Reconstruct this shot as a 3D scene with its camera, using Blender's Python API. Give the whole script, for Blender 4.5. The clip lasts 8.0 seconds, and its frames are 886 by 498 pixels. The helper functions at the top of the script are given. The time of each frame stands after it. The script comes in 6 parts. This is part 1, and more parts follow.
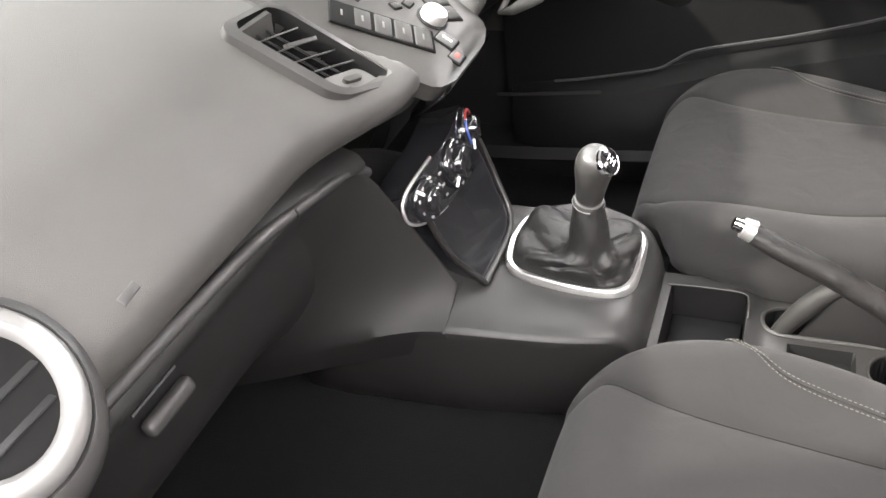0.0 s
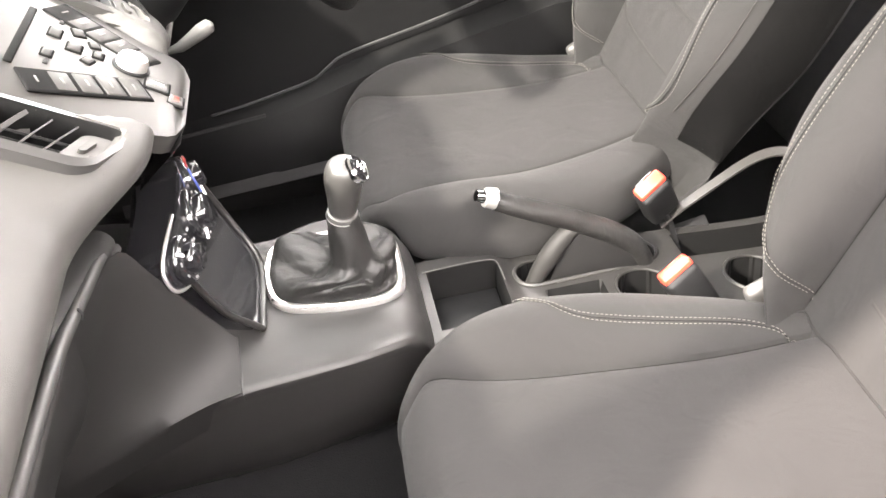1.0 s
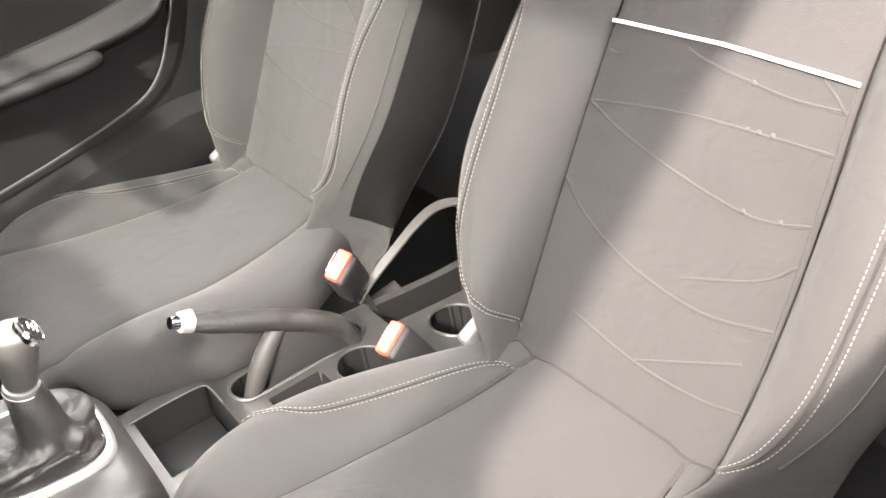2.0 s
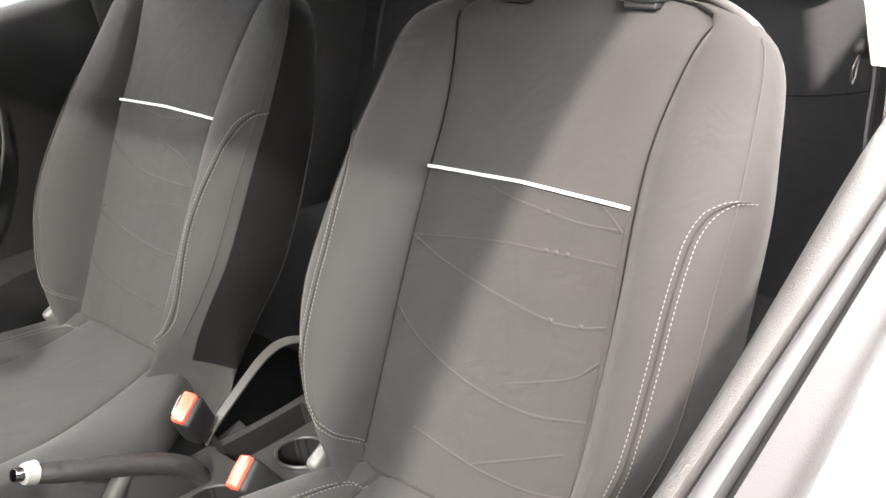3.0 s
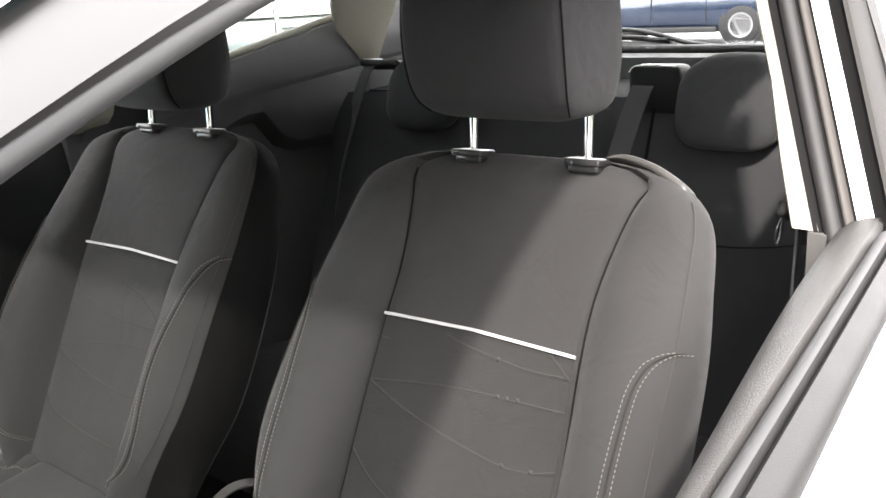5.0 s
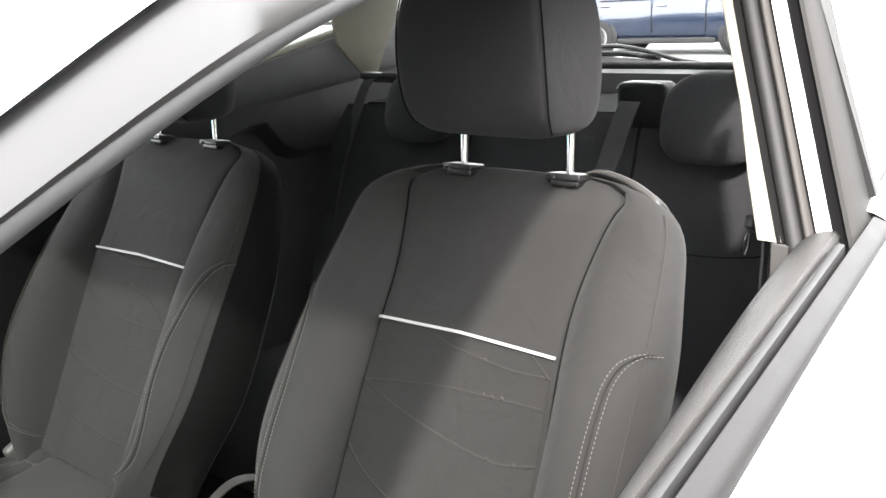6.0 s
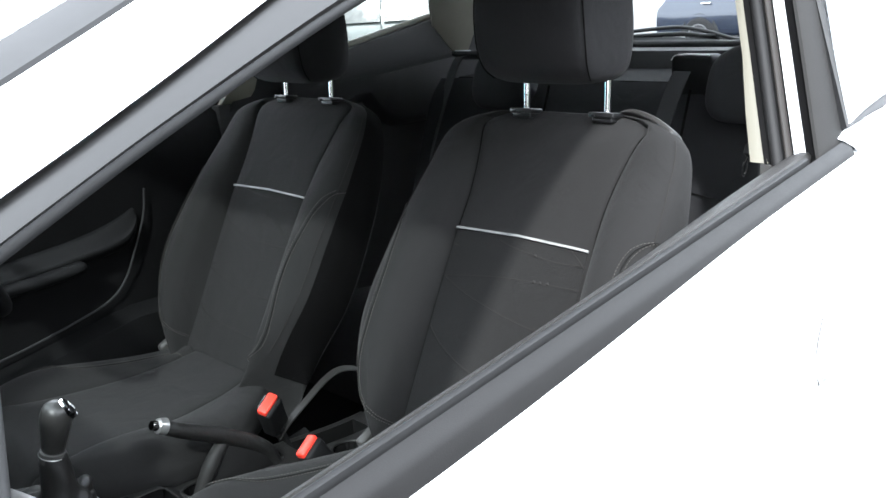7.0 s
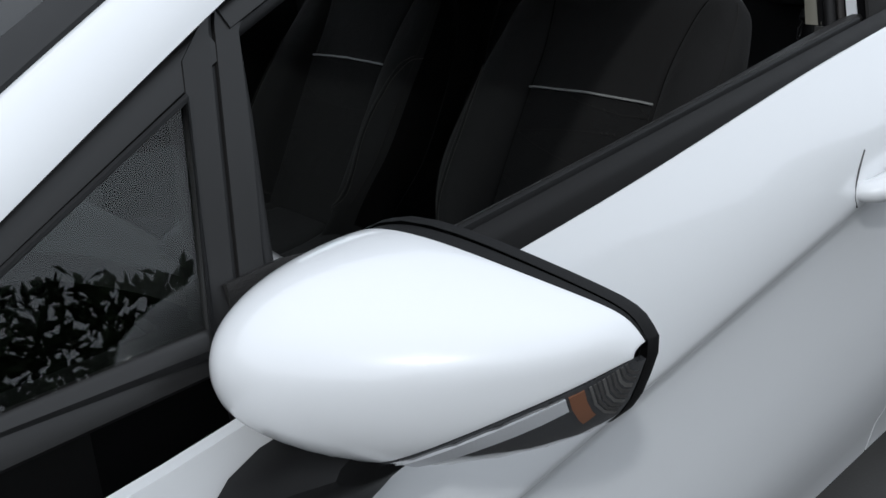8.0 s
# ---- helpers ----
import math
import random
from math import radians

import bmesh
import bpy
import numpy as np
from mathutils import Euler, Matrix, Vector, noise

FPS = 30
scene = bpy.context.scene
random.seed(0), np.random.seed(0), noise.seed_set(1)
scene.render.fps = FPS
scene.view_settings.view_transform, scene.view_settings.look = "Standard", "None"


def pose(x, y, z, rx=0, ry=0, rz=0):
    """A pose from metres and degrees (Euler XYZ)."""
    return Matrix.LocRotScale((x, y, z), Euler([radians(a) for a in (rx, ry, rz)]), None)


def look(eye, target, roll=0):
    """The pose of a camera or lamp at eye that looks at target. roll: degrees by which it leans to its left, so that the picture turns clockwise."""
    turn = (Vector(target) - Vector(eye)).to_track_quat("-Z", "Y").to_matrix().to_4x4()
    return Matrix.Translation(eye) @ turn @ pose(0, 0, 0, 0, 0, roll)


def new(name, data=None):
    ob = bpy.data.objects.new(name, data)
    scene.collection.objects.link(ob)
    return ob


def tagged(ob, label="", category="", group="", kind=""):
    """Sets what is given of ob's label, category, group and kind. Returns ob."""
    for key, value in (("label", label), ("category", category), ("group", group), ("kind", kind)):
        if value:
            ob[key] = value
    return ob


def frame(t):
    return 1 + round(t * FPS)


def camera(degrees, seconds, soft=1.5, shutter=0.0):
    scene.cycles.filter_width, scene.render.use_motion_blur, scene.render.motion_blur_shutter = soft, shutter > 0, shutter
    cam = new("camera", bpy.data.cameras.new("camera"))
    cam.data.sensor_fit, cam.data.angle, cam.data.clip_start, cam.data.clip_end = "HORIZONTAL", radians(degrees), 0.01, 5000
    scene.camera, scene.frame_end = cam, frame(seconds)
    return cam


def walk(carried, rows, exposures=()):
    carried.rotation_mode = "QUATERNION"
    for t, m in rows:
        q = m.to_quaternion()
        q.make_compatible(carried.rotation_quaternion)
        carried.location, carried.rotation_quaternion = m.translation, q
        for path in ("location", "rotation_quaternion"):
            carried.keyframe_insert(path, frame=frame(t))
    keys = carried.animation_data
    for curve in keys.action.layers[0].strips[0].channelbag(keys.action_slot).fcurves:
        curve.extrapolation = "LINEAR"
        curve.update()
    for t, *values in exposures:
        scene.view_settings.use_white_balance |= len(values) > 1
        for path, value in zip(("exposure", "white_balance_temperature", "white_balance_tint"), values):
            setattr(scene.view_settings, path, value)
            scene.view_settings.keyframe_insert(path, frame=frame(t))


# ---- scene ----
cam = camera(53.3, 8.0)
PATH = [
    (0, (-0.284, -0.869, 1.214), (-0.967, 0.614, 0.059), -8.0),
    (0.5, (-0.356, -0.861, 1.215), (-0.71, 0.695, 0.009), -9.0),
    (1, (-0.463, -0.863, 1.21), (-0.301, 0.726, 0.006), -7.8),
    (1.5, (-0.489, -0.843, 1.192), (0.088, 0.67, 0.018), -8.1),
    (1.8, (-0.495, -0.813, 1.188), (0.297, 0.621, 0.039), -8.1),
    (2, (-0.502, -0.827, 1.19), (0.413, 0.569, 0.087), -8.2),
    (2.2, (-0.518, -0.842, 1.197), (0.516, 0.515, 0.153), -7.4),
    (3.3, (-0.581, -0.909, 1.217), (0.796, 0.317, 0.439), -5.0),
    (3.5, (-0.584, -0.913, 1.22), (0.816, 0.31, 0.483), -4.9),
    (4, (-0.589, -0.919, 1.231), (0.857, 0.301, 0.585), -4.4),
    (4.5, (-0.593, -0.923, 1.235), (0.876, 0.303, 0.651), -3.9),
    (6, (-0.641, -0.978, 1.263), (0.842, 0.247, 0.715), -3.0),
    (6.5, (-0.721, -1.071, 1.265), (0.728, 0.2, 0.729), -3.1),
    (7, (-0.87, -1.231, 1.228), (0.468, 0.156, 0.691), -3.3),
    (7.2, (-0.914, -1.272, 1.221), (0.367, 0.15, 0.642), -3.0),
    (7.5, (-0.966, -1.302, 1.2), (0.264, 0.144, 0.569), -3.6),
    (7.8, (-1.02, -1.309, 1.181), (0.194, 0.12, 0.486), -3.0),
    (8, (-1.071, -1.308, 1.176), (0.178, 0.079, 0.458), -2.4),
]

EXPOSURES = [(0.0, 4.3, 6900, 16), (1.0, 5.05, 7150, 18), (1.6, 5.25, 7150, 18), (2.2, 5.3, 7100, 17), (3.3, 4.05, 6850, 14), (4.5, 3.6, 6750, 13), (6.0, 3.5, 6600, 11), (7.0, 2.5, 5950, 8), (7.2, 1.6, 5920, 8), (7.5, 0.6, 5900, 8), (8.0, -0.6, 5900, 8)]
walk(cam, [(t, look(eye, target, roll)) for t, eye, target, roll in PATH], EXPOSURES)

# ---- daylight: hazy bright sky and a soft sun from the passenger side ----
world = bpy.data.worlds.new("sky")
scene.world = world
world.use_nodes = True
SUN_DIR = Vector((-0.96, -0.653, 0.96)).normalized()
wn = world.node_tree.nodes
sky = wn.new("ShaderNodeTexSky")
sky.sky_type, sky.sun_disc = "NISHITA", False
sky.sun_elevation = math.asin(SUN_DIR.z)
sky.sun_rotation = math.atan2(SUN_DIR.x, SUN_DIR.y)
sky.dust_density, sky.air_density, sky.ozone_density = 6.0, 1.0, 1.0
wn["Background"].inputs["Strength"].default_value = 0.15
haze = wn.new("ShaderNodeHueSaturation")
haze.inputs["Saturation"].default_value = 0.55
world.node_tree.links.new(sky.outputs[0], haze.inputs["Color"])
veil = wn.new("ShaderNodeMix")
veil.data_type = "RGBA"
veil.inputs["Factor"].default_value = 0.9
veil.inputs["B"].default_value = (11.2, 11.3, 11.5, 1.0)
world.node_tree.links.new(haze.outputs[0], veil.inputs["A"])
world.node_tree.links.new(veil.outputs["Result"], wn["Background"].inputs["Color"])
sun = new("sun", bpy.data.lights.new("sun", "SUN"))
sun.data.energy, sun.data.angle, sun.data.color = 1.35, radians(2.6), (1.0, 0.96, 0.9)
sun.matrix_world = look(SUN_DIR * 20, (0, 0, 0))


# ---- materials ----
def material(name, color, rough=0.6, metal=0.0, vary=0.12, scale=18.0, grain=0.0, grain_scale=900.0, coat=0.0, sheen=0.0, spec=0.5, crease=0.0):
    """A surface with broad and fine colour variation, uneven gloss and a fine relief."""
    m = bpy.data.materials.new(name)
    m.use_nodes = True
    nt = m.node_tree
    b = nt.nodes["Principled BSDF"]
    b.inputs["Roughness"].default_value, b.inputs["Metallic"].default_value = rough, metal
    b.inputs["Coat Weight"].default_value, b.inputs["Coat Roughness"].default_value = coat, 0.04
    b.inputs["Sheen Weight"].default_value = sheen
    b.inputs["Specular IOR Level"].default_value = spec
    co = nt.nodes.new("ShaderNodeTexCoord")
    big, fine = nt.nodes.new("ShaderNodeTexNoise"), nt.nodes.new("ShaderNodeTexNoise")
    big.inputs["Scale"].default_value, big.inputs["Detail"].default_value = scale, 5.0
    fine.inputs["Scale"].default_value, fine.inputs["Detail"].default_value = grain_scale, 2.0
    for n in (big, fine):
        nt.links.new(co.outputs["Object"], n.inputs["Vector"])
    add = nt.nodes.new("ShaderNodeMath")
    add.operation = "MULTIPLY_ADD"
    add.inputs[1].default_value = 0.35
    nt.links.new(fine.outputs["Fac"], add.inputs[0])
    nt.links.new(big.outputs["Fac"], add.inputs[2])
    ramp = nt.nodes.new("ShaderNodeValToRGB")
    lo, hi = [c * (1 - vary) for c in color], [min(1.0, c * (1 + vary)) for c in color]
    ramp.color_ramp.elements[0].color, ramp.color_ramp.elements[1].color = (*lo, 1), (*hi, 1)
    ramp.color_ramp.elements[0].position, ramp.color_ramp.elements[1].position = 0.15, 1.02
    nt.links.new(add.outputs[0], ramp.inputs[0])
    nt.links.new(ramp.outputs[0], b.inputs["Base Color"])
    gloss = nt.nodes.new("ShaderNodeMapRange")
    gloss.inputs["From Min"].default_value, gloss.inputs["From Max"].default_value = 0.05, 0.95
    gloss.inputs["To Min"].default_value, gloss.inputs["To Max"].default_value = max(0.02, rough - 0.07), min(1.0, rough + 0.07)
    nt.links.new(big.outputs["Fac"], gloss.inputs["Value"])
    nt.links.new(gloss.outputs[0], b.inputs["Roughness"])
    if grain:
        bump = nt.nodes.new("ShaderNodeBump")
        bump.inputs["Strength"].default_value, bump.inputs["Distance"].default_value = grain, 0.001
        nt.links.new(fine.outputs["Fac"], bump.inputs["Height"])
        nt.links.new(bump.outputs[0], b.inputs["Normal"])
        if crease:
            wide = nt.nodes.new("ShaderNodeTexNoise")
            wide.inputs["Scale"].default_value, wide.inputs["Detail"].default_value, wide.inputs["Distortion"].default_value = 14.0, 3.0, 1.2
            nt.links.new(co.outputs["Object"], wide.inputs["Vector"])
            soft = nt.nodes.new("ShaderNodeBump")
            soft.inputs["Strength"].default_value, soft.inputs["Distance"].default_value = crease, 0.012
            nt.links.new(wide.outputs["Fac"], soft.inputs["Height"])
            nt.links.new(soft.outputs[0], bump.inputs["Normal"])
    return m


def clear_glass(name, tint, rough=0.0, amount=1.0):
    m = bpy.data.materials.new(name)
    m.use_nodes = True
    b = m.node_tree.nodes["Principled BSDF"]
    b.inputs["Base Color"].default_value = (*tint, 1)
    b.inputs["Roughness"].default_value, b.inputs["IOR"].default_value = rough, 1.45
    b.inputs["Transmission Weight"].default_value = amount
    return m


def tinted_pane(name, tint):
    """A thin laminated pane: it dims what passes and mirrors at a slant."""
    m = bpy.data.materials.new(name)
    m.use_nodes = True
    nt = m.node_tree
    nt.nodes.remove(nt.nodes["Principled BSDF"])
    clear, gloss, mix, fres = nt.nodes.new("ShaderNodeBsdfTransparent"), nt.nodes.new("ShaderNodeBsdfGlossy"), nt.nodes.new("ShaderNodeMixShader"), nt.nodes.new("ShaderNodeFresnel")
    clear.inputs["Color"].default_value = (*tint, 1)
    gloss.inputs["Roughness"].default_value = 0.01
    fres.inputs["IOR"].default_value = 1.5
    nt.links.new(fres.outputs[0], mix.inputs[0])
    nt.links.new(clear.outputs[0], mix.inputs[1])
    nt.links.new(gloss.outputs[0], mix.inputs[2])
    nt.links.new(mix.outputs[0], nt.nodes["Material Output"].inputs["Surface"])
    return m


def woven(name, color, weave=1400.0, depth=0.5, vary=0.14, rough=0.9, sheen=0.04):
    """Knitted seat cloth: fine crossing threads over a broad wear pattern."""
    m = material(name, color, rough, vary=vary, scale=9.0, grain=depth, grain_scale=weave, sheen=sheen, crease=0.22, spec=0.12)
    return m


CLOTH = woven("seat_cloth", (0.0154, 0.0150, 0.0148))
CLOTH_INSERT = woven("seat_insert_cloth", (0.0146, 0.0143, 0.0140), 1900.0, 0.7)
# seat cloth darkened to carry the shade of the console-side flanks
CLOTH_SHADED = material("seat_shaded_flank_cloth", (0.0036, 0.0035, 0.0035), 0.95, vary=0.14, scale=9.0, grain=0.4, grain_scale=1100.0, crease=0.2, spec=0.05)
# darker cloth for stitched seams, and for shade drawn into grooves and gaps
CLOTH_SEAM_SHADE = woven("seam_shade_cloth", (0.0105, 0.0102, 0.0100), 1100.0, 0.4)
REAR_CLOTH = woven("rear_seat_cloth", (0.0205, 0.0207, 0.0225))
HEAD_CLOTH = woven("head_restraint_cloth", (0.0185, 0.0178, 0.0185), 1500.0)
THREAD = material("pale_thread", (0.076, 0.072, 0.064), 0.8)
PIPING = material("white_piping", (0.24, 0.24, 0.232), 0.45)
SEAM = material("seam_shadow_thread", (0.003, 0.0028, 0.0026), 0.9, spec=0.1)
EMBOSS = material("pressed_cloth_line", (0.0205, 0.0193, 0.0183), 0.8, spec=0.15)
SOFT_PLASTIC = material("soft_dash_plastic", (0.039, 0.0376, 0.0356), 0.5, vary=0.08, scale=7.0, grain=0.35, grain_scale=1300.0, spec=0.3)
DOOR_PAD = material("grained_door_top", (0.0235, 0.0225, 0.0217), 0.52, vary=0.12, scale=9.0, grain=0.7, grain_scale=700.0, spec=0.35)
HARD_PLASTIC = material("hard_trim_plastic", (0.021, 0.0205, 0.020), 0.42, vary=0.1, scale=10.0, grain=0.25, grain_scale=1700.0)
LOWER_PLASTIC = material("lower_dash_plastic", (0.0115, 0.0112, 0.0110), 0.55, vary=0.12, scale=9.0, grain=0.3, grain_scale=1500.0, spec=0.25)
CONSOLE_PLASTIC = material("console_plastic", (0.0150, 0.0145, 0.0141), 0.46, vary=0.1, scale=10.0, grain=0.2, grain_scale=1700.0, spec=0.32)
DARK_PLASTIC = material("dark_trim_plastic", (0.006, 0.006, 0.0063), 0.6, grain=0.25, grain_scale=1500.0, spec=0.22)
FRAME_PLASTIC = material("satin_black_frame", (0.0098, 0.0093, 0.0090), 0.34, vary=0.07, scale=6.0, spec=0.5)
DOOR_BLACK = material("door_trim_black", (0.0046, 0.0046, 0.0048), 0.6, vary=0.15, grain=0.25, grain_scale=1500.0, spec=0.14)
BELT_BLACK = material("belt_moulding_black", (0.0115, 0.0112, 0.0112), 0.55, vary=0.15, scale=30.0, grain=0.2, spec=0.16)
RUBBER = material("black_rubber", (0.009, 0.009, 0.0095), 0.62, vary=0.15, scale=30.0)
GUIDE_BLACK = material("guide_black_plastic", (0.009, 0.009, 0.0095), 0.4, spec=0.35)
# darker than the console plastic: recess shade put into the colour
WELL_SHADE = material("well_shade_grey", (0.0042, 0.0041, 0.0041), 0.75, vary=0.1, grain=0.2, spec=0.15)
BOOT_BLACK = material("boot_leather", (0.0055, 0.0053, 0.0052), 0.7, vary=0.2, scale=40.0, grain=0.3, spec=0.2)
SHROUD_GREY = material("shroud_grey", (0.012, 0.0115, 0.011), 0.6, vary=0.15, scale=30.0, grain=0.2, spec=0.25)
GLOSS_BLACK = material("gloss_black", (0.008, 0.008, 0.009), 0.12, coat=0.6)
WELL_BLACK = material("vent_well_black", (0.002, 0.002, 0.002), 0.7, spec=0.1)
SILVER = material("silver_paint_plastic", (0.029, 0.0277, 0.0262), 0.42, 0.2, vary=0.06, spec=0.4)
KEY_GREY = material("key_grey_plastic", (0.021, 0.0203, 0.0195), 0.52, vary=0.08, spec=0.22)
SATIN = material("satin_silver", (0.50, 0.495, 0.485), 0.30, 0.85, vary=0.06)
CHROME = material("chrome", (0.86, 0.86, 0.87), 0.08, 1.0, vary=0.04)
PAINT = material("white_car_paint", (0.80, 0.81, 0.82), 0.28, vary=0.0, scale=0.3, coat=0.8)
CREAM = material("cream_pillar_trim", (0.15, 0.142, 0.113), 0.6, vary=0.05, grain=0.15)
LINING = material("roof_lining", (0.58, 0.57, 0.53), 0.9, vary=0.06, grain=0.3)
PANEL_TRIM = material("rear_panel_plastic", (0.030, 0.0298, 0.0308), 0.6, vary=0.1, scale=8.0, grain=0.25, grain_scale=1500.0, spec=0.25)
GREY_TRIM = material("grey_pillar_trim", (0.055, 0.053, 0.051), 0.6, vary=0.08, grain=0.2)
LEATHER = material("gaiter_leather", (0.0068, 0.0065, 0.0062), 0.55, vary=0.2, scale=40.0, grain=0.5, grain_scale=700.0, crease=0.5, spec=0.4)
KNOB_LEATHER = material("knob_cover", (0.021, 0.0203, 0.0193), 0.36, vary=0.1, scale=30.0, grain=0.25, grain_scale=900.0)
CARPET = material("black_carpet", (0.005, 0.005, 0.0053), 0.95, vary=0.35, scale=60.0, grain=0.9, grain_scale=600.0, spec=0.1)
DULL_RED = material("dull_red_mark", (0.16, 0.018, 0.012), 0.5)
VENT_RING = material("vent_ring_silver", (0.24, 0.238, 0.233), 0.34, 0.7, vary=0.06)
VENT_SILVER = material("vent_frame_silver", (0.040, 0.0390, 0.0385), 0.3, 0.35, vary=0.05)
RED = material("red_button", (0.80, 0.048, 0.028), 0.32, vary=0.05)
ARC_RED = material("warm_arc_red", (0.30, 0.030, 0.028), 0.4)
BLUE = material("blue_mark", (0.018, 0.045, 0.22), 0.4)
WEBBING = woven("belt_webbing", (0.045, 0.045, 0.047), 700.0, 0.5)
HINGE_GREY = material("hinge_cover_grey", (0.042, 0.041, 0.0395), 0.5, grain=0.2)
SEAL_GREY = material("pillar_seal_grey", (0.0105, 0.0102, 0.0104), 0.6, vary=0.12, spec=0.2)
SEAL_RIB = material("pillar_seal_rib", (0.024, 0.0215, 0.020), 0.6, vary=0.12, spec=0.2)
COVER_PLASTIC = material("pillar_cover_plastic", (0.021, 0.0203, 0.0197), 0.7, vary=0.1, scale=6.0, grain=0.2, spec=0.10)
SEAL_BLACK = material("pillar_seal_black", (0.0035, 0.0034, 0.0035), 0.8, vary=0.12, spec=0.08)
PALE_PLASTIC = material("pale_grey_plastic", (0.105, 0.102, 0.097), 0.5, grain=0.2)
LEVER_GREY = material("seat_lever_grey", (0.021, 0.0198, 0.0188), 0.5, grain=0.2)
DIM_MARK = material("grey_print", (0.20, 0.20, 0.195), 0.6)
WHITE_MARK = material("white_mark", (0.8, 0.8, 0.78), 0.6)
AMBER = material("amber_lens", (0.17, 0.075, 0.04), 0.15, coat=0.5)
REFLECTOR = material("lens_reflector", (0.55, 0.56, 0.58), 0.3, 0.3)
LENS_DARK = material("smoked_lens", (0.034, 0.035, 0.037), 0.1, vary=0.5, scale=300.0, coat=0.8)
GLASS = clear_glass("clear_glass", (0.93, 0.96, 0.95))
SCREEN_GLASS = clear_glass("screen_glass", (0.95, 0.97, 0.965))
WIND_GLASS = tinted_pane("windscreen_glass", (0.74, 0.765, 0.76))
TINT_GLASS = clear_glass("tinted_glass", (0.42, 0.46, 0.45))
REAR_TINT = clear_glass("rear_tinted_glass", (0.53, 0.575, 0.56))
MIRROR = material("mirror_glass", (0.9, 0.9, 0.9), 0.02, 1.0, vary=0.0)
LEAF = material("hedge_leaf", (0.035, 0.062, 0.022), 0.55, vary=0.5, scale=3.0)
BARK = material("hedge_bark", (0.07, 0.055, 0.04), 0.85, vary=0.3, scale=14.0)
ASPHALT = material("asphalt", (0.062, 0.061, 0.060), 0.85, vary=0.25, scale=1.6, grain=0.9, grain_scale=160.0)
TYRE = material("tyre_rubber", (0.010, 0.010, 0.0105), 0.85, vary=0.2, spec=0.15)
BLUE_PAINT = material("blue_car_paint", (0.004, 0.009, 0.022), 0.2, 0.35, vary=0.05, scale=3.0, coat=0.9)
GREY_PAINT = material("silver_car_paint", (0.07, 0.079, 0.076), 0.35, 0.1, vary=0.05, scale=3.0, coat=0.9)
TEAL_PAINT = material("teal_car_paint", (0.02, 0.36, 0.42), 0.25, 0.1, vary=0.05, scale=3.0, coat=0.8)
CAR_WINDOW = material("dark_car_window", (0.012, 0.014, 0.016), 0.06, coat=0.5)
ALLOY = material("alloy_wheel", (0.11, 0.11, 0.115), 0.5, 0.5)


# ---- mesh helpers ----
BASE = {}


def thing(name, base, label, category, group="", kind=""):
    ob = new(name)
    ob.location = base
    ob.empty_display_size = 0.05
    BASE[ob.name] = Vector(base)
    return tagged(ob, label, category, group, kind)


def root(ob):
    while ob.parent:
        ob = ob.parent
    return ob


def part(name, geo, mat, parent, label="", smooth=True, subdiv=0, shadow=True):
    """One mesh object under a thing or part; geo is (verts, faces) in world metres."""
    verts, faces = geo
    b = BASE.get(root(parent).name, Vector((0, 0, 0))) if parent else Vector((0, 0, 0))
    me = bpy.data.meshes.new(name)
    me.from_pydata([tuple(Vector(v) - b) for v in verts], [], faces)
    me.validate()
    bm = bmesh.new()
    bm.from_mesh(me)
    bmesh.ops.recalc_face_normals(bm, faces=bm.faces)
    bm.to_mesh(me)
    bm.free()
    for p in me.polygons:
        p.use_smooth = smooth
    if smooth:
        me.set_sharp_from_angle(angle=radians(48))
    me.materials.append(mat)
    ob = new(name, me)
    if parent:
        ob.parent = parent
    if subdiv:
        s = ob.modifiers.new("round", "SUBSURF")
        s.levels = s.render_levels = subdiv
    if label:
        ob["label"] = label
    if not shadow:
        ob.visible_shadow = False
    return ob


def merge(*geos):
    verts, faces = [], []
    for v, f in geos:
        k = len(verts)
        verts += [tuple(p) for p in v]
        faces += [tuple(i + k for i in q) for q in f]
    return verts, faces


def loft(rings, caps=True, closed=False):
    """A skin over rings of equally many points; closed joins the last ring to the first."""
    n = len(rings[0])
    verts = [tuple(p) for r in rings for p in r]
    faces = []
    m = len(rings)
    for i in range(m if closed else m - 1):
        a, b = i * n, ((i + 1) % m) * n
        for j in range(n):
            k = (j + 1) % n
            faces.append((a + j, a + k, b + k, b + j))
    if caps and not closed:
        faces += [tuple(range(n - 1, -1, -1)), tuple(range((m - 1) * n, m * n))]
    return verts, faces


def catmull(points, steps=6):
    """A smooth line through points."""
    p = [Vector(q) for q in points]
    p = [2 * p[0] - p[1]] + p + [2 * p[-1] - p[-2]]
    out = []
    for i in range(1, len(p) - 2):
        a, b, c, d = p[i - 1:i + 3]
        for k in range(steps):
            t = k / steps
            out.append(0.5 * (2 * b + (c - a) * t + (2 * a - 5 * b + 4 * c - d) * t * t + (3 * b - a - 3 * c + d) * t ** 3))
    return out + [p[-2]]


def frames(path, closed=False):
    """Tangent and two cross directions along a line, without twist."""
    n = len(path)
    tang = []
    for i in range(n):
        a = path[i - 1] if i or closed else path[0]
        b = path[(i + 1) % n] if i < n - 1 or closed else path[-1]
        tang.append((b - a).normalized())
    up = Vector((0, 0, 1)) if abs(tang[0].z) < 0.9 else Vector((0, 1, 0))
    side = tang[0].cross(up).normalized()
    out = []
    for t in tang:
        side = (side - t * side.dot(t)).normalized()
        out.append((t, side, side.cross(t).normalized()))
    return out


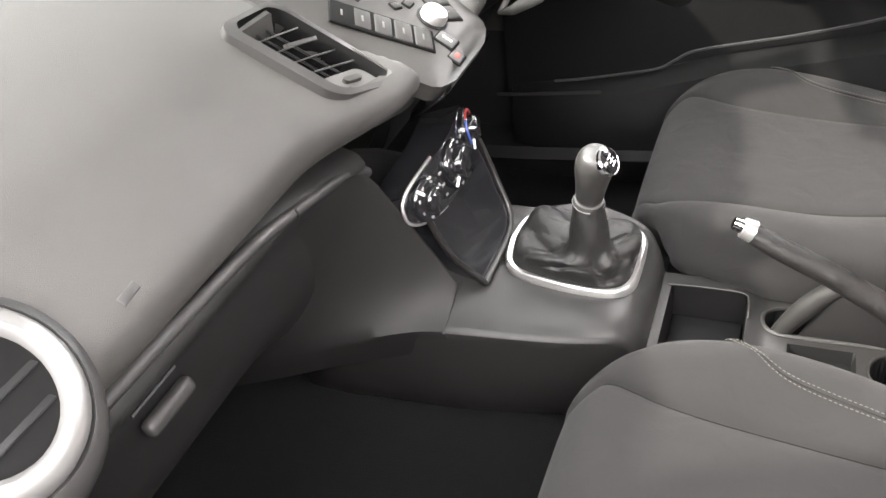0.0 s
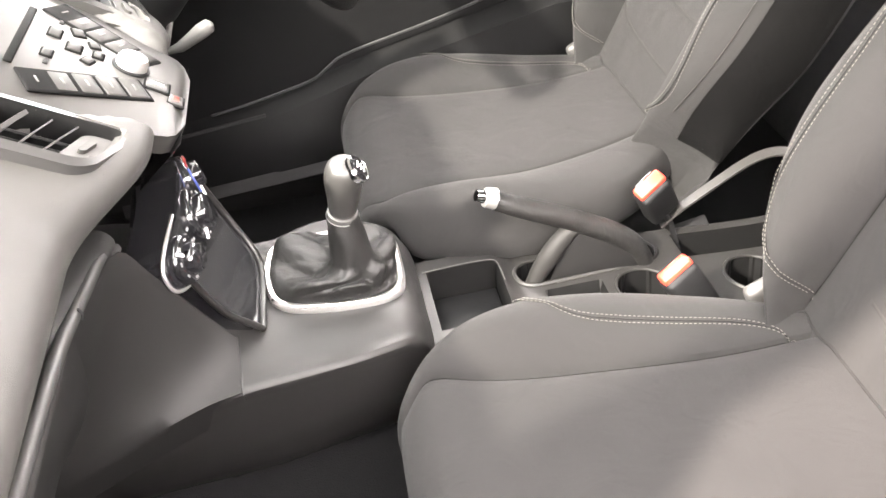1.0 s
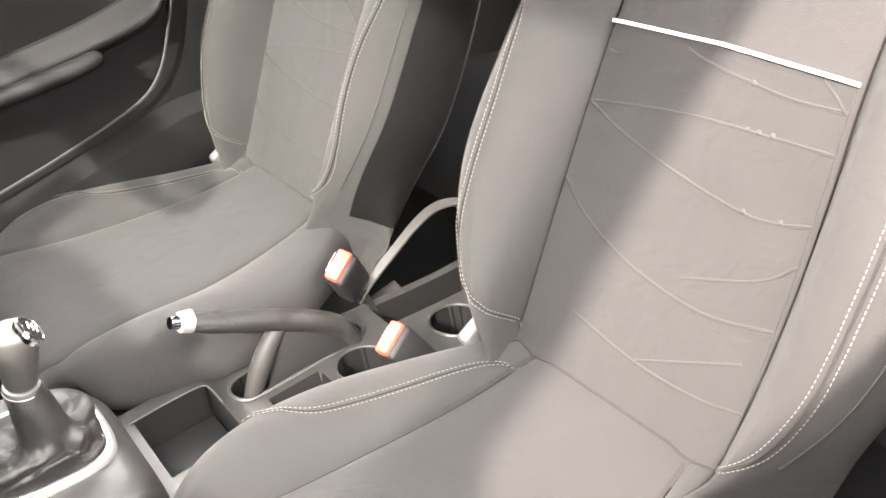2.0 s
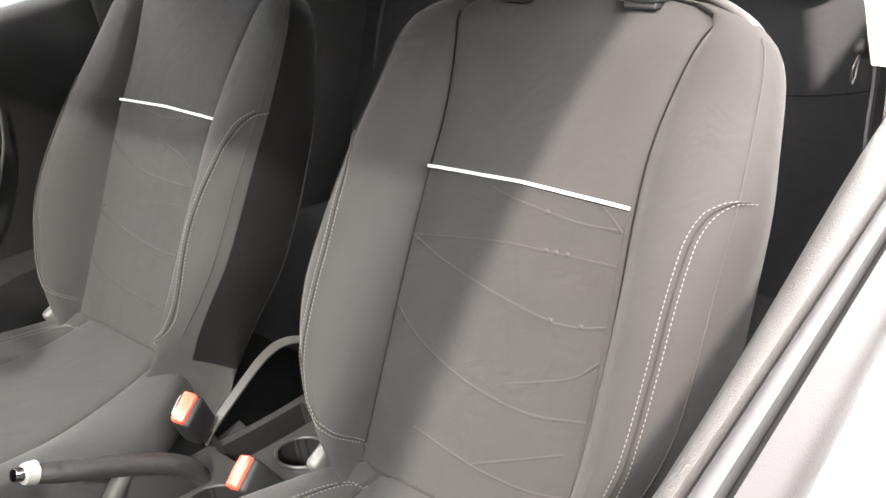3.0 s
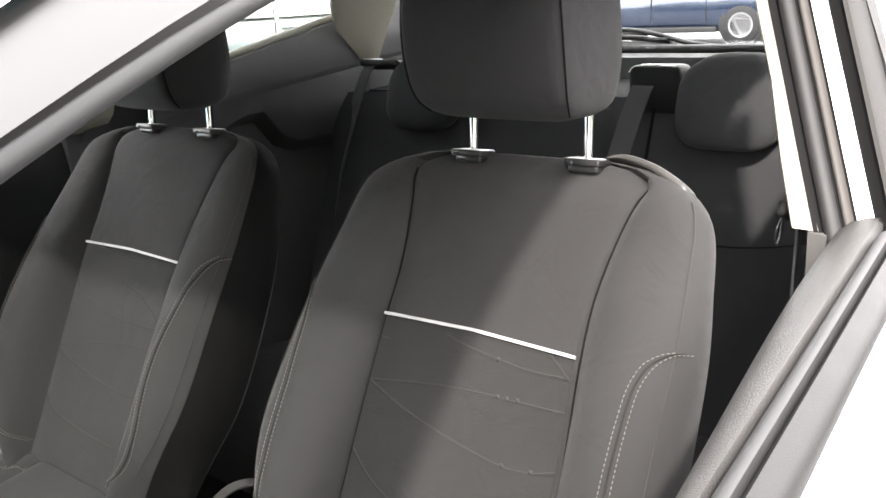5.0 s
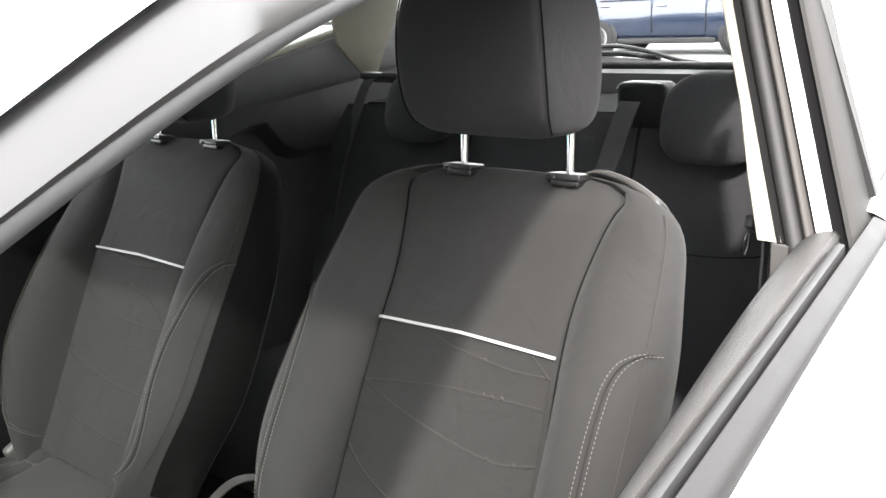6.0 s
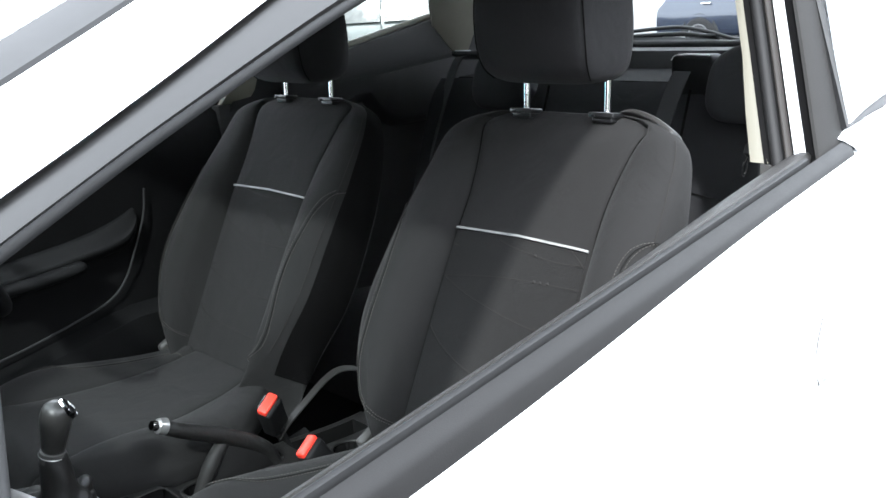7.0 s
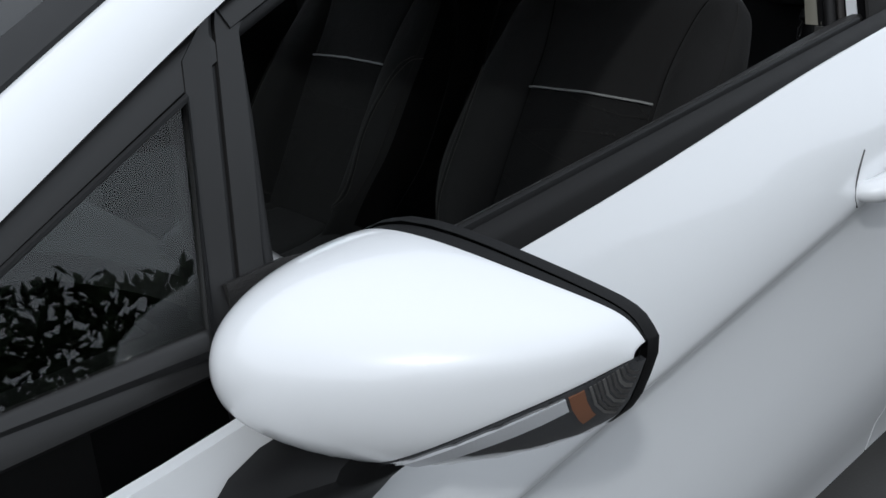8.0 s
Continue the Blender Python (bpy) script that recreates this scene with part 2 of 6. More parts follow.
def tube(points, radius, n=8, closed=False, flat=1.0):
    path = [Vector(p) for p in points]
    rad = radius if isinstance(radius, (list, tuple)) else [radius] * len(path)
    rings = []
    for p, r, (t, a, b) in zip(path, rad, frames(path, closed)):
        rings.append([p + (a * math.cos(2 * math.pi * k / n) + b * math.sin(2 * math.pi * k / n) * flat) * r for k in range(n)])
    return loft(rings, closed=closed)


def ribbon(points, across, width, thick):
    """A flat strap along a line; across is its width direction."""
    path = [Vector(p) for p in points]
    rings = []
    for p, (t, _, _) in zip(path, frames(path)):
        a = Vector(across)
        a = (a - t * a.dot(t)).normalized()
        b = t.cross(a)
        rings.append([p + a * x * width / 2 + b * y * thick / 2 for x, y in ((-1, -1), (1, -1), (1, 1), (-1, 1))])
    return loft(rings)


def sheet(grid, thick, toward=None):
    """A solid panel over a grid of points, thickened against its normal (or along a given direction)."""
    g = [[Vector(p) for p in row] for row in grid]
    m, n = len(g), len(g[0])
    back = []
    for i in range(m):
        row = []
        for j in range(n):
            if toward is not None:
                d = Vector(toward)
            else:
                du = g[min(i + 1, m - 1)][j] - g[max(i - 1, 0)][j]
                dv = g[i][min(j + 1, n - 1)] - g[i][max(j - 1, 0)]
                d = du.cross(dv)
            row.append(g[i][j] - d.normalized() * thick)
        back.append(row)
    verts = [p for r in g for p in r] + [p for r in back for p in r]
    k = m * n
    faces = []
    for i in range(m - 1):
        for j in range(n - 1):
            a = i * n + j
            faces.append((a, a + 1, a + n + 1, a + n))
            faces.append((k + a, k + a + n, k + a + n + 1, k + a + 1))
    edge = [(0, j) for j in range(n)] + [(i, n - 1) for i in range(1, m)] + [(m - 1, j) for j in range(n - 2, -1, -1)] + [(i, 0) for i in range(m - 2, 0, -1)]
    for q in range(len(edge)):
        a = edge[q][0] * n + edge[q][1]
        b = edge[(q + 1) % len(edge)]
        b = b[0] * n + b[1]
        faces.append((a, k + a, k + b, b))
    return verts, faces


def rbox(size, m=None, bevel=0.004, seg=2, taper=(1.0, 1.0)):
    """A rounded box of a size, placed by a matrix; taper scales its top."""
    bm = bmesh.new()
    bmesh.ops.create_cube(bm, size=1.0)
    for v in bm.verts:
        if v.co.z > 0:
            v.co.x *= taper[0]
            v.co.y *= taper[1]
        v.co = Vector((v.co.x * size[0], v.co.y * size[1], v.co.z * size[2]))
    bmesh.ops.bevel(bm, geom=list(bm.edges), offset=bevel, segments=seg, affect="EDGES", profile=0.5)
    mm = m or Matrix()
    bm.verts.index_update()
    out = [tuple(mm @ v.co) for v in bm.verts], [tuple(v.index for v in f.verts) for f in bm.faces]
    bm.free()
    return out


def lathe(profile, m=None, n=24):
    """A turned body: profile of (radius, height) about its own z."""
    mm = m or Matrix()
    rings = [[mm @ Vector((r * math.cos(2 * math.pi * k / n), r * math.sin(2 * math.pi * k / n), h)) for k in range(n)] for r, h in profile]
    return loft(rings)


def table(pairs, x):
    """Smooth interpolation in a small table of (key, value)."""
    if x <= pairs[0][0]:
        return pairs[0][1]
    for (a, u), (b, v) in zip(pairs, pairs[1:]):
        if x <= b:
            k = pairs.index((a, u))
            t, h = (x - a) / (b - a), b - a
            p, q = pairs[max(k - 1, 0)], pairs[min(k + 2, len(pairs) - 1)]
            m0, m1 = (v - p[1]) / (b - p[0]) * h, (q[1] - u) / (q[0] - a) * h
            return (2 * t ** 3 - 3 * t * t + 1) * u + (t ** 3 - 2 * t * t + t) * m0 + (3 * t * t - 2 * t ** 3) * v + (t ** 3 - t * t) * m1
    return pairs[-1][1]


def linear(pairs, x):
    if x <= pairs[0][0]:
        return pairs[0][1]
    for (a, u), (b, v) in zip(pairs, pairs[1:]):
        if x <= b:
            return u + (v - u) * (x - a) / (b - a)
    return pairs[-1][1]


def ease(a, b, x):
    t = min(1.0, max(0.0, (x - a) / (b - a)))
    return t * t * (3 - 2 * t)


def axes(origin, ex, ey):
    """A matrix with its x along ex, its y near ey."""
    ex = Vector(ex).normalized()
    ez = ex.cross(Vector(ey)).normalized()
    ey = ez.cross(ex)
    m = Matrix((ex, ey, ez)).transposed().to_4x4()
    m.translation = Vector(origin)
    return m


def stitches(path, out, length=0.0032, gap=0.0020, r=0.00050, inset=0.0):
    """Separate short threads along a line."""
    pts = [Vector(p) for p in path]
    geos = []
    acc, pos = 0.0, 0
    seg_len = [(b - a).length for a, b in zip(pts, pts[1:])]
    total = sum(seg_len)

    def at(d):
        for a, b, l in zip(pts, pts[1:], seg_len):
            if d <= l:
                return a + (b - a) * (d / l)
            d -= l
        return pts[-1]
    d = 0.0
    while d + length < total:
        a, b = at(d), at(d + length)
        mid = (a + b) / 2 + Vector(out) * r * 0.6
        geos.append(tube([a, mid, b], [r * 0.7, r, r * 0.7], 5))
        d += length + gap
    return merge(*geos)


# ---- ground ----
def flat_sheet(x0, x1, y0, y1, z, n):
    return [[(x0 + (x1 - x0) * i / n, y0 + (y1 - y0) * j / n, z) for j in range(n + 1)] for i in range(n + 1)]


ground = part("ground", sheet(flat_sheet(-400, 400, -400, 400, 0.0, 8), 0.3, (0, 0, 1)), ASPHALT, None, smooth=False)
tagged(ground, "grey asphalt of the car park under the car", "ground", kind="structure")


# ---- the car's shell: shared lines of the body ----
def glass_y(z, side=-1, off=0.0):
    """Half width of the side windows at a height."""
    return side * (0.745 - 0.40 * (z - 1.0) + off)


def lip_z(x):
    return 0.9345 + 0.103 * (x + 0.39)


def crease_z(x):
    return 0.79 + 0.163 * x


def skin_point(x, f, side):
    """Outer body skin from belt (f=0) past the crease (f=1) to the sill (f=2)."""
    zb = lip_z(x) - 0.016 - 0.012 * ease(-0.6, -0.9, x) - 0.014 * ease(0.15, -0.45, x)
    yb = abs(glass_y(lip_z(x))) + 0.033
    zc, yc = crease_z(x), 0.866
    if f <= 1:
        return Vector((x, side * (yb + (yc - yb) * math.sin(f * math.pi / 2)), zb + (zc - zb) * f))
    g = f - 1
    y = yc - 0.016 * ease(0.0, 0.07, g) + 0.010 * ease(0.15, 0.55, g) - 0.05 * ease(0.65, 1.0, g)
    return Vector((x, side * y, zc + (0.24 - zc) * g))


ROWS = [0, 0.02, 0.06, 0.15, 0.3, 0.5, 0.7, 0.88, 0.96, 1.0, 1.012, 1.03, 1.055, 1.08, 1.12, 1.2, 1.35, 1.55, 1.75, 1.9, 2.0]


def skin(x0, x1, n, side):
    return [[skin_point(x0 + (x1 - x0) * i / n, f, side) for f in ROWS] for i in range(n + 1)]


# the window's upper edge from its front corner over the roof rail to the rear pillar (x, z)
EDGE = [(-0.731, 1.098), (-0.66, 1.1295), (-0.579, 1.164), (-0.405, 1.233), (-0.286, 1.270), (-0.12, 1.309), (0.05, 1.331), (0.24, 1.342), (0.425, 1.338), (0.475, 1.333)]
EDGE_LINE = [(p.x, p.y) for p in catmull([(a, b, 0) for a, b in EDGE], 5)]


def edge_shift(line, gap):
    """The line shifted upwards in the window's plane, by a fixed or a varying width."""
    out = []
    for i, (x, z) in enumerate(line):
        d = gap if isinstance(gap, float) else gap(x)
        a, b = line[max(i - 1, 0)], line[min(i + 1, len(line) - 1)]
        t = Vector((b[0] - a[0], b[1] - a[1])).normalized()
        out.append((x - t.y * d, z + t.x * d))
    return out


def on_window(x, z, side, off=0.0):
    return Vector((x, glass_y(z, side, off), z))


def band(line, width, side, out=0.001, depth=0.035):
    """A frame bar lying in the window's plane along a line of (x, z)."""
    top = edge_shift(line, width)
    rings = []
    for (x, z), (x2, z2) in zip(line, top):
        rings.append([on_window(x, z, side, out - 0.004), on_window(x + (x2 - x) * 0.12, z + (z2 - z) * 0.12, side, out), on_window(x + (x2 - x) * 0.9, z + (z2 - z) * 0.9, side, out),
                      on_window(x2, z2, side, out - 0.004), on_window(x2, z2, side, out - depth), on_window(x, z, side, out - depth)])
    return loft(rings)


def frame_width(x):
    return 0.019 + 0.021 * ease(-0.66, -0.25, x)


car = thing("car", (0, 0, 0), "white three-door hatchback with its passenger window open", "car")

# passenger door
door = part("passenger_door", sheet(skin(-0.93, 0.372, 28, -1), 0.012, (0, -1, 0)), PAINT, car, "white painted door skin with a pressed crease")
part("window_frame", band(EDGE_LINE, frame_width, -1), FRAME_PLASTIC, door, "satin black window frame")
front_bar = [(-0.768, 0.900), (-0.754, 0.976), (-0.742, 1.034), (-0.731, 1.098)]
SHUT = [(-0.796, 0.900), (-0.787, 0.938), (-0.768, 1.015), (-0.7455, 1.104), (-0.740, 1.118)]
UPRIGHT = [(-0.771, 0.900), (-0.761, 0.945), (-0.744, 1.009), (-0.724, 1.096), (-0.712, 1.116)]


def flat_bar(rear, front, out=0.0):
    """A flat upright in the window's plane between two lines of (x, z)."""
    rings = []
    for (x0, z0), (x1, z1) in zip(rear, front):
        pts = [(0.0, -0.004), (0.06, 0.0), (0.94, 0.0), (1.0, -0.003), (1.0, -0.03), (0.0, -0.03)]
        rings.append([on_window(x0 + (x1 - x0) * f, z0 + (z1 - z0) * f, -1, o + out) for f, o in pts])
    return loft(rings)


part("frame_upright", flat_bar(UPRIGHT, [(x + 0.0012, z) for x, z in SHUT], -0.001), FRAME_PLASTIC, door)
seal_line = edge_shift(EDGE_LINE, -0.004)
part("frame_seal", tube([on_window(x, z, -1, -0.012) for x, z in seal_line], 0.0075, 8), RUBBER, door, "black rubber window channel")
part("upright_seal", tube([on_window(x + 0.004, z, -1, -0.012) for x, z in front_bar], 0.007, 8), RUBBER, door)

# rear end of the window opening: rubber, a painted strip, rubber again
B_EDGE = [(0.298, 0.975), (0.330, 1.05), (0.364, 1.128), (0.392, 1.195), (0.420, 1.258), (0.456, 1.338)]

D_EDGE = [(x - 0.105, z) for x, z in B_EDGE]
FAR_POST = [(0.226, 0.975), (0.233, 1.05), (0.243, 1.128), (0.270, 1.195), (0.300, 1.258), (0.336, 1.338)]


def b_strip(a, b, dx0, dx1, mat, name, parent, label="", bulge=0.0):
    rings = []
    for x, z in B_EDGE:
        y = glass_y(z)
        front = [(x + dx0 + (dx1 - dx0) * f - bulge * math.sin(math.pi * f) ** 0.7, y + a + (b - a) * f, z) for f in [k / 6 for k in range(7)]]
        rings.append(front + [(x + dx1 + 0.012, y + b, z), (x + dx0 + 0.012, y + a, z)])
    return part(name, loft(rings), mat, parent, label)


b_strip(-0.002, 0.022, 0.003, 0.012, SEAL_BLACK, "rear_channel", door)
b_strip(0.022, 0.040, 0.010, 0.015, PAINT, "painted_strip", door, "white painted inner frame strip")
b_strip(0.040, 0.0435, 0.017, 0.017, SEAL_BLACK, "inner_seal", door)
b_strip(0.0435, 0.053, 0.015, 0.012, SEAL_RIB, "seal_rib", door, "grey-brown rubber rib", 0.004)
b_strip(0.053, 0.056, 0.014, 0.012, SEAL_BLACK, "seal_groove", door)
b_strip(0.056, 0.073, 0.010, 0.009, SEAL_GREY, "door_opening_seal", door, "dark rubber door seal", 0.005)
b_strip(0.073, 0.084, 0.014, 0.011, SEAL_BLACK, "seal_lip", door)
rings = []
for x, z in B_EDGE:
    w = 0.094
    rings.append([on_window(x, z, -1, 0.001), on_window(x + 0.004, z, -1, 0.003), on_window(x + w, z, -1, 0.003), on_window(x + w + 0.004, z, -1, 0.0), on_window(x + w + 0.004, z, -1, -0.006), on_window(x, z, -1, -0.004)])
part("rear_frame", loft(rings), COVER_PLASTIC, door, "satin black pillar cover")

# belt line: moulding, wiping lip, door top pad
XS = [-0.80 + 1.165 * i / 24 for i in range(25)]


def belt_ring(x, pts):
    z, y = lip_z(x), abs(glass_y(lip_z(x)))
    return [(x, -(y + a), z + b) for a, b in pts]


XB = [x for x in XS if x < 0.268] + [0.268]
part("belt_moulding", loft([belt_ring(x, ((0.030, -0.012), (0.024, -0.004), (0.012, 0.000), (0.008, -0.006), (0.004, -0.014), (0.016, -0.03 - 0.016 * ease(0.15, -0.45, x)), (0.033, -0.026 - 0.016 * ease(0.15, -0.45, x)))) for x in XS]), BELT_BLACK, door, "black rubbery belt moulding")
part("wiping_lip", loft([belt_ring(x, ((0.006, -0.006), (0.005, 0.002), (0.000, 0.003), (-0.005, 0.000), (-0.008, -0.012), (0.004, -0.02))) for x in XB]), RUBBER, door, "black rubber window lip")
top_pad = []
for x in XS[:-1] + [0.31]:
    k = 0.42 + 0.68 * ease(-0.35, 0.25, x)
    up = 0.045 * ease(-0.60, -0.75, x)
    top_pad.append(belt_ring(x, [(-0.010 - a * k, b + (up if b > -0.05 else 0.0)) for a, b in ((0.0, -0.024), (0.0, -0.008), (0.004, -0.003), (0.014, -0.004), (0.027, -0.010), (0.038, -0.020), (0.044, -0.036), (0.048, -0.075), (0.050, -0.14), (0.046, -0.26), (0.02, -0.30), (0.0, -0.30))]))
part("door_top_pad", loft(top_pad), DOOR_PAD, door, "dark grey soft door top")
part("door_card", loft([[(x, -0.70, 0.30), (x, -0.665, 0.33), (x, -0.655, 0.45), (x, -0.660, 0.60), (x, -0.675, lip_z(x) - 0.27), (x, -0.74, lip_z(x) - 0.27), (x, -0.76, 0.30)] for x in XS]), HARD_PLASTIC, door)

# door handle in its cup
hx, hz = 0.15, 0.826
handle_path = catmull([(hx - 0.085, -0.858, hz - 0.014), (hx - 0.07, -0.882, hz - 0.010), (hx, -0.893, hz), (hx + 0.08, -0.885, hz + 0.012), (hx + 0.10, -0.858, hz + 0.014)], 6)
part("door_handle", tube(handle_path, [0.018 + 0.006 * math.sin(math.pi * i / (len(handle_path) - 1)) for i in range(len(handle_path))], 12, flat=0.75), PAINT, door, "white grab handle")
part("handle_cap", rbox((0.05, 0.02, 0.045), pose(hx + 0.125, -0.862, hz + 0.014, 0, 0, 0), 0.008, 3), PAINT, door)
part("handle_gap", tube(catmull([(hx - 0.066, -0.853, hz + 0.036), (hx - 0.092, -0.860, hz + 0.016), (hx - 0.106, -0.864, hz - 0.012), (hx - 0.098, -0.866, hz - 0.032)], 5), 0.0012, 6), GREY_TRIM, door)

# fixed quarter light ahead of the door glass
Q_TOP, Q_REAR, Q_FRONT = (-0.783, 1.058), (-0.822, 0.893), (-1.105, 0.893)
quarter = part("quarter_light", sheet([[on_window(Q_FRONT[0] + (Q_REAR[0] - Q_FRONT[0]) * i / 8 + (Q_TOP[0] - (Q_FRONT[0] + (Q_REAR[0] - Q_FRONT[0]) * i / 8)) * j / 8,
                                                    Q_FRONT[1] + (Q_TOP[1] - Q_FRONT[1]) * j / 8, -1, -0.004) for j in range(9)] for i in range(9)], 0.004), TINT_GLASS, car, "small triangular tinted side glass", shadow=False)


def bar2(a, b, w0, w1, name, mat, out=0.0, depth=0.03, n=6, parent=None):
    """A flat bar in the window's plane from a to b with a width at each end to its left."""
    rings = []
    t = Vector((b[0] - a[0], b[1] - a[1])).normalized()
    for i in range(n + 1):
        f = i / n
        x, z = a[0] + (b[0] - a[0]) * f, a[1] + (b[1] - a[1]) * f
        w = w0 + (w1 - w0) * f
        x2, z2 = x - t.y * w, z + t.x * w
        rings.append([on_window(x, z, -1, out - 0.003), on_window(x + (x2 - x) * 0.1, z + (z2 - z) * 0.1, -1, out), on_window(x + (x2 - x) * 0.9, z + (z2 - z) * 0.9, -1, out), on_window(x2, z2, -1, out - 0.003), on_window(x2, z2, -1, out - depth), on_window(x, z, -1, out - depth)])
    return part(name, loft(rings), mat, parent or quarter)


bar2((-1.14, 0.872), (-0.741, 1.0800), 0.034, 0.026, "upper_bar", FRAME_PLASTIC, -0.002)
part("rear_bar", flat_bar([(x - 0.0012, z) for x, z in SHUT], [(-0.827, 0.880), (-0.816, 0.930), (-0.797, 1.000), (-0.784, 1.058), (-0.779, 1.080)], -0.001), FRAME_PLASTIC, quarter)
bar2((-1.18, 0.862), (-0.80, 0.878), 0.032, 0.030, "lower_bar", FRAME_PLASTIC)
part("glass_seal", tube([on_window(x, z, -1, 0.001) for x, z in (Q_FRONT, Q_TOP, Q_REAR)], 0.0035, 6, closed=True), RUBBER, quarter)
part("shut_line", tube([on_window(x, z, -1, -0.006) for x, z in SHUT], 0.0022, 6), RUBBER, quarter)

# white pillar and roof rail above the frame, screen beyond it
LOW = [(-1.30, 0.818), (-1.10, 0.917), (-0.936, 1.005), (-0.851, 1.054), (-0.757, 1.107)] + [p for p in edge_shift(EDGE_LINE, lambda x: frame_width(x) + 0.004) if -0.72 < p[0] < 0.44] + [(0.50, 1.377), (0.62, 1.372), (0.78, 1.358), (0.95, 1.336), (1.10, 1.308)]
LOW = [p for i, p in enumerate(LOW) if i == 0 or p[0] > LOW[i - 1][0] + 0.01]


def pillar_ring(i, side):
    x, z = LOW[i]
    a, b = LOW[max(i - 1, 0)], LOW[min(i + 1, len(LOW) - 1)]
    t = Vector((b[0] - a[0], b[1] - a[1])).normalized()
    out = []
    for up, inw in ((0.0, 0.012), (0.0, 0.0), (0.012, -0.001), (0.025, 0.004), (0.035, 0.012), (0.041, 0.022), (0.042, 0.028)):
        zz, xx = z + t.x * up, x - t.y * up
        out.append(Vector((xx, side * (abs(glass_y(zz)) + 0.008 - inw), zz)))
    return out


for side, nm in ((-1, "pillar_left"), (1, "pillar_right")):
    g = [pillar_ring(i, side) for i in range(len(LOW))]
    part("roof_pillar", sheet(g, -0.006 * side), PAINT, car, "white painted windscreen pillar and roof rail")
    part("pillar_trim", sheet([[Vector((p.x + 0.012, p.y - side * (0.04 + 0.012 * k), p.z - 0.034 + 0.016 * k)) for k in range(3)] for p in [r[1] for r in g]], 0.006), GREY_TRIM if side > 0 else CREAM, car)

# windscreen between the pillars
SCREEN = [i for i in range(len(LOW)) if LOW[i][0] < -0.30]
grid = []
for i in SCREEN:
    p = pillar_ring(i, -1)[-1] + Vector((0, 0, 0.003))
    row = []
    for j in range(13):
        f = j / 12 * 2 - 1
        row.append(Vector((p.x - 0.10 * (1 - f * f), -p.y * f, p.z + 0.045 * (1 - f * f))))
    grid.append(row)
screen = part("windscreen", sheet(grid, 0.005), WIND_GLASS, car, "lightly tinted windscreen")
for side in (-1, 1):
    rows_ = []
    for i in SCREEN:
        p = pillar_ring(i, side)[-1]
        rows_.append([p + Vector((0, 0, 0.004)), p + Vector((-0.006, -side * 0.014, 0.010)), p + Vector((-0.012, -side * 0.030, 0.014))])
    part("screen_edge", sheet(rows_, 0.004, (0, 0, 1)), RUBBER, screen, "black screen border")

# roof and its lining
RAIL = [i for i in range(len(LOW)) if LOW[i][0] >= -0.36]
roof_rows, lining_rows = [], []
xs = [LOW[i][0] for i in RAIL]
zs = [pillar_ring(i, -1)[-1].z for i in RAIL]
ys = [abs(pillar_ring(i, -1)[-1].y) for i in RAIL]
for x, y, z in zip(xs, ys, zs):
    roof_rows.append([Vector((x, y * f, z + 0.065 * (1 - f * f))) for f in [k / 6 - 1 for k in range(13)]])
    lining_rows.append([Vector((x + 0.03, (y - 0.015) * f, z - 0.03 + 0.05 * (1 - f ** 4))) for f in [k / 6 - 1 for k in range(13)]])
front = grid[-1]
roof_rows.insert(0, [p + Vector((-0.012, 0, 0.004)) for p in front])
lining_rows.insert(0, [p + Vector((0.0, 0, -0.014)) for p in front])
part("roof", sheet(roof_rows, 0.008), PAINT, car, "white roof skin")
part("roof_lining", sheet(lining_rows, 0.006), LINING, car, "pale fabric roof lining")

def panel_rows(side):
    """Inner rear panel: upper shelf band, a step below it and a sunk lower field."""
    out = []
    for x in (0.40, 0.5, 0.58, 0.65, 0.70, 0.75, 0.8, 0.88, 0.95, 1.1, 1.24):
        top = 1.09 + 0.19 * (x - 0.616) * (x > 0.45) + 0.034 * ease(0.40, 0.60, x)
        step = 1.048 + 0.085 * (x - 0.626)
        low = 0.985 + 0.03 * ease(0.60, 0.68, x) - 0.09 * ease(0.68, 0.78, x)
        out.append([(x, side * y, z) for y, z in ((0.69, 0.40), (0.685, low - 0.03), (0.645, low - 0.005), (0.640, low), (0.636, step - 0.008), (0.626, step), (0.622, step + 0.008), (0.616, top - 0.012), (0.622, top), (0.640, top + 0.004))])
    return out


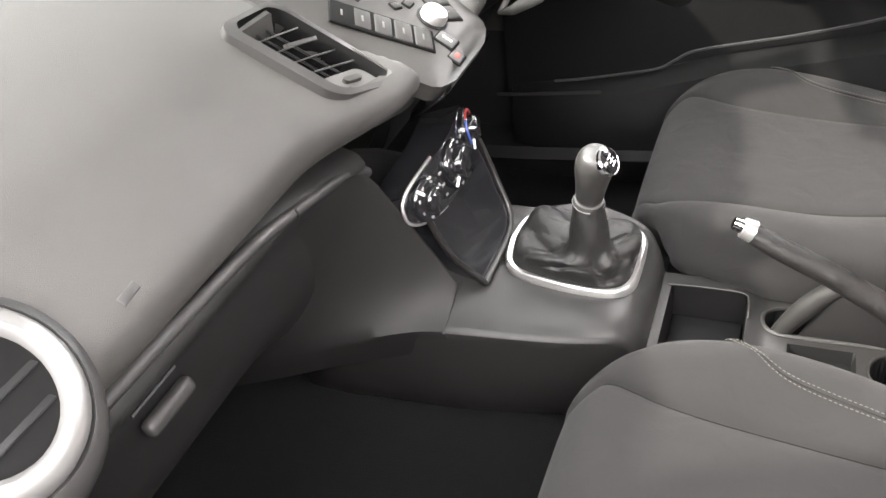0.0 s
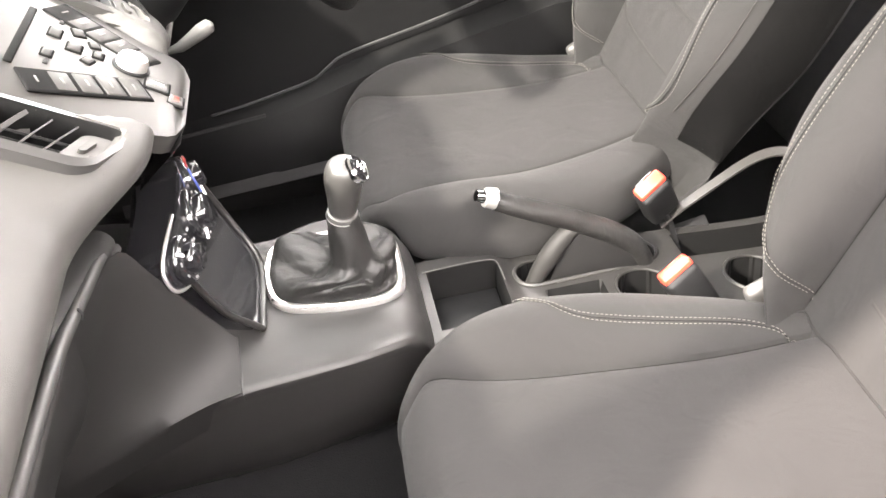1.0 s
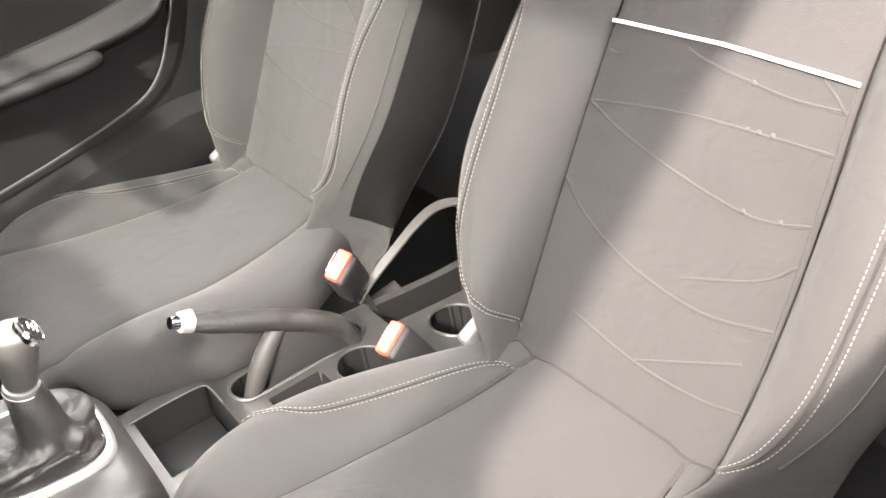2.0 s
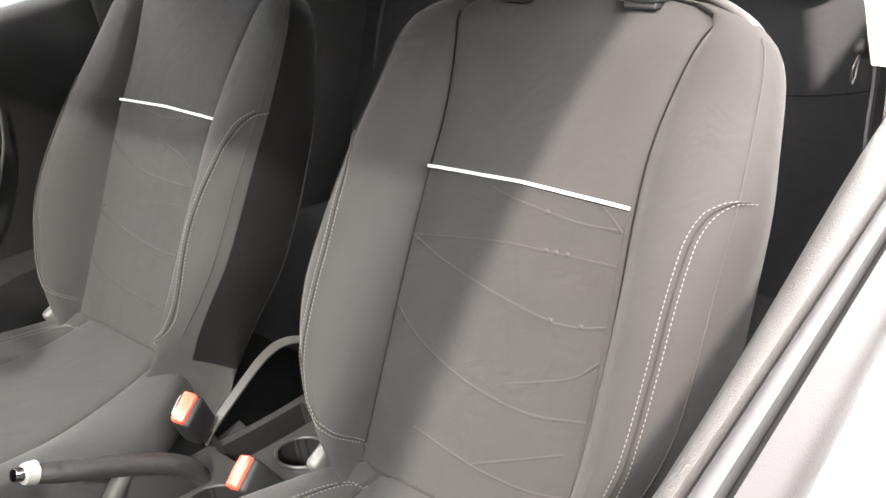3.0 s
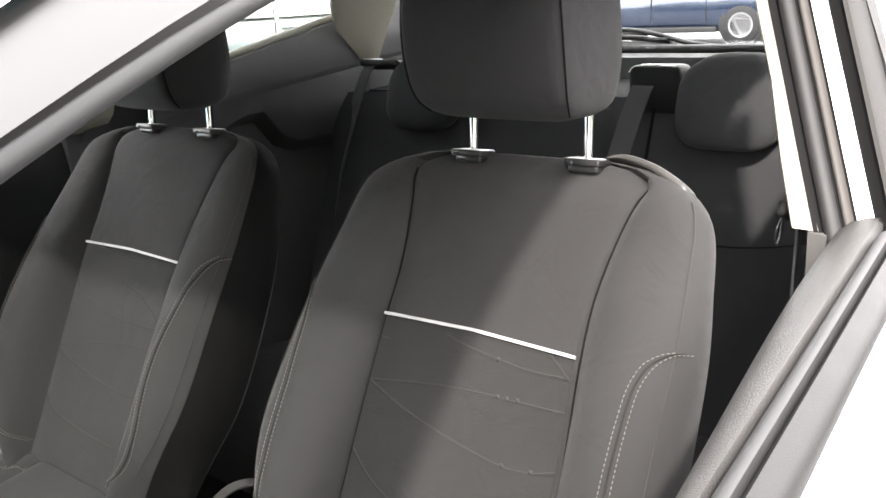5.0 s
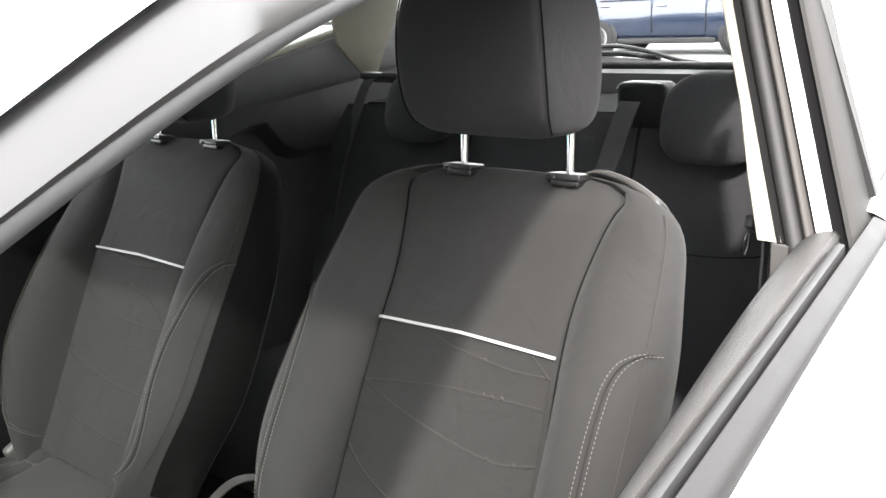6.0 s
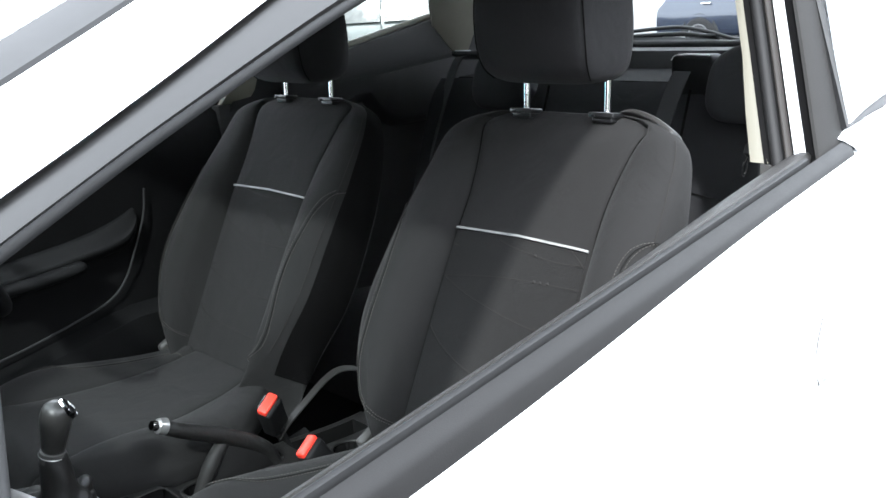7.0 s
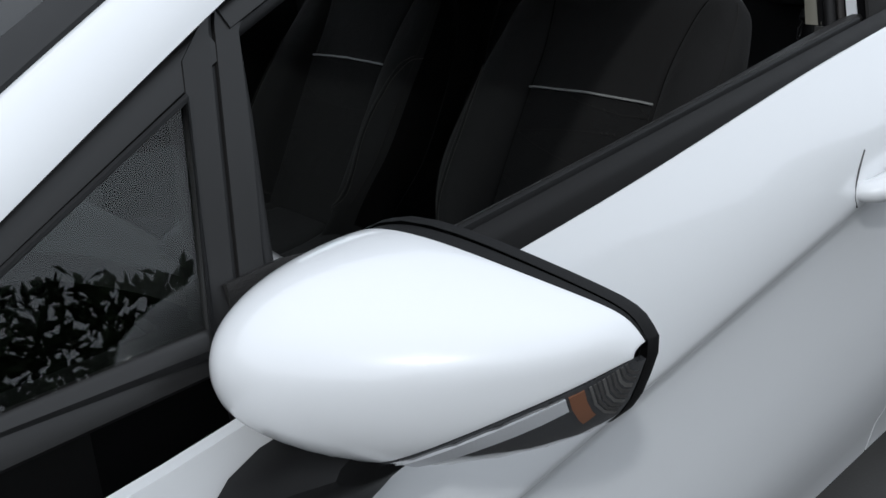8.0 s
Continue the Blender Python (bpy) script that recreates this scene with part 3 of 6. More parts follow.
# rear quarters, their glass and the rear pillars
for side in (-1, 1):
    q = part("rear_quarter", sheet(skin(0.378, 1.62, 20, side), 0.012, (0, side, 0)), PAINT, car, "white rear quarter panel")
    up = []
    for x, zt in ((0.378, 1.345), (0.55, 1.345), (0.75, 1.335), (0.95, 1.31), (1.10, 1.27), (1.22, 1.22)):
        up.append((x, zt))
    zb = lambda x: lip_z(min(x, 1.0)) + 0.002 + 0.008 * ease(0.37, 0.42, x) + 0.06 * ease(0.70, 1.05, x)
    gl = [[on_window(x + (0.105 * j / 4 if x < 0.5 else 0.03 * j / 4 if x < 0.6 else 0), zb(x) + (zt - zb(x)) * j / 4, side, 0.003) for j in range(5)] for x, zt in ((0.405, 1.366), (0.55, 1.371), (0.75, 1.358), (0.90, 1.338), (1.02, 1.27))]
    part("quarter_glass", sheet(gl, 0.005, (0, side, 0)), REAR_TINT, q, "tinted rear side glass", shadow=False)
    part("quarter_seal", tube([r[0] for r in gl] + [r[-1] for r in gl[::-1]], 0.008, 6, closed=True), RUBBER, q)
    part("quarter_base", sheet([[on_window(x, lip_z(x) + a + (zb(x) - lip_z(x)) * b, side, o) for a, b, o in ((-0.018, 0, 0.034), (-0.008, 0, 0.027), (-0.002, 0.2, 0.016), (0.0, 0.6, 0.006), (0.0, 1.0, 0.001))] for x in (0.378, 0.42, 0.5, 0.58, 0.65, 0.8, 0.95, 1.1, 1.25)], 0.006, (0, side, 0)), PAINT, q)
    part("rear_pillar", sheet([[Vector((1.02 + 0.07 * k + 0.24 * (1 - j / 5), glass_y(1.09 + 0.25 * j / 5, side, -0.01 * k * k), 1.09 + 0.25 * j / 5)) for k in range(4)] for j in range(6)], 0.008, (0, side, 0)), PAINT, q)
    part("inner_panel", sheet(panel_rows(side), 0.01, (0, -side, 0)), PANEL_TRIM, q, "dark rear side trim")
    part("pillar_lining", sheet([[Vector((x + w * k / 3, side * (y - 0.010 * k), z)) for k in range(4)] for x, z, w, y in ((0.995, 1.090, 0.03, 0.610), (0.955, 1.125, 0.085, 0.606), (0.905, 1.168, 0.15, 0.596), (0.875, 1.22, 0.19, 0.575), (0.855, 1.28, 0.20, 0.550), (0.84, 1.335, 0.20, 0.525))], 0.006, (0, -side, 0)), CREAM, q, "cream rear pillar trim")
    part("window_ledge", tube([(r[-1][0], r[-1][1], r[-1][2] + 0.004) for r in panel_rows(side)[1:9]], 0.009, 8), CREAM, q, "pale window ledge")
    post = []
    for x, z in (B_EDGE if side < 0 else FAR_POST):
        x += 0.004 * (z < 1.0)
        yy = abs(glass_y(z))
        e = 0.012 * (1 - ease(0.98, 1.12, z)) * (side < 0)
        post.append([(x + 0.012, side * (yy - 0.083), z), (x + 0.014, side * (yy - 0.098 - e), z), (x + 0.022, side * (yy - 0.102 - e), z), (x + 0.09, side * (yy - 0.096 - e), z), (x + 0.10, side * (yy - 0.05), z), (x + 0.05, side * (yy - 0.03), z)])
    part("pillar_cover", loft([[(p[0], p[1], max(p[2], 0.984 if side < 0 else 1.022)) for p in r] for r in post]), CREAM, q, "cream inner pillar trim")
    x0 = 0.305 if side < 0 else 0.232
    # driver-side foot gets a darker plastic to stand for the shade there
    part("pillar_foot", loft([[(x0, side * 0.682, z), (x0 + 0.007, side * 0.662, z), (x0 + 0.075, side * 0.655, z), (0.43, side * 0.69, z)] for z in (0.35, 0.7, 0.983 if side < 0 else 1.02)]), GREY_TRIM if side < 0 else PANEL_TRIM, q, "grey lower pillar trim, darkened for shade on the driver side")

# driver's door with its trim
ddoor = part("driver_door", sheet(skin(-0.93, 0.372, 20, 1), 0.012, (0, 1, 0)), PAINT, car, "white driver door")
part("window_frame", band(EDGE_LINE, frame_width, 1), FRAME_PLASTIC, ddoor)
part("rear_frame", loft([[on_window(x + a, z, 1, o) for a, o in ((0, 0.0), (0.18, 0.004), (0.18, -0.05), (0, -0.05))] for x, z in D_EDGE]), FRAME_PLASTIC, ddoor)
part("front_frame", loft([[on_window(x + a, z, 1, o) for a, o in ((0, 0.0), (-0.05, 0.004), (-0.05, -0.04), (0, -0.04))] for x, z in front_bar]), FRAME_PLASTIC, ddoor)
part("pillar_inner", sheet([[(0.255 + 0.36 * (z - 0.98) + 0.22 * i / 4, 0.745 - 0.4 * (z - 1.0) - 0.085, z) for i in range(5)] for z in (0.90, 0.98, 1.1, 1.2, 1.34)], 0.012, (0, -1, 0)), PANEL_TRIM, car, "dark inner pillar trim")
part("window_glass", sheet([[on_window(-0.75 + 1.02 * i / 10, lip_z(-0.75 + 1.02 * i / 10) - 0.02 + (table(EDGE, -0.75 + 1.02 * i / 10) + 0.01 - lip_z(-0.75 + 1.02 * i / 10) + 0.02) * j / 4, 1, -0.01) for j in range(5)] for i in range(11)], 0.004), SCREEN_GLASS, ddoor, "raised side window", shadow=False)
card = []
for x in XS:
    zt = lip_z(x) - 0.006 + 0.034 * ease(-0.35, 0.05, x)
    card.append([(x, 0.735, zt), (x, 0.700, zt + 0.002), (x, 0.672, zt - 0.02), (x, 0.664, zt - 0.08), (x, 0.672, 0.80), (x, 0.676, 0.70), (x, 0.668, 0.60), (x, 0.664, 0.45), (x, 0.675, 0.34), (x, 0.74, 0.32)])
part("door_card", loft(card), DOOR_BLACK, ddoor, "black moulded door trim")
# door pocket panel with the pull handle on the driver's door
panel_edge = catmull([(0.022, 0.660, 0.86), (0.010, 0.658, 0.80), (-0.018, 0.657, 0.735), (-0.052, 0.656, 0.668), (-0.097, 0.655, 0.626), (-0.177, 0.655, 0.599), (-0.281, 0.654, 0.574), (-0.343, 0.653, 0.562), (-0.441, 0.653, 0.541), (-0.478, 0.653, 0.520), (-0.514, 0.652, 0.502), (-0.638, 0.652, 0.478), (-0.70, 0.652, 0.470)], 5)
part("pocket_edge", tube(panel_edge, 0.0026, 6), PANEL_TRIM, ddoor, "raised edge of the door pocket")
arm = []
for x, ze, zt, d in ((-0.44, 0.712, 0.752, 0.022), (-0.34, 0.722, 0.764, 0.032), (-0.24, 0.732, 0.776, 0.036), (-0.15, 0.742, 0.786, 0.036), (-0.084, 0.750, 0.802, 0.034), (-0.045, 0.757, 0.815, 0.030), (-0.020, 0.772, 0.826, 0.022), (-0.004, 0.800, 0.836, 0.010)):
    y0 = 0.668
    arm.append([(x, y0, zt), (x, y0 - d * 0.35, zt - 0.012), (x, y0 - d * 0.75, ze + 0.010), (x, y0 - d, ze + 0.006), (x, y0 - d * 1.05, ze), (x, y0 - d, ze - 0.008), (x, y0 - d * 0.5, ze - 0.022), (x, y0, ze - 0.030)])
armrest = part("armrest", loft(arm), DARK_PLASTIC, ddoor, "moulded armrest with a scooped top", subdiv=1)
part("grab_bar", tube(catmull([(-0.44, 0.640, 0.700), (-0.34, 0.630, 0.708), (-0.24, 0.625, 0.716), (-0.175, 0.626, 0.722), (-0.150, 0.634, 0.726)], 6), [table([(0, 0.014), (8, 0.018), (18, 0.018), (22, 0.015), (24, 0.007)], k) for k in range(25)], 14, flat=0.8), DARK_PLASTIC, armrest, "rounded grab bar")
part("inner_handle", rbox((0.09, 0.02, 0.03), pose(-0.38, 0.655, 0.81, 0, 8, 0), 0.007, 3), SATIN, ddoor, "silver door release")
part("pocket_wall", loft([[(x, 0.664, z0), (x, 0.62 + d, z0 - 0.02), (x, 0.60 + d, 0.40), (x, 0.60 + d, 0.33), (x, 0.664, 0.33)] for x, z0, d in ((-0.79, 0.455, 0.05), (-0.70, 0.465, 0.02), (-0.6, 0.475, 0), (-0.4, 0.53, 0), (-0.2, 0.57, 0), (-0.05, 0.60, 0), (0.2, 0.60, 0))]), DOOR_BLACK, ddoor)

# wings, bonnet and tail close the shell
for side in (-1, 1):
    part("front_wing", sheet(skin(-1.75, -0.936, 14, side), 0.01, (0, side, 0)), PAINT, car, "white front wing")
part("bonnet", sheet([[(x, 0.80 * f * (1 - 0.15 * ease(-1.4, -2.1, x)), z + 0.05 * (1 - f * f)) for f in [k / 5 - 1 for k in range(11)]] for x, z in ((-1.32, 0.875), (-1.5, 0.85), (-1.75, 0.80), (-2.0, 0.72), (-2.12, 0.60))], 0.01), PAINT, car, "white bonnet")
part("scuttle", sheet([[(x, 0.78 * f, z) for f in [k / 5 - 1 for k in range(11)]] for x, z in ((-1.32, 0.90), (-1.25, 0.93), (-1.18, 0.96))], 0.01), DARK_PLASTIC, car)
tail = part("tailgate", sheet([[(x, 0.72 * f, z) for f in [k / 5 - 1 for k in range(11)]] for x, z in ((1.30, 1.085), (1.42, 1.04), (1.56, 0.85), (1.60, 0.6), (1.55, 0.3))], 0.012), PAINT, car, "white tailgate")
part("rear_window", sheet([[Vector((1.30 - 0.22 * j / 5 + 0.03 * (1 - f * f), (0.60 - 0.10 * j / 5) * f, 1.085 + 0.25 * j / 5)) for f in [k / 5 - 1 for k in range(11)]] for j in range(6)], 0.005), GLASS, tail, "clear heated rear window", shadow=False)
part("window_trim", tube(catmull([(1.283, -0.60, 1.083), (1.30, -0.3, 1.083), (1.305, 0.0, 1.083), (1.30, 0.3, 1.083), (1.283, 0.60, 1.083)], 4), 0.012, 8), DARK_PLASTIC, tail)
part("inner_trim", loft([[(1.245, y, 1.072), (1.285, y, 1.078), (1.30, y, 1.03), (1.27, y, 0.98), (1.24, y, 1.0)] for y in (-0.62, -0.3, 0, 0.3, 0.62)]), PANEL_TRIM, tail, "dark tailgate trim ledge")
wiper = part("rear_wiper", merge(tube(catmull([(1.330, 0.30, 1.112), (1.335, 0.21, 1.122), (1.337, 0.08, 1.129), (1.337, -0.005, 1.117), (1.335, -0.08, 1.098), (1.333, -0.14, 1.090)], 5), 0.0055, 8), tube(catmull([(1.336, 0.24, 1.106), (1.342, 0.10, 1.111), (1.342, 0.03, 1.108), (1.338, -0.04, 1.100)], 5), 0.0065, 8), rbox((0.014, 0.05, 0.010), pose(1.336, -0.01, 1.106), 0.003)), DARK_PLASTIC, tail, "black rear wiper")
part("wiper_cover", rbox((0.016, 0.07, 0.014), pose(1.345, 0.10, 1.098), 0.005, 3), SATIN, wiper, "silver clip")
part("tail_scuttle", loft([[(1.300, y, 1.080), (1.330, y, z), (1.350, y, z - 0.004), (1.362, y, 1.070)] for y, z in ((-0.16, 1.086), (-0.05, 1.096), (0.08, 1.104), (0.24, 1.104), (0.45, 1.094))]), DARK_PLASTIC, tail, "black wiper housing")
part("parcel_ledge", sheet([[(x, 0.58 * f, z) for f in [k / 4 - 1 for k in range(9)]] for x, z in ((0.98, 1.020), (1.05, 1.022), (1.24, 1.026))], 0.02), CARPET, car, "black parcel shelf")

# floor pan, carpet humps and the bulkhead
floor = []
for x, z in ((-1.20, 0.62), (-1.12, 0.50), (-1.02, 0.36), (-0.90, 0.275), (-0.70, 0.255), (-0.30, 0.25), (0.10, 0.26), (0.45, 0.29), (0.60, 0.33), (1.5, 0.33)):
    floor.append([(x, y, z + 0.10 * ease(0.20, 0.10, abs(y)) + 0.006 * noise.noise((x * 9, y * 9, 1))) for y in [-0.74 + 1.48 * k / 30 for k in range(31)]])
part("floor_carpet", sheet(floor, 0.03, (0, 0, 1)), CARPET, car, "black floor carpet")
for side in (-1, 1):
    part("kick_panel", sheet([[(x, side * y, z) for x, y in ((-1.2, 0.66), (-1.0, 0.69), (-0.78, 0.70))] for z in (0.26, 0.5, 0.7, 0.88)], 0.01, (0, -side, 0)), DARK_PLASTIC, car, "black footwell side panel")
part("bulkhead", sheet([[(-1.21, y, z) for y in (-0.74, 0, 0.74)] for z in (0.45, 0.7, 0.95)], 0.02, (1, 0, 0)), DARK_PLASTIC, car)
for side in (-1, 1):
    part("sill", loft([[(x, side * 0.80, 0.22), (x, side * 0.66, 0.24), (x, side * 0.64, 0.31), (x, side * 0.70, 0.345), (x, side * 0.80, 0.345)] for x in (-1.1, -0.4, 0.5)]), DARK_PLASTIC, car)
part("sill_strip", ribbon([(-0.90, 0.604, 0.330), (-0.767, 0.600, 0.335), (-0.631, 0.600, 0.343), (-0.501, 0.600, 0.352), (-0.40, 0.600, 0.356)], (0, 0.5, 0.86), 0.024, 0.010), DARK_PLASTIC, car, "grey sill edge trim")
part("pocket_lower_edge", ribbon([(-0.80, 0.598, 0.462), (-0.736, 0.598, 0.466), (-0.656, 0.598, 0.473), (-0.60, 0.597, 0.478)], (0, 0.3, 0.9), 0.006, 0.004), DARK_PLASTIC, car)
for x, y in ((-1.42, -0.76), (-1.42, 0.76), (1.07, -0.76), (1.07, 0.76)):
    s = 1 if y > 0 else -1
    w = part("wheel", lathe([(0.18, -0.09), (0.27, -0.10), (0.305, -0.07), (0.31, 0.0), (0.305, 0.07), (0.27, 0.10), (0.18, 0.09)], Matrix.Translation((x, y, 0.31)) @ pose(0, 0, 0, 90), 28), TYRE, car)
    part("rim", lathe([(0.0, 0.06), (0.05, 0.07), (0.16, 0.05), (0.19, 0.085), (0.19, -0.05)], Matrix.Translation((x, y, 0.31)) @ pose(0, 0, 0, 90 * s), 20), ALLOY, w)


# ---- door mirror ----
mirror = thing("door_mirror", (-0.80, -0.82, 0.80), "white door mirror with black foot and clear indicator", "mirror")


def mirror_ring(s, k0, k1, n, grow=0.0):
    """Section of the housing at s along its length, over angles k0..k1 about the rear rim."""
    y = -0.808 - 0.242 * s
    zc = table([(0, 0.908), (0.3, 0.917), (0.6, 0.925), (0.85, 0.932), (1, 0.935)], s)
    up = table([(0, 0.020), (0.03, 0.038), (0.10, 0.055), (0.22, 0.064), (0.35, 0.063), (0.5, 0.056), (0.65, 0.046), (0.85, 0.031), (0.93, 0.024), (0.97, 0.017), (1, 0.006)], s)
    dn = table([(0, 0.028), (0.03, 0.046), (0.10, 0.058), (0.25, 0.072), (0.45, 0.083), (0.65, 0.080), (0.85, 0.063), (0.93, 0.048), (0.97, 0.031), (1, 0.005)], s)
    xr = -0.722 + 0.038 * s
    dep = table([(0, 0.055), (0.03, 0.090), (0.10, 0.128), (0.22, 0.148), (0.38, 0.148), (0.6, 0.126), (0.8, 0.088), (0.93, 0.048), (1, 0.012)], s)
    out = []
    for k in range(n):
        a = k0 + (k1 - k0) * k / (n - 1)
        c, sn = math.cos(a), math.sin(a)
        zz = (up if sn > 0 else dn) * math.copysign(abs(sn) ** 0.9, sn)
        out.append(Vector((xr - dep * abs(c) ** 0.85 if c > 0 else xr, y, zc + zz * (1 + grow))))
    return out


SS = [0, 0.02, 0.05, 0.1, 0.17, 0.25, 0.35, 0.45, 0.55, 0.65, 0.75, 0.83, 0.9, 0.94, 0.965, 0.985, 0.995, 1.0]
HALF = math.pi / 2
cap_low = [table([(0, -1.35), (0.22, -1.34), (0.40, -1.06), (0.6, -0.70), (0.8, -0.40), (0.95, -0.18), (1, -0.1)], s) for s in SS]
part("rim_band", sheet([mirror_ring(s, HALF - 0.078, HALF, 6, -0.022) for s in SS], 0.002), DARK_PLASTIC, mirror, "black band behind the mirror cap", subdiv=1)
part("cap", sheet([mirror_ring(s, lo, HALF - 0.068, 22, 0.012) for s, lo in zip(SS, cap_low)], 0.003), PAINT, mirror, "white painted mirror cap", subdiv=1)
part("indicator", sheet([mirror_ring(s, -1.52, lo - 0.02, 8) for s, lo in zip(SS, cap_low) if s >= 0.25], 0.004), LENS_DARK, mirror, "smoked clear indicator lens")
ind = [(s, lo) for s, lo in zip(SS, cap_low)]


def lens_bar(s0, s1, f0, f1, out, mat, name, label):
    rows_ = []
    for i in range(9):
        s = s0 + (s1 - s0) * i / 8
        lo = table(ind, s)
        r = mirror_ring(s, -1.50, lo - 0.03, 21)
        c = Vector((-0.69, r[0].y, r[-1].z))
        rows_.append([r[int(20 * f)] + (r[int(20 * f)] - c).normalized() * out for f in (f0, f0 + (f1 - f0) * 0.33, f0 + (f1 - f0) * 0.67, f1)])
    return part(name, sheet(rows_, 0.003), mat, mirror, label)


lens_bar(0.62, 0.928, 0.80, 0.95, 0.0018, REFLECTOR, "reflector_strip", "bright reflector strip")
lens_bar(0.932, 0.950, 0.50, 0.95, 0.0018, AMBER, "amber_bulb", "amber bulb patch")
for k in range(9):
    s = 0.955 + 0.0046 * k
    lens_bar(s, s + 0.0026, 0.15, 0.95, 0.0016, GREY_TRIM if k % 3 else PALE_PLASTIC, "lens_facet", "")
for k in range(4):
    lens_bar(0.46 + 0.03 * k, 0.93, 0.15 + 0.2 * k, 0.19 + 0.2 * k, 0.0012, GREY_TRIM, "lens_rib", "")
rim = [mirror_ring(s, HALF, HALF, 2)[0] for s in SS] + [mirror_ring(s, -HALF, -HALF, 2)[0] for s in SS[::-1]]
rim_c = sum(rim, Vector()) / len(rim)
part("bezel", loft([rim, [p + (p - rim_c) * 0.012 + Vector((0.004, 0, 0)) for p in rim], [p + (p - rim_c) * 0.008 + Vector((0.010, 0, 0)) for p in rim], [p + (rim_c - p) * 0.06 + Vector((0.011, 0, 0)) for p in rim], [p + (rim_c - p) * 0.10 + Vector((0.004, 0, 0)) for p in rim]], caps=False), DARK_PLASTIC, mirror, "black mirror bezel")
part("mirror_glass", sheet([[p + (rim_c - p) * 0.08 + Vector((0.007, 0, 0)), p + (rim_c - p) * 0.55 + Vector((0.009, 0, 0)), rim_c + (p - rim_c) * 0.02 + Vector((0.010, 0, 0))] for p in rim + rim[:1]], 0.002), MIRROR, mirror, "mirror glass")
part("under_shell", sheet([mirror_ring(s, -HALF, lo - 0.01, 6) for s, lo in zip(SS, cap_low) if s <= 0.45], 0.003), DARK_PLASTIC, mirror)
foot = []
for y, x, z, a, b in ((-0.93, -0.775, 0.858, 0.050, 0.016), (-0.905, -0.778, 0.844, 0.064, 0.026), (-0.88, -0.784, 0.826, 0.070, 0.036), (-0.86, -0.790, 0.806, 0.074, 0.046), (-0.84, -0.795, 0.790, 0.078, 0.054)):
    foot.append([(x + a * math.cos(2 * math.pi * k / 16), y, z + b * math.sin(2 * math.pi * k / 16)) for k in range(16)])
part("foot", loft(foot), DARK_PLASTIC, mirror, "black mirror foot")


# ---- front seats ----
O_BACK = Vector((-0.055, 0, 0.518))
U_BACK, N_BACK = Vector((0.515, 0, 0.857)), Vector((-0.857, 0, 0.515))
W_T = [(-0.06, 0.115), (0, 0.140), (0.03, 0.167), (0.06, 0.194), (0.10, 0.224), (0.15, 0.253), (0.20, 0.268), (0.25, 0.272), (0.35, 0.268), (0.43, 0.264), (0.50, 0.254), (0.56, 0.243), (0.585, 0.230), (0.605, 0.206), (0.620, 0.170), (0.632, 0.125)]
M_T = [(0, 0.147), (0.2, 0.146), (0.3, 0.143), (0.398, 0.138), (0.47, 0.137), (0.55, 0.149), (0.6, 0.164), (0.64, 0.18)]
R_T = [(-0.06, -0.036), (0, -0.034), (0.08, -0.030), (0.14, -0.025), (0.2, -0.020), (0.26, -0.014), (0.32, -0.008), (0.41, 0.0), (0.64, 0.0)]
B_T = [(-0.06, -0.02), (0, 0.0), (0.05, 0.022), (0.1, 0.038), (0.22, 0.053), (0.32, 0.050), (0.42, 0.037), (0.5, 0.022), (0.6, 0.008), (0.64, 0.0)]
F_T = [(-0.06, 0.200), (0, 0.222), (0.05, 0.234), (0.10, 0.242), (0.15, 0.254), (0.20, 0.265), (0.25, 0.266), (0.64, 0.0)]
D_T = [(0, 0.10), (0.3, 0.105), (0.42, 0.096), (0.50, 0.080), (0.56, 0.062), (0.60, 0.048), (0.64, 0.034)]


def back_profile(s):
    w, b, d = table(W_T, s), table(B_T, s), table(D_T, s)
    m = min(table(M_T, s), w - 0.022)
    top = -0.024 * ease(0.575, 0.632, s)
    k = w - m
    f = max(w, table(F_T, s))
    r = table(R_T, s)
    half = [(0.0, 0.002 + r), (m * 0.5, 0.002 + r), (m - 0.010, 0.003 + r), (m - 0.003, 0.0 + r), (m, -0.0065 + r), (m + 0.003, r), (m + 0.07 * k + 0.003, 0.003 + b * 0.30 + r * 0.8), (m + 0.20 * k, 0.004 + b * 0.74 + r * 0.4), (m + 0.44 * k, 0.004 + b),
            (m + 0.70 * k, 0.003 + b * 0.93), (m + 0.88 * k, 0.001 + b * 0.64), (w * 0.5 + f * 0.5, b * 0.10 - 0.006 - 1.1 * (f - w)), (f + 0.002, -0.030 - 0.8 * (f - w)), (f, -d * 0.76), (f - 0.028, -d - 0.004), (w * 0.5, -d - 0.006)]
    return [(t, n + top) for t, n in half], d


def back_point(t, s, n):
    return O_BACK + U_BACK * s + N_BACK * n + Vector((0, t, 0))


def back_surf(t, s, lift=0.0):
    half, _ = back_profile(s)
    return back_point(t, s, linear(half[:12], abs(t)) + lift)


def refined(rings):
    """The rings of a closed skin after one step of smooth subdivision."""
    rounds = []
    for r in rings:
        n = len(r)
        row = []
        for j in range(n):
            row += [(r[j - 1] + r[j] * 6 + r[(j + 1) % n]) / 8, (r[j] + r[(j + 1) % n]) / 2]
        rounds.append(row)
    out = []
    for i, r in enumerate(rounds):
        a, b = rounds[max(i - 1, 0)], rounds[min(i + 1, len(rounds) - 1)]
        out.append([(p + q * 6 + u) / 8 for p, q, u in zip(a, r, b)])
        out.append([(q + u) / 2 for q, u in zip(r, b)])
    return out


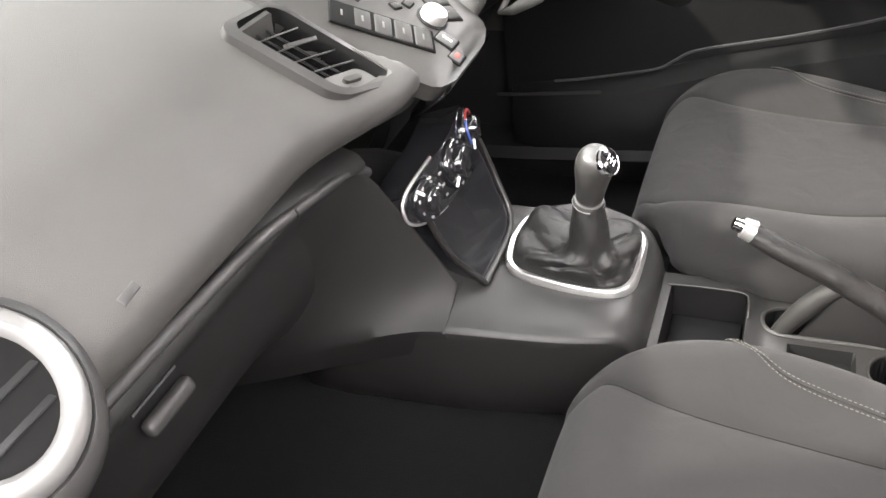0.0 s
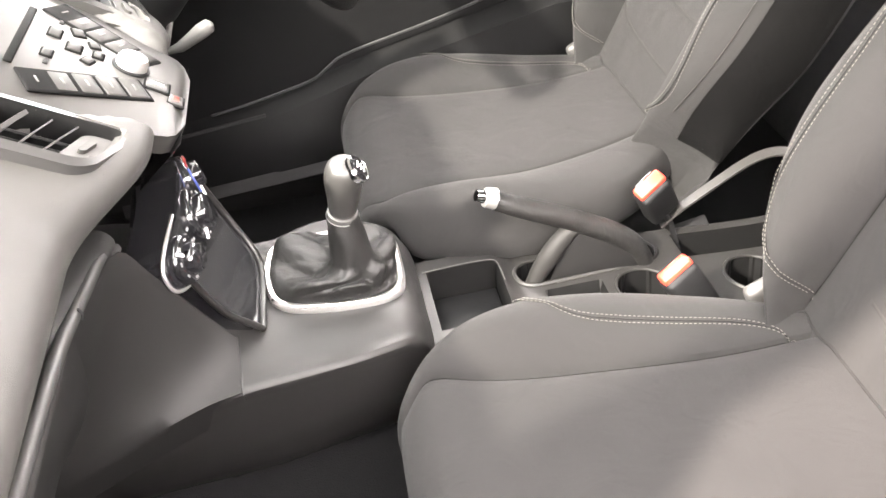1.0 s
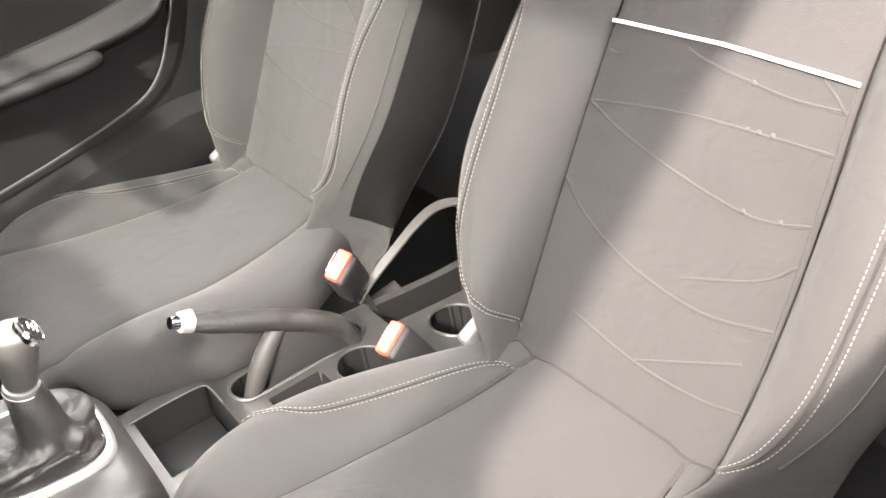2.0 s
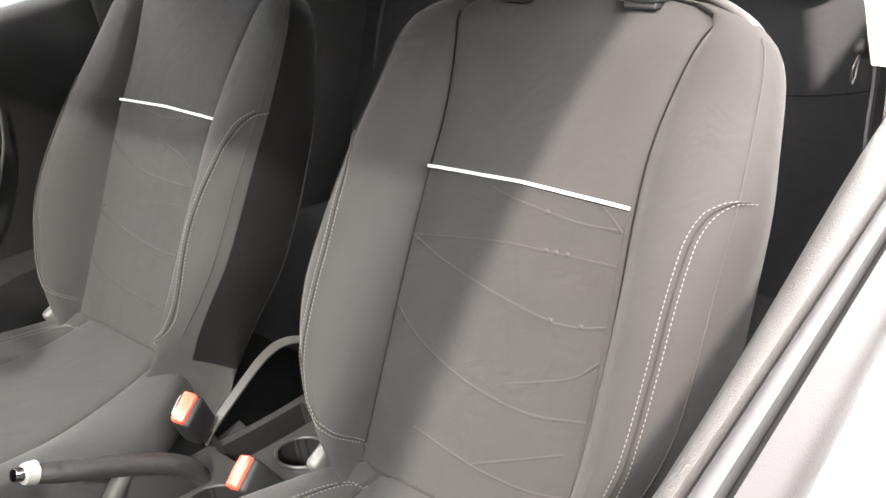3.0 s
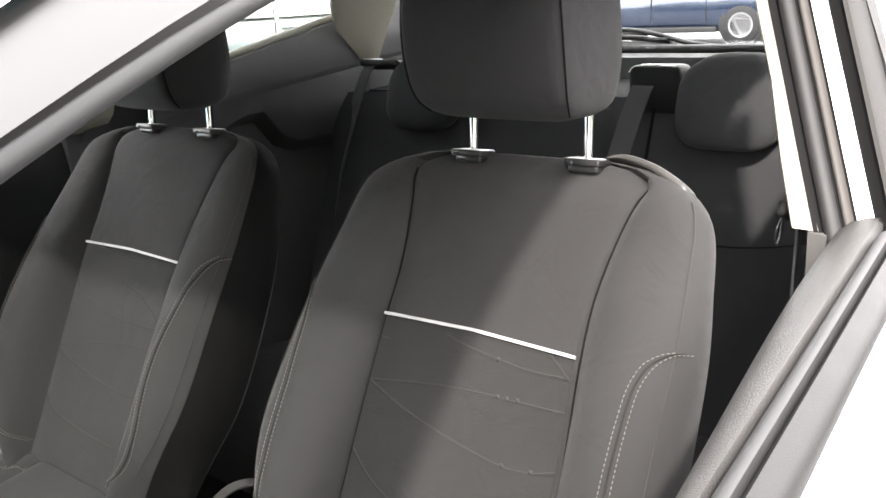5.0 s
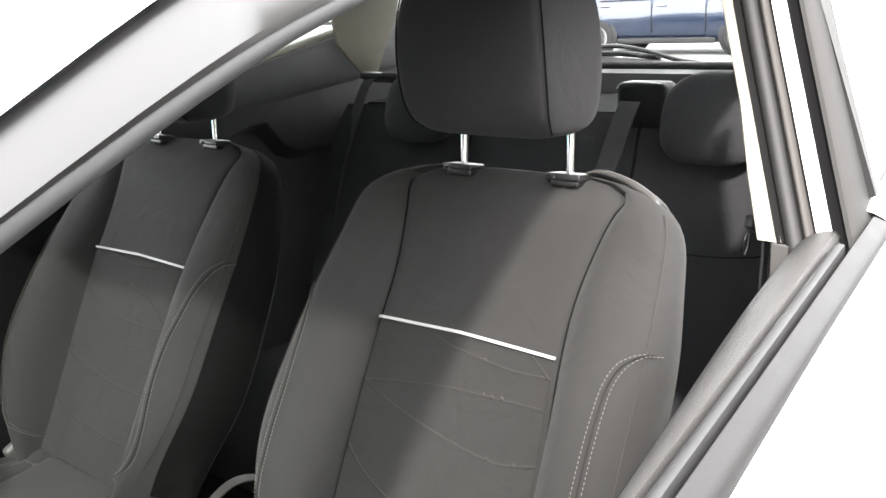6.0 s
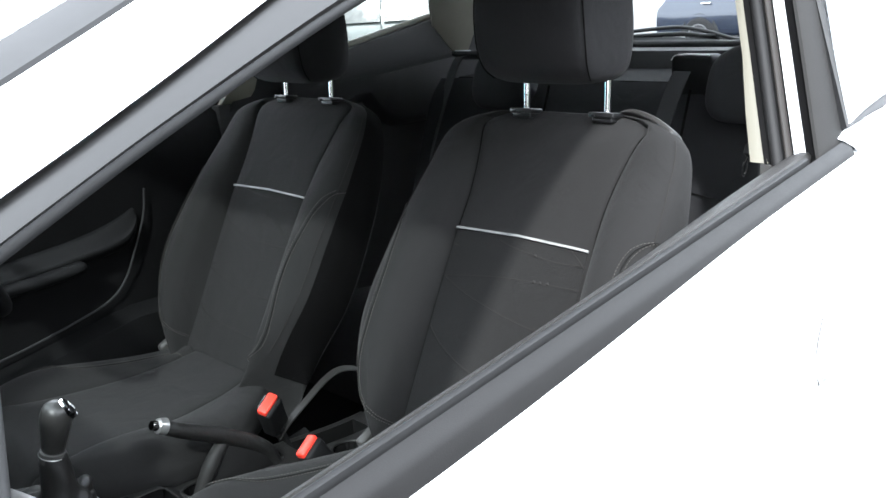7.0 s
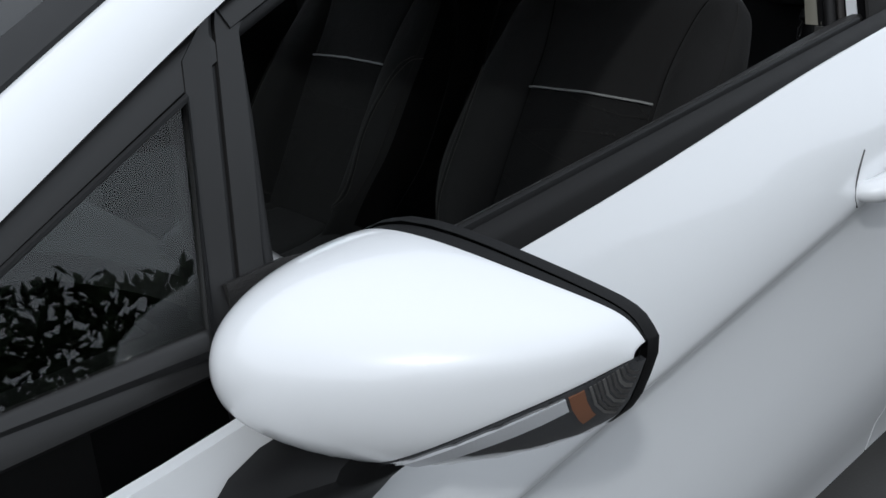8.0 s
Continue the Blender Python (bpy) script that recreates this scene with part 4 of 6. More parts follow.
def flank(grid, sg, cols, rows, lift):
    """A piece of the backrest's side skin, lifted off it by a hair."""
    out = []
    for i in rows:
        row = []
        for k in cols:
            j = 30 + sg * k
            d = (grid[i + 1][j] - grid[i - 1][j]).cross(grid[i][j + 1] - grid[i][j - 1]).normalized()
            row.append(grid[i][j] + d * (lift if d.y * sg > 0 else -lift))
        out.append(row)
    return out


C_LINE = [(0.04, 0.532), (-0.02, 0.526), (-0.08, 0.516), (-0.15, 0.510), (-0.22, 0.509), (-0.30, 0.514), (-0.37, 0.521), (-0.412, 0.525), (-0.442, 0.518), (-0.462, 0.498), (-0.470, 0.468), (-0.468, 0.425), (-0.458, 0.385)]
CW = [(0, 0.140), (0.083, 0.172), (0.167, 0.218), (0.25, 0.250), (0.333, 0.266), (0.417, 0.264), (0.5, 0.245), (0.583, 0.215), (0.667, 0.19), (0.75, 0.172), (1, 0.16)]
CB = [(0, 0.0), (0.167, 0.004), (0.3, 0.022), (0.417, 0.036), (0.5, 0.028), (0.583, 0.012), (0.667, 0.0), (1, 0.0)]
CM = [(0, 0.100), (0.083, 0.110), (0.2, 0.122), (0.333, 0.138), (0.46, 0.148), (0.667, 0.172), (1, 0.17)]


def cushion_frame(q):
    pts = C_PATH
    i = q * (len(pts) - 1)
    a = int(min(i, len(pts) - 2))
    p = pts[a] + (pts[a + 1] - pts[a]) * (i - a)
    t = (pts[min(a + 2, len(pts) - 1)] - pts[max(a - 1, 0)]).normalized()
    return p, Vector((t.z, 0, -t.x))


C_PATH = catmull([(x, 0, z) for x, z in C_LINE], 4)


def cushion_profile(q):
    w, b = table(CW, q), table(CB, q)
    m = min(table(CM, q), w - 0.03)
    k = w - m
    g = 0.009 * (1 - ease(0.68, 0.78, q))
    return [(0.0, 0.004), (m * 0.55, 0.004), (m - 0.012, 0.003), (m - 0.003, 0.0), (m, -g), (m + 0.003, 0.001), (m + 0.12 * k + 0.003, 0.004 + b * 0.28), (m + 0.38 * k, 0.004 + b * 0.8), (m + 0.6 * k, 0.003 + b), (m + 0.8 * k, b * 0.86), (m + 0.93 * k, b * 0.45 - 0.004), (w, -0.018)]


def cushion_surf(t, q, lift=0.0):
    p, n = cushion_frame(q)
    v = linear(cushion_profile(q), abs(t)) + lift
    return p + n * v + Vector((0, t, 0))


def mirrored(half):
    return [(-t, n) for t, n in half[:0:-1]] + list(half)


HEAD_UP = Vector((0.06, 0, 0.998))


PASSENGER_QUILT = [((0.137, 0.318), (0.076, 0.328), (0.003, 0.337), (-0.072, 0.340), (-0.136, 0.342)), ((0.132, 0.317), (0.081, 0.298), (0.004, 0.280), (-0.072, 0.269), (-0.111, 0.272), (-0.139, 0.280)),
                   ((0.139, 0.232), (0.096, 0.202), (0.036, 0.179), (-0.025, 0.168), (-0.079, 0.167), (-0.141, 0.181)), ((0.036, 0.394), (0.010, 0.387), (-0.042, 0.380), (-0.085, 0.376), (-0.134, 0.378)),
                   ((-0.105, 0.398), (-0.121, 0.387), (-0.134, 0.376)), ((-0.035, 0.188), (-0.110, 0.217), (-0.140, 0.243)), ((0.130, 0.373), (0.116, 0.371)), ((0.075, 0.100), (-0.016, 0.087), (-0.09, 0.088), (-0.140, 0.098)), ((-0.016, 0.089), (-0.124, 0.140))]
DRIVER_QUILT = [((0.134, 0.336), (0.113, 0.322), (0.062, 0.304), (0.017, 0.295), (-0.072, 0.293), (-0.136, 0.298)), ((0.004, 0.353), (-0.063, 0.336), (-0.122, 0.302)), ((0.136, 0.222), (0.111, 0.228), (0.0, 0.252), (-0.085, 0.261), (-0.138, 0.262)),
                ((0.137, 0.214), (0.110, 0.206), (0.025, 0.191), (-0.060, 0.184), (-0.140, 0.190)), ((0.138, 0.134), (0.105, 0.116), (0.020, 0.104), (-0.080, 0.100)), ((0.090, 0.399), (0.040, 0.391), (-0.017, 0.388), (-0.075, 0.396))]
PASSENGER_KNOTS = [(-0.042, 0.380), (-0.051, 0.340), (-0.063, 0.3405), (-0.077, 0.3415), (-0.074, 0.270), (-0.111, 0.273)]


def car_seat(lines, knots, inner):
    seat = thing("car_seat", (0, 0, 0.26), "dark grey cloth front seat with pale double stitching", "car seat", "front seats")
    # backrest shell, with sunk seams beside the insert
    rings = []
    for i in range(29):
        s = -0.06 + 0.692 * i / 28
        half, _ = back_profile(s)
        # the rear edge tucks in on the door side
        tuck = [0.0] * 12 + [0.003, 0.014, 0.018, 0.0]
        outer = [(t - c, n) for (t, n), c in zip(half, tuck)]
        ring = [(-t, n) for t, n in (outer if inner > 0 else half)[:0:-1]] + list(half if inner > 0 else outer)
        rings.append([back_point(t, s, n) for t, n in ring])
    fine = refined(rings)
    back = part("backrest", loft(rings), CLOTH, seat, "grey cloth backrest with side bolsters", subdiv=1)
    ins = [[back_surf(t, s, 0.0014) for t in [(-1 + k / 8) * (min(table(M_T, s), table(W_T, s) - 0.022) - 0.005) for k in range(17)]] for s in [0.01 + 0.386 * i / 16 for i in range(17)]]
    part("insert", sheet(ins, 0.004), CLOTH_INSERT, back, "fine knit insert")
    part("piping", ribbon([back_surf(t, 0.405 - 0.004 * abs(t) / 0.14, 0.0035) for t in [-0.135 + 0.27 * k / 14 for k in range(15)]], U_BACK, 0.0036, 0.004), PIPING, back, "white piping strip")
    # pressed lines of the insert
    for t, s in knots:
        part("quilt_knot", rbox((0.005, 0.005, 0.003), Matrix.Translation(back_surf(t, s, 0.001)) @ pose(0, 0, 0, 0, -59, 0), 0.0012, 2), EMBOSS, back)
    for k, ln in enumerate(lines):
        pts = catmull([(t, s, 0) for t, s in ln], 6)
        part("quilt_line", tube([back_surf(p.x, p.y, 0.0010) for p in pts], 0.0011, 5), EMBOSS, back)
        # darker tube below each pressed line paints the shading under it
        part("quilt_shade", tube([back_surf(p.x, p.y - 0.0022, 0.0006) for p in pts], 0.0012, 5), CLOTH_SEAM_SHADE, back)
    # double rows of stitching down the bolsters
    for sg in (-1, 1):
        run = [(0.260, 0.429), (0.249, 0.423), (0.237, 0.409), (0.230, 0.386), (0.229, 0.355), (0.230, 0.31), (0.232, 0.26), (0.231, 0.20), (0.224, 0.15), (0.204, 0.098), (0.176, 0.066), (0.150, 0.050)]
        if sg == inner:
            run = [(0.258, 0.425), (0.249, 0.415), (0.240, 0.400), (0.2305, 0.367), (0.2255, 0.331), (0.2205, 0.295), (0.2185, 0.26), (0.2185, 0.224), (0.2195, 0.189), (0.2200, 0.154), (0.2135, 0.120), (0.1985, 0.090), (0.1735, 0.068), (0.150, 0.052)]
        for dx in (0.0, 0.011):
            pts = catmull([(t - dx, s - dx * 0.25, 0) for t, s in run], 6)
            path = [back_surf(sg * p.x, p.y, 0.0012) for p in pts]
            part("stitching", stitches(path, N_BACK), THREAD, back, "pale stitching")
        part("stitched_seam", tube([back_surf(sg * (p.x - 0.0055), p.y, 0.0002) for p in catmull([(t, s - 0.001, 0) for t, s in run], 6)], 0.0013, 5), CLOTH_SEAM_SHADE, back)
        part("insert_seam", tube([back_surf(sg * min(table(M_T, s), table(W_T, s) - 0.022), s, 0.0032) for s in [0.02 + 0.575 * k / 40 for k in range(41)]], 0.0011, 6), SEAM, back)
        # side seam takes the lighter line cloth to imitate a highlight along it
        part("side_seam", tube([r[0] for r in flank(fine, sg, (20,), range(12, 53), 0.0003)], 0.0009, 5), EMBOSS, back)
    # console-side flank overlaid with near-black cloth in place of its shade
    part("shaded_flank", sheet(flank(fine, inner, (21, 22, 23, 24, 25, 26), range(9, 56), 0.0012), 0.0005 * inner), CLOTH_SHADED, back, "side cloth coloured near-black for the shade on the console side")
    # cushion
    rings = []
    for i in range(37):
        q = i / 36
        p, n = cushion_frame(q)
        half = cushion_profile(q)
        ring = [p + n * v + Vector((0, t, 0)) for t, v in mirrored(half)]
        w = table(CW, q)
        depth = 0.10 if q < 0.75 else 0.10 - 0.05 * (q - 0.75) / 0.25
        low = [p - n * depth * 0.5 + Vector((0, w + 0.004, 0)), p - n * depth + Vector((0, w - 0.02, 0)), p - n * depth + Vector((0, -w + 0.02, 0)), p - n * depth * 0.5 + Vector((0, -w - 0.004, 0))]
        rings.append(ring + low)
    cush = part("cushion", loft(rings), CLOTH, seat, "grey cloth seat cushion with raised sides", subdiv=1)
    # crevice where the backrest meets the cushion, its shade drawn as a darker tube
    crevice_shade = []
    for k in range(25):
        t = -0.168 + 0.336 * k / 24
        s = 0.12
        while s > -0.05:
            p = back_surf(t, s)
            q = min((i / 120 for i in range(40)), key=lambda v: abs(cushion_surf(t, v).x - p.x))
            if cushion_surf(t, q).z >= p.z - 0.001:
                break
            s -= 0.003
        crevice_shade.append(back_surf(t, s, 0.001))
    part("crevice_shade", tube(catmull(crevice_shade, 2), 0.0019, 6), CLOTH_SEAM_SHADE, cush, "darker tube drawn as the shaded gap under the backrest")
    for sg in (-1, 1):
        run = [(0.246, 0.435), (0.232, 0.410), (0.212, 0.385), (0.200, 0.36), (0.192, 0.32), (0.181, 0.26), (0.168, 0.20), (0.152, 0.155), (0.132, 0.125), (0.112, 0.112)]
        for dx in (0.0, 0.010):
            pts = catmull([(t - dx, q - dx * 0.4, 0) for t, q in run], 6)
            part("stitching", stitches([cushion_surf(sg * p.x, p.y, 0.0012) for p in (pts if sg > 0 else pts[:-18])], (0, 0, 1)), THREAD, cush, "pale stitching")
        part("stitched_seam", tube([cushion_surf(sg * (p.x - 0.0045), p.y - 0.002, 0.0002) for p in catmull([(t, q, 0) for t, q in (run if sg > 0 else run[:-3])], 6)], 0.0013, 5), CLOTH_SEAM_SHADE, cush)
        part("cushion_seam", tube([cushion_surf(sg * min(table(CM, q), table(CW, q) - 0.03), q, 0.003) for q in [0.12 + 0.54 * k / 36 for k in range(37)]], 0.0018, 6), SEAM, cush)
        if sg > 0:
            part("hinge_cover", rbox((0.050, 0.020, 0.055), pose(-0.024, sg * 0.192, 0.515, 0, -25, 0), 0.008, 3), HINGE_GREY, seat, "grey hinge cover")
        part("side_shield", loft([[(x, sg * 0.235, z0), (x, sg * 0.262, z0 + 0.01), (x, sg * 0.262, z1 - 0.01), (x, sg * 0.235, z1)] for x, z0, z1 in ((-0.40, 0.34, 0.40), (-0.3, 0.32, 0.41), (-0.1, 0.31, 0.42), (0.02, 0.32, 0.44))]), DARK_PLASTIC, seat, "black seat side shield")
        part("rail", rbox((0.46, 0.035, 0.05), pose(-0.20, sg * 0.19, 0.295), 0.006), DARK_PLASTIC, seat)
    part("seat_pan", rbox((0.42, 0.46, 0.06), pose(-0.21, 0, 0.36, 0, 4, 0), 0.015), DARK_PLASTIC, seat)
    # head restraint on two posts
    for t in (-0.081, 0.081):
        b = back_point(t, 0.614, -0.016)
        tp = b + HEAD_UP * 0.12
        part("post", tube([b + HEAD_UP * 0.004, tp], 0.0056, 14), CHROME, seat, "chrome post")
        g = part("post_guide", rbox((0.032, 0.046, 0.008), Matrix.Translation(b + Vector((-0.002, 0, 0.010))) @ pose(0, 0, 0, 0, 8, 0), 0.0018, 2), GUIDE_BLACK, seat, "black post guide")
        part("guide_base", rbox((0.027, 0.039, 0.010), Matrix.Translation(b + Vector((-0.001, 0, 0.003))) @ pose(0, 0, 0, 0, 8, 0), 0.003, 2), GUIDE_BLACK, g)
        part("catch", rbox((0.010, 0.009, 0.005), Matrix.Translation(b + Vector((-0.016, 0.014, 0.0105))) @ pose(0, 0, 0, 0, 8, 0), 0.0015, 2), GUIDE_BLACK, g)
    head = []
    prof = [(0.0, -0.03), (0.45, -0.02), (0.80, 0.0), (0.94, 0.02), (1.0, 0.07), (1.06, 0.28), (1.09, 0.55), (1.06, 0.82), (0.90, 0.98), (0.45, 1.0)]
    for i in range(19):
        g = i / 18
        xf = table([(0, 0.232), (0.04, 0.212), (0.10, 0.194), (0.22, 0.180), (0.5, 0.172), (0.8, 0.176), (0.93, 0.190), (1.0, 0.215)], g)
        xb = table([(0, 0.292), (0.04, 0.310), (0.12, 0.324), (0.5, 0.330), (0.85, 0.316), (1.0, 0.262)], g)
        wd = table([(0, 0.080), (0.04, 0.092), (0.12, 0.101), (0.3, 0.106), (0.6, 0.105), (0.85, 0.097), (0.95, 0.084), (1, 0.062)], g)
        head.append([Vector((xf + (xb - xf) * n, t * wd, 1.094 + 0.205 * g)) for t, n in mirrored(prof)])
    hn = Vector((-0.9, 0, 0))
    hr = part("head_restraint", loft(head), HEAD_CLOTH, seat, "dark grey head restraint", subdiv=1)
    for sg in (-1, 1):
        seam_pts = []
        for i in range(1, 18):
            r = head[i]
            p = r[(len(prof) - 1) + 4 * sg]
            seam_pts.append(p + Vector((-0.0006, -0.0006 * (1 if p.y > 0 else -1) * -1, 0)))
        part("head_seam", tube(catmull(seam_pts, 3), 0.0012, 5), SEAM, hr)
    return seat


far_seat = car_seat(DRIVER_QUILT, [(0.004, 0.353)], -1)
far_seat.location = (0, 0.347, 0.26)
far_seat["label"] = "dark grey cloth driver seat with pale double stitching"
near_seat = car_seat(PASSENGER_QUILT, PASSENGER_KNOTS, 1)
near_seat.location = (0, -0.347, 0.26)
near_seat["label"] = "dark grey cloth passenger seat with white piping strip"
# the driver's head restraint is pushed further down
for ch in far_seat.children:
    if ch.name.startswith("head_restraint"):
        ch.location.z -= 0.014
    if ch.name.startswith("cushion"):
        for sub in list(ch.children):
            if sub.name.startswith("stitch") and sub.data.vertices[0].co.y < 0:
                bpy.data.objects.remove(sub)
BASE[near_seat.name] = Vector((0, -0.347, 0.26))
pc = Vector((0, -0.347, 0))
lever_line = catmull([back_point(-0.098, 0.630, -0.022) + pc, back_point(-0.125, 0.631, -0.022) + pc, back_point(-0.160, 0.622, -0.023) + pc, back_point(-0.192, 0.606, -0.024) + pc, back_point(-0.206, 0.596, -0.025) + pc], 5)
lever_rings = []
for i, p in enumerate(lever_line):
    w = table([(0, 0.006), (2, 0.011), (6, 0.015), (16, 0.018), (19, 0.018), (20, 0.015)], i)
    h = table([(0, 0.001), (2, 0.003), (8, 0.005), (18, 0.006), (20, 0.004)], i)
    lever_rings.append([p + N_BACK * w * math.copysign(abs(math.cos(a)) ** 0.6, math.cos(a)) + (U_BACK * 0.9 + Vector((0, -0.35, 0))) * h * math.copysign(abs(math.sin(a)) ** 0.6, math.sin(a)) for a in [2 * math.pi * k / 16 for k in range(16)]])
part("fold_lever", loft(lever_rings), LEVER_GREY, near_seat, "grey seat folding lever")
part("airbag_label", rbox((0.012, 0.003, 0.032), Matrix.Translation((0.262, -0.628, 0.815)) @ pose(0, 0, 0, 0, 25, 0), 0.001, 1), WHITE_MARK, near_seat, "small white sewn label")
for k in range(4):
    part("label_mark", rbox((0.006, 0.002, 0.004), Matrix.Translation((0.259 + 0.0025 * k - 0.002, -0.6305, 0.804 + 0.007 * k)) @ pose(0, 0, 0, 0, 25, 0), 0.0005, 1), DARK_PLASTIC, near_seat)


# ---- rear bench ----
bench = thing("rear_bench", (0.7, 0, 0.33), "dark grey cloth rear bench seat", "seat")
rows_b = []
for i in range(17):
    f = i / 16
    x, z = 0.74 + 0.20 * f, 0.46 + 0.56 * f
    rows_b.append([(x + 0.015 * math.cos(3 * math.pi * y / 0.62) * 0.8 + 0.05 * ease(0.45, 0.62, abs(y)) * -0.6 + 0.03 * ease(0.9, 1.0, f), y, z) for y in [-0.60 + 1.2 * k / 40 for k in range(41)]])
part("backrest", sheet(rows_b, 0.09, (-1, 0, 0.35)), REAR_CLOTH, bench, "dark cloth backrest")
rows_b = []
for i in range(13):
    f = i / 12
    x, z = 0.36 + 0.42 * f, 0.36 + 0.15 * math.sin(math.pi * min(1, f * 2.2) / 2) - 0.05 * f
    rows_b.append([(x, y, z) for y in [-0.60 + 1.2 * k / 24 for k in range(25)]])
part("cushion", sheet(rows_b, 0.12, (0, 0, 1)), REAR_CLOTH, bench, "dark cloth cushion")
for y0 in (-0.20, 0.20):
    part("backrest_seam", tube([(0.722 + 0.20 * f - 0.004, y0, 0.47 + 0.54 * f) for f in [k / 8 for k in range(9)]], 0.003, 6), SEAM, bench)
for y0 in (-0.347, 0.347):
    for k, f in enumerate((0.62,)):
        part("cross_seam", tube([(0.722 + 0.20 * f - 0.008 + 0.02 * abs(d) ** 2, y0 + 0.16 * d, 0.46 + 0.56 * f - 0.02 * (1 - d * d) * (k < 2)) for d in [q / 6 - 1 for q in range(13)]], 0.0014, 6), SEAM, bench)
    rings = []
    for i in range(13):
        f = i / 12
        w = 0.100 * (1 - 0.5 * abs(2 * f - 0.95) ** 4)
        th = 0.05 * math.sin(math.pi * min(1, 0.08 + 0.86 * f)) ** 0.5
        c = Vector((0.895 + 0.05 * f, y0, 0.945 + 0.165 * f))
        rings.append([c + Vector((-th * math.copysign(abs(math.cos(a)) ** 0.7, math.cos(a)), w * math.copysign(abs(math.sin(a)) ** 0.6, math.sin(a)), 0)) for a in [2 * math.pi * k / 20 for k in range(20)]])
    part("head_restraint", loft(rings), REAR_CLOTH, bench, "low dark head restraint", subdiv=1)

for sg, lab in ((1, "grey rear seat belt hanging from its shelf guide"), (-1, "grey rear seat belt beside the rear seat")):
    belt = thing("rear_seat_belt", (0.95, sg * 0.50, 1.05), lab, "seat belt", "rear seat belts")
    part("webbing", ribbon(catmull([(0.96, sg * 0.515, 1.084), (0.935, sg * 0.540, 1.066), (0.890, sg * 0.566, 0.945), (0.840, sg * 0.580, 0.81), (0.78, sg * 0.59, 0.60), (0.74, sg * 0.59, 0.46)], 5), (0.35, 1.0, 0), 0.046, 0.003), WEBBING, belt)
    part("guide", rbox((0.045, 0.12, 0.016), pose(0.960, sg * 0.505, 1.082, 0, 20, 0), 0.006, 3), DARK_PLASTIC, belt, "black belt guide")
    part("guide_slot", rbox((0.004, 0.06, 0.003), pose(0.944, sg * 0.525, 1.096, 0, 20, 0), 0.001, 2), SATIN, belt)
mid_belt = thing("centre_seat_belt", (1.0, -0.10, 1.02), "grey belt strap running down the rear backrest", "seat belt")
part("webbing", ribbon(catmull([(0.942, -0.168, 1.050), (0.932, -0.166, 1.040), (0.915, -0.157, 1.0), (0.885, -0.134, 0.90), (0.80, -0.09, 0.70)], 5), (0, 1, 0), 0.043, 0.003), WEBBING, mid_belt)
guide = part("guide", rbox((0.06, 0.104, 0.11), pose(0.968, -0.187, 1.030), 0.012, 3), DOOR_BLACK, mid_belt, "black belt guide")
part("guide_edge", tube(catmull([(0.941, -0.137, 1.073), (0.942, -0.146, 1.0835), (0.942, -0.165, 1.0855), (0.942, -0.180, 1.0865), (0.942, -0.200, 1.0855), (0.942, -0.232, 1.0835)], 4), 0.0011, 6), SATIN, guide)
front_belt = thing("front_seat_belt", (0.42, -0.62, 0.9), "black front belt webbing hanging by the pillar", "seat belt")
part("webbing", ribbon(catmull([(0.47, -0.56, 1.25), (0.43, -0.60, 1.10), (0.392, -0.628, 0.98), (0.384, -0.63, 0.90), (0.39, -0.63, 0.7), (0.41, -0.635, 0.40)], 5), (1, 0.2, 0), 0.045, 0.003), WEBBING, front_belt)
part("tongue", tube([(0.352, -0.622, 0.984), (0.345, -0.620, 0.972), (0.342, -0.620, 0.958), (0.347, -0.620, 0.954), (0.353, -0.621, 0.962), (0.356, -0.622, 0.984)], 0.0014, 6, closed=True), CHROME, front_belt, "bright belt tongue")
part("tongue_grip", rbox((0.026, 0.012, 0.018), pose(0.360, -0.623, 0.990, 0, 30, 0), 0.004), DARK_PLASTIC, front_belt)


# ---- dashboard ----
dash = thing("dashboard", (-0.9, 0, 0.4), "dark grey moulded dashboard with air vents", "dashboard")


def dash_line(y):
    g = ease(-0.27, -0.12, -abs(y))
    e = ease(0.52, 0.72, abs(y))
    pts = [(-1.22, 0.975), (-1.08, 1.000), (-0.95, 0.998), (-0.86, 0.972), (-0.79 + 0.006 * g, 0.934), (-0.745 + 0.020 * g, 0.896), (-0.714 + 0.040 * g, 0.866),
           (-0.700 + 0.054 * g, 0.850 - 0.004 * g), (-0.694 + 0.055 * g, 0.837 - 0.008 * g), (-0.695 + 0.045 * g, 0.822 - 0.010 * g), (-0.702 + 0.018 * g, 0.806 - 0.014 * g), (-0.714, 0.797 - 0.014 * g), (-0.76, 0.792 - 0.014 * g)]
    return [(x - 0.02 * e, y, z - 0.006 * e) for x, z in pts]


DEV, DN = Vector((-0.833, 0, 0.554)), Vector((0.554, 0, 0.833))
ST_W = [(-0.020, 0.050), (-0.012, 0.078), (0.0, 0.090), (0.03, 0.100), (0.08, 0.124), (0.12, 0.138), (0.20, 0.152), (0.26, 0.155)]
VA, VB, VC, VD = Vector((-0.777, -0.217, 0.930)), Vector((-0.774, -0.135, 0.922)), Vector((-0.648, -0.124, 0.840)), Vector((-0.677, -0.196, 0.856))


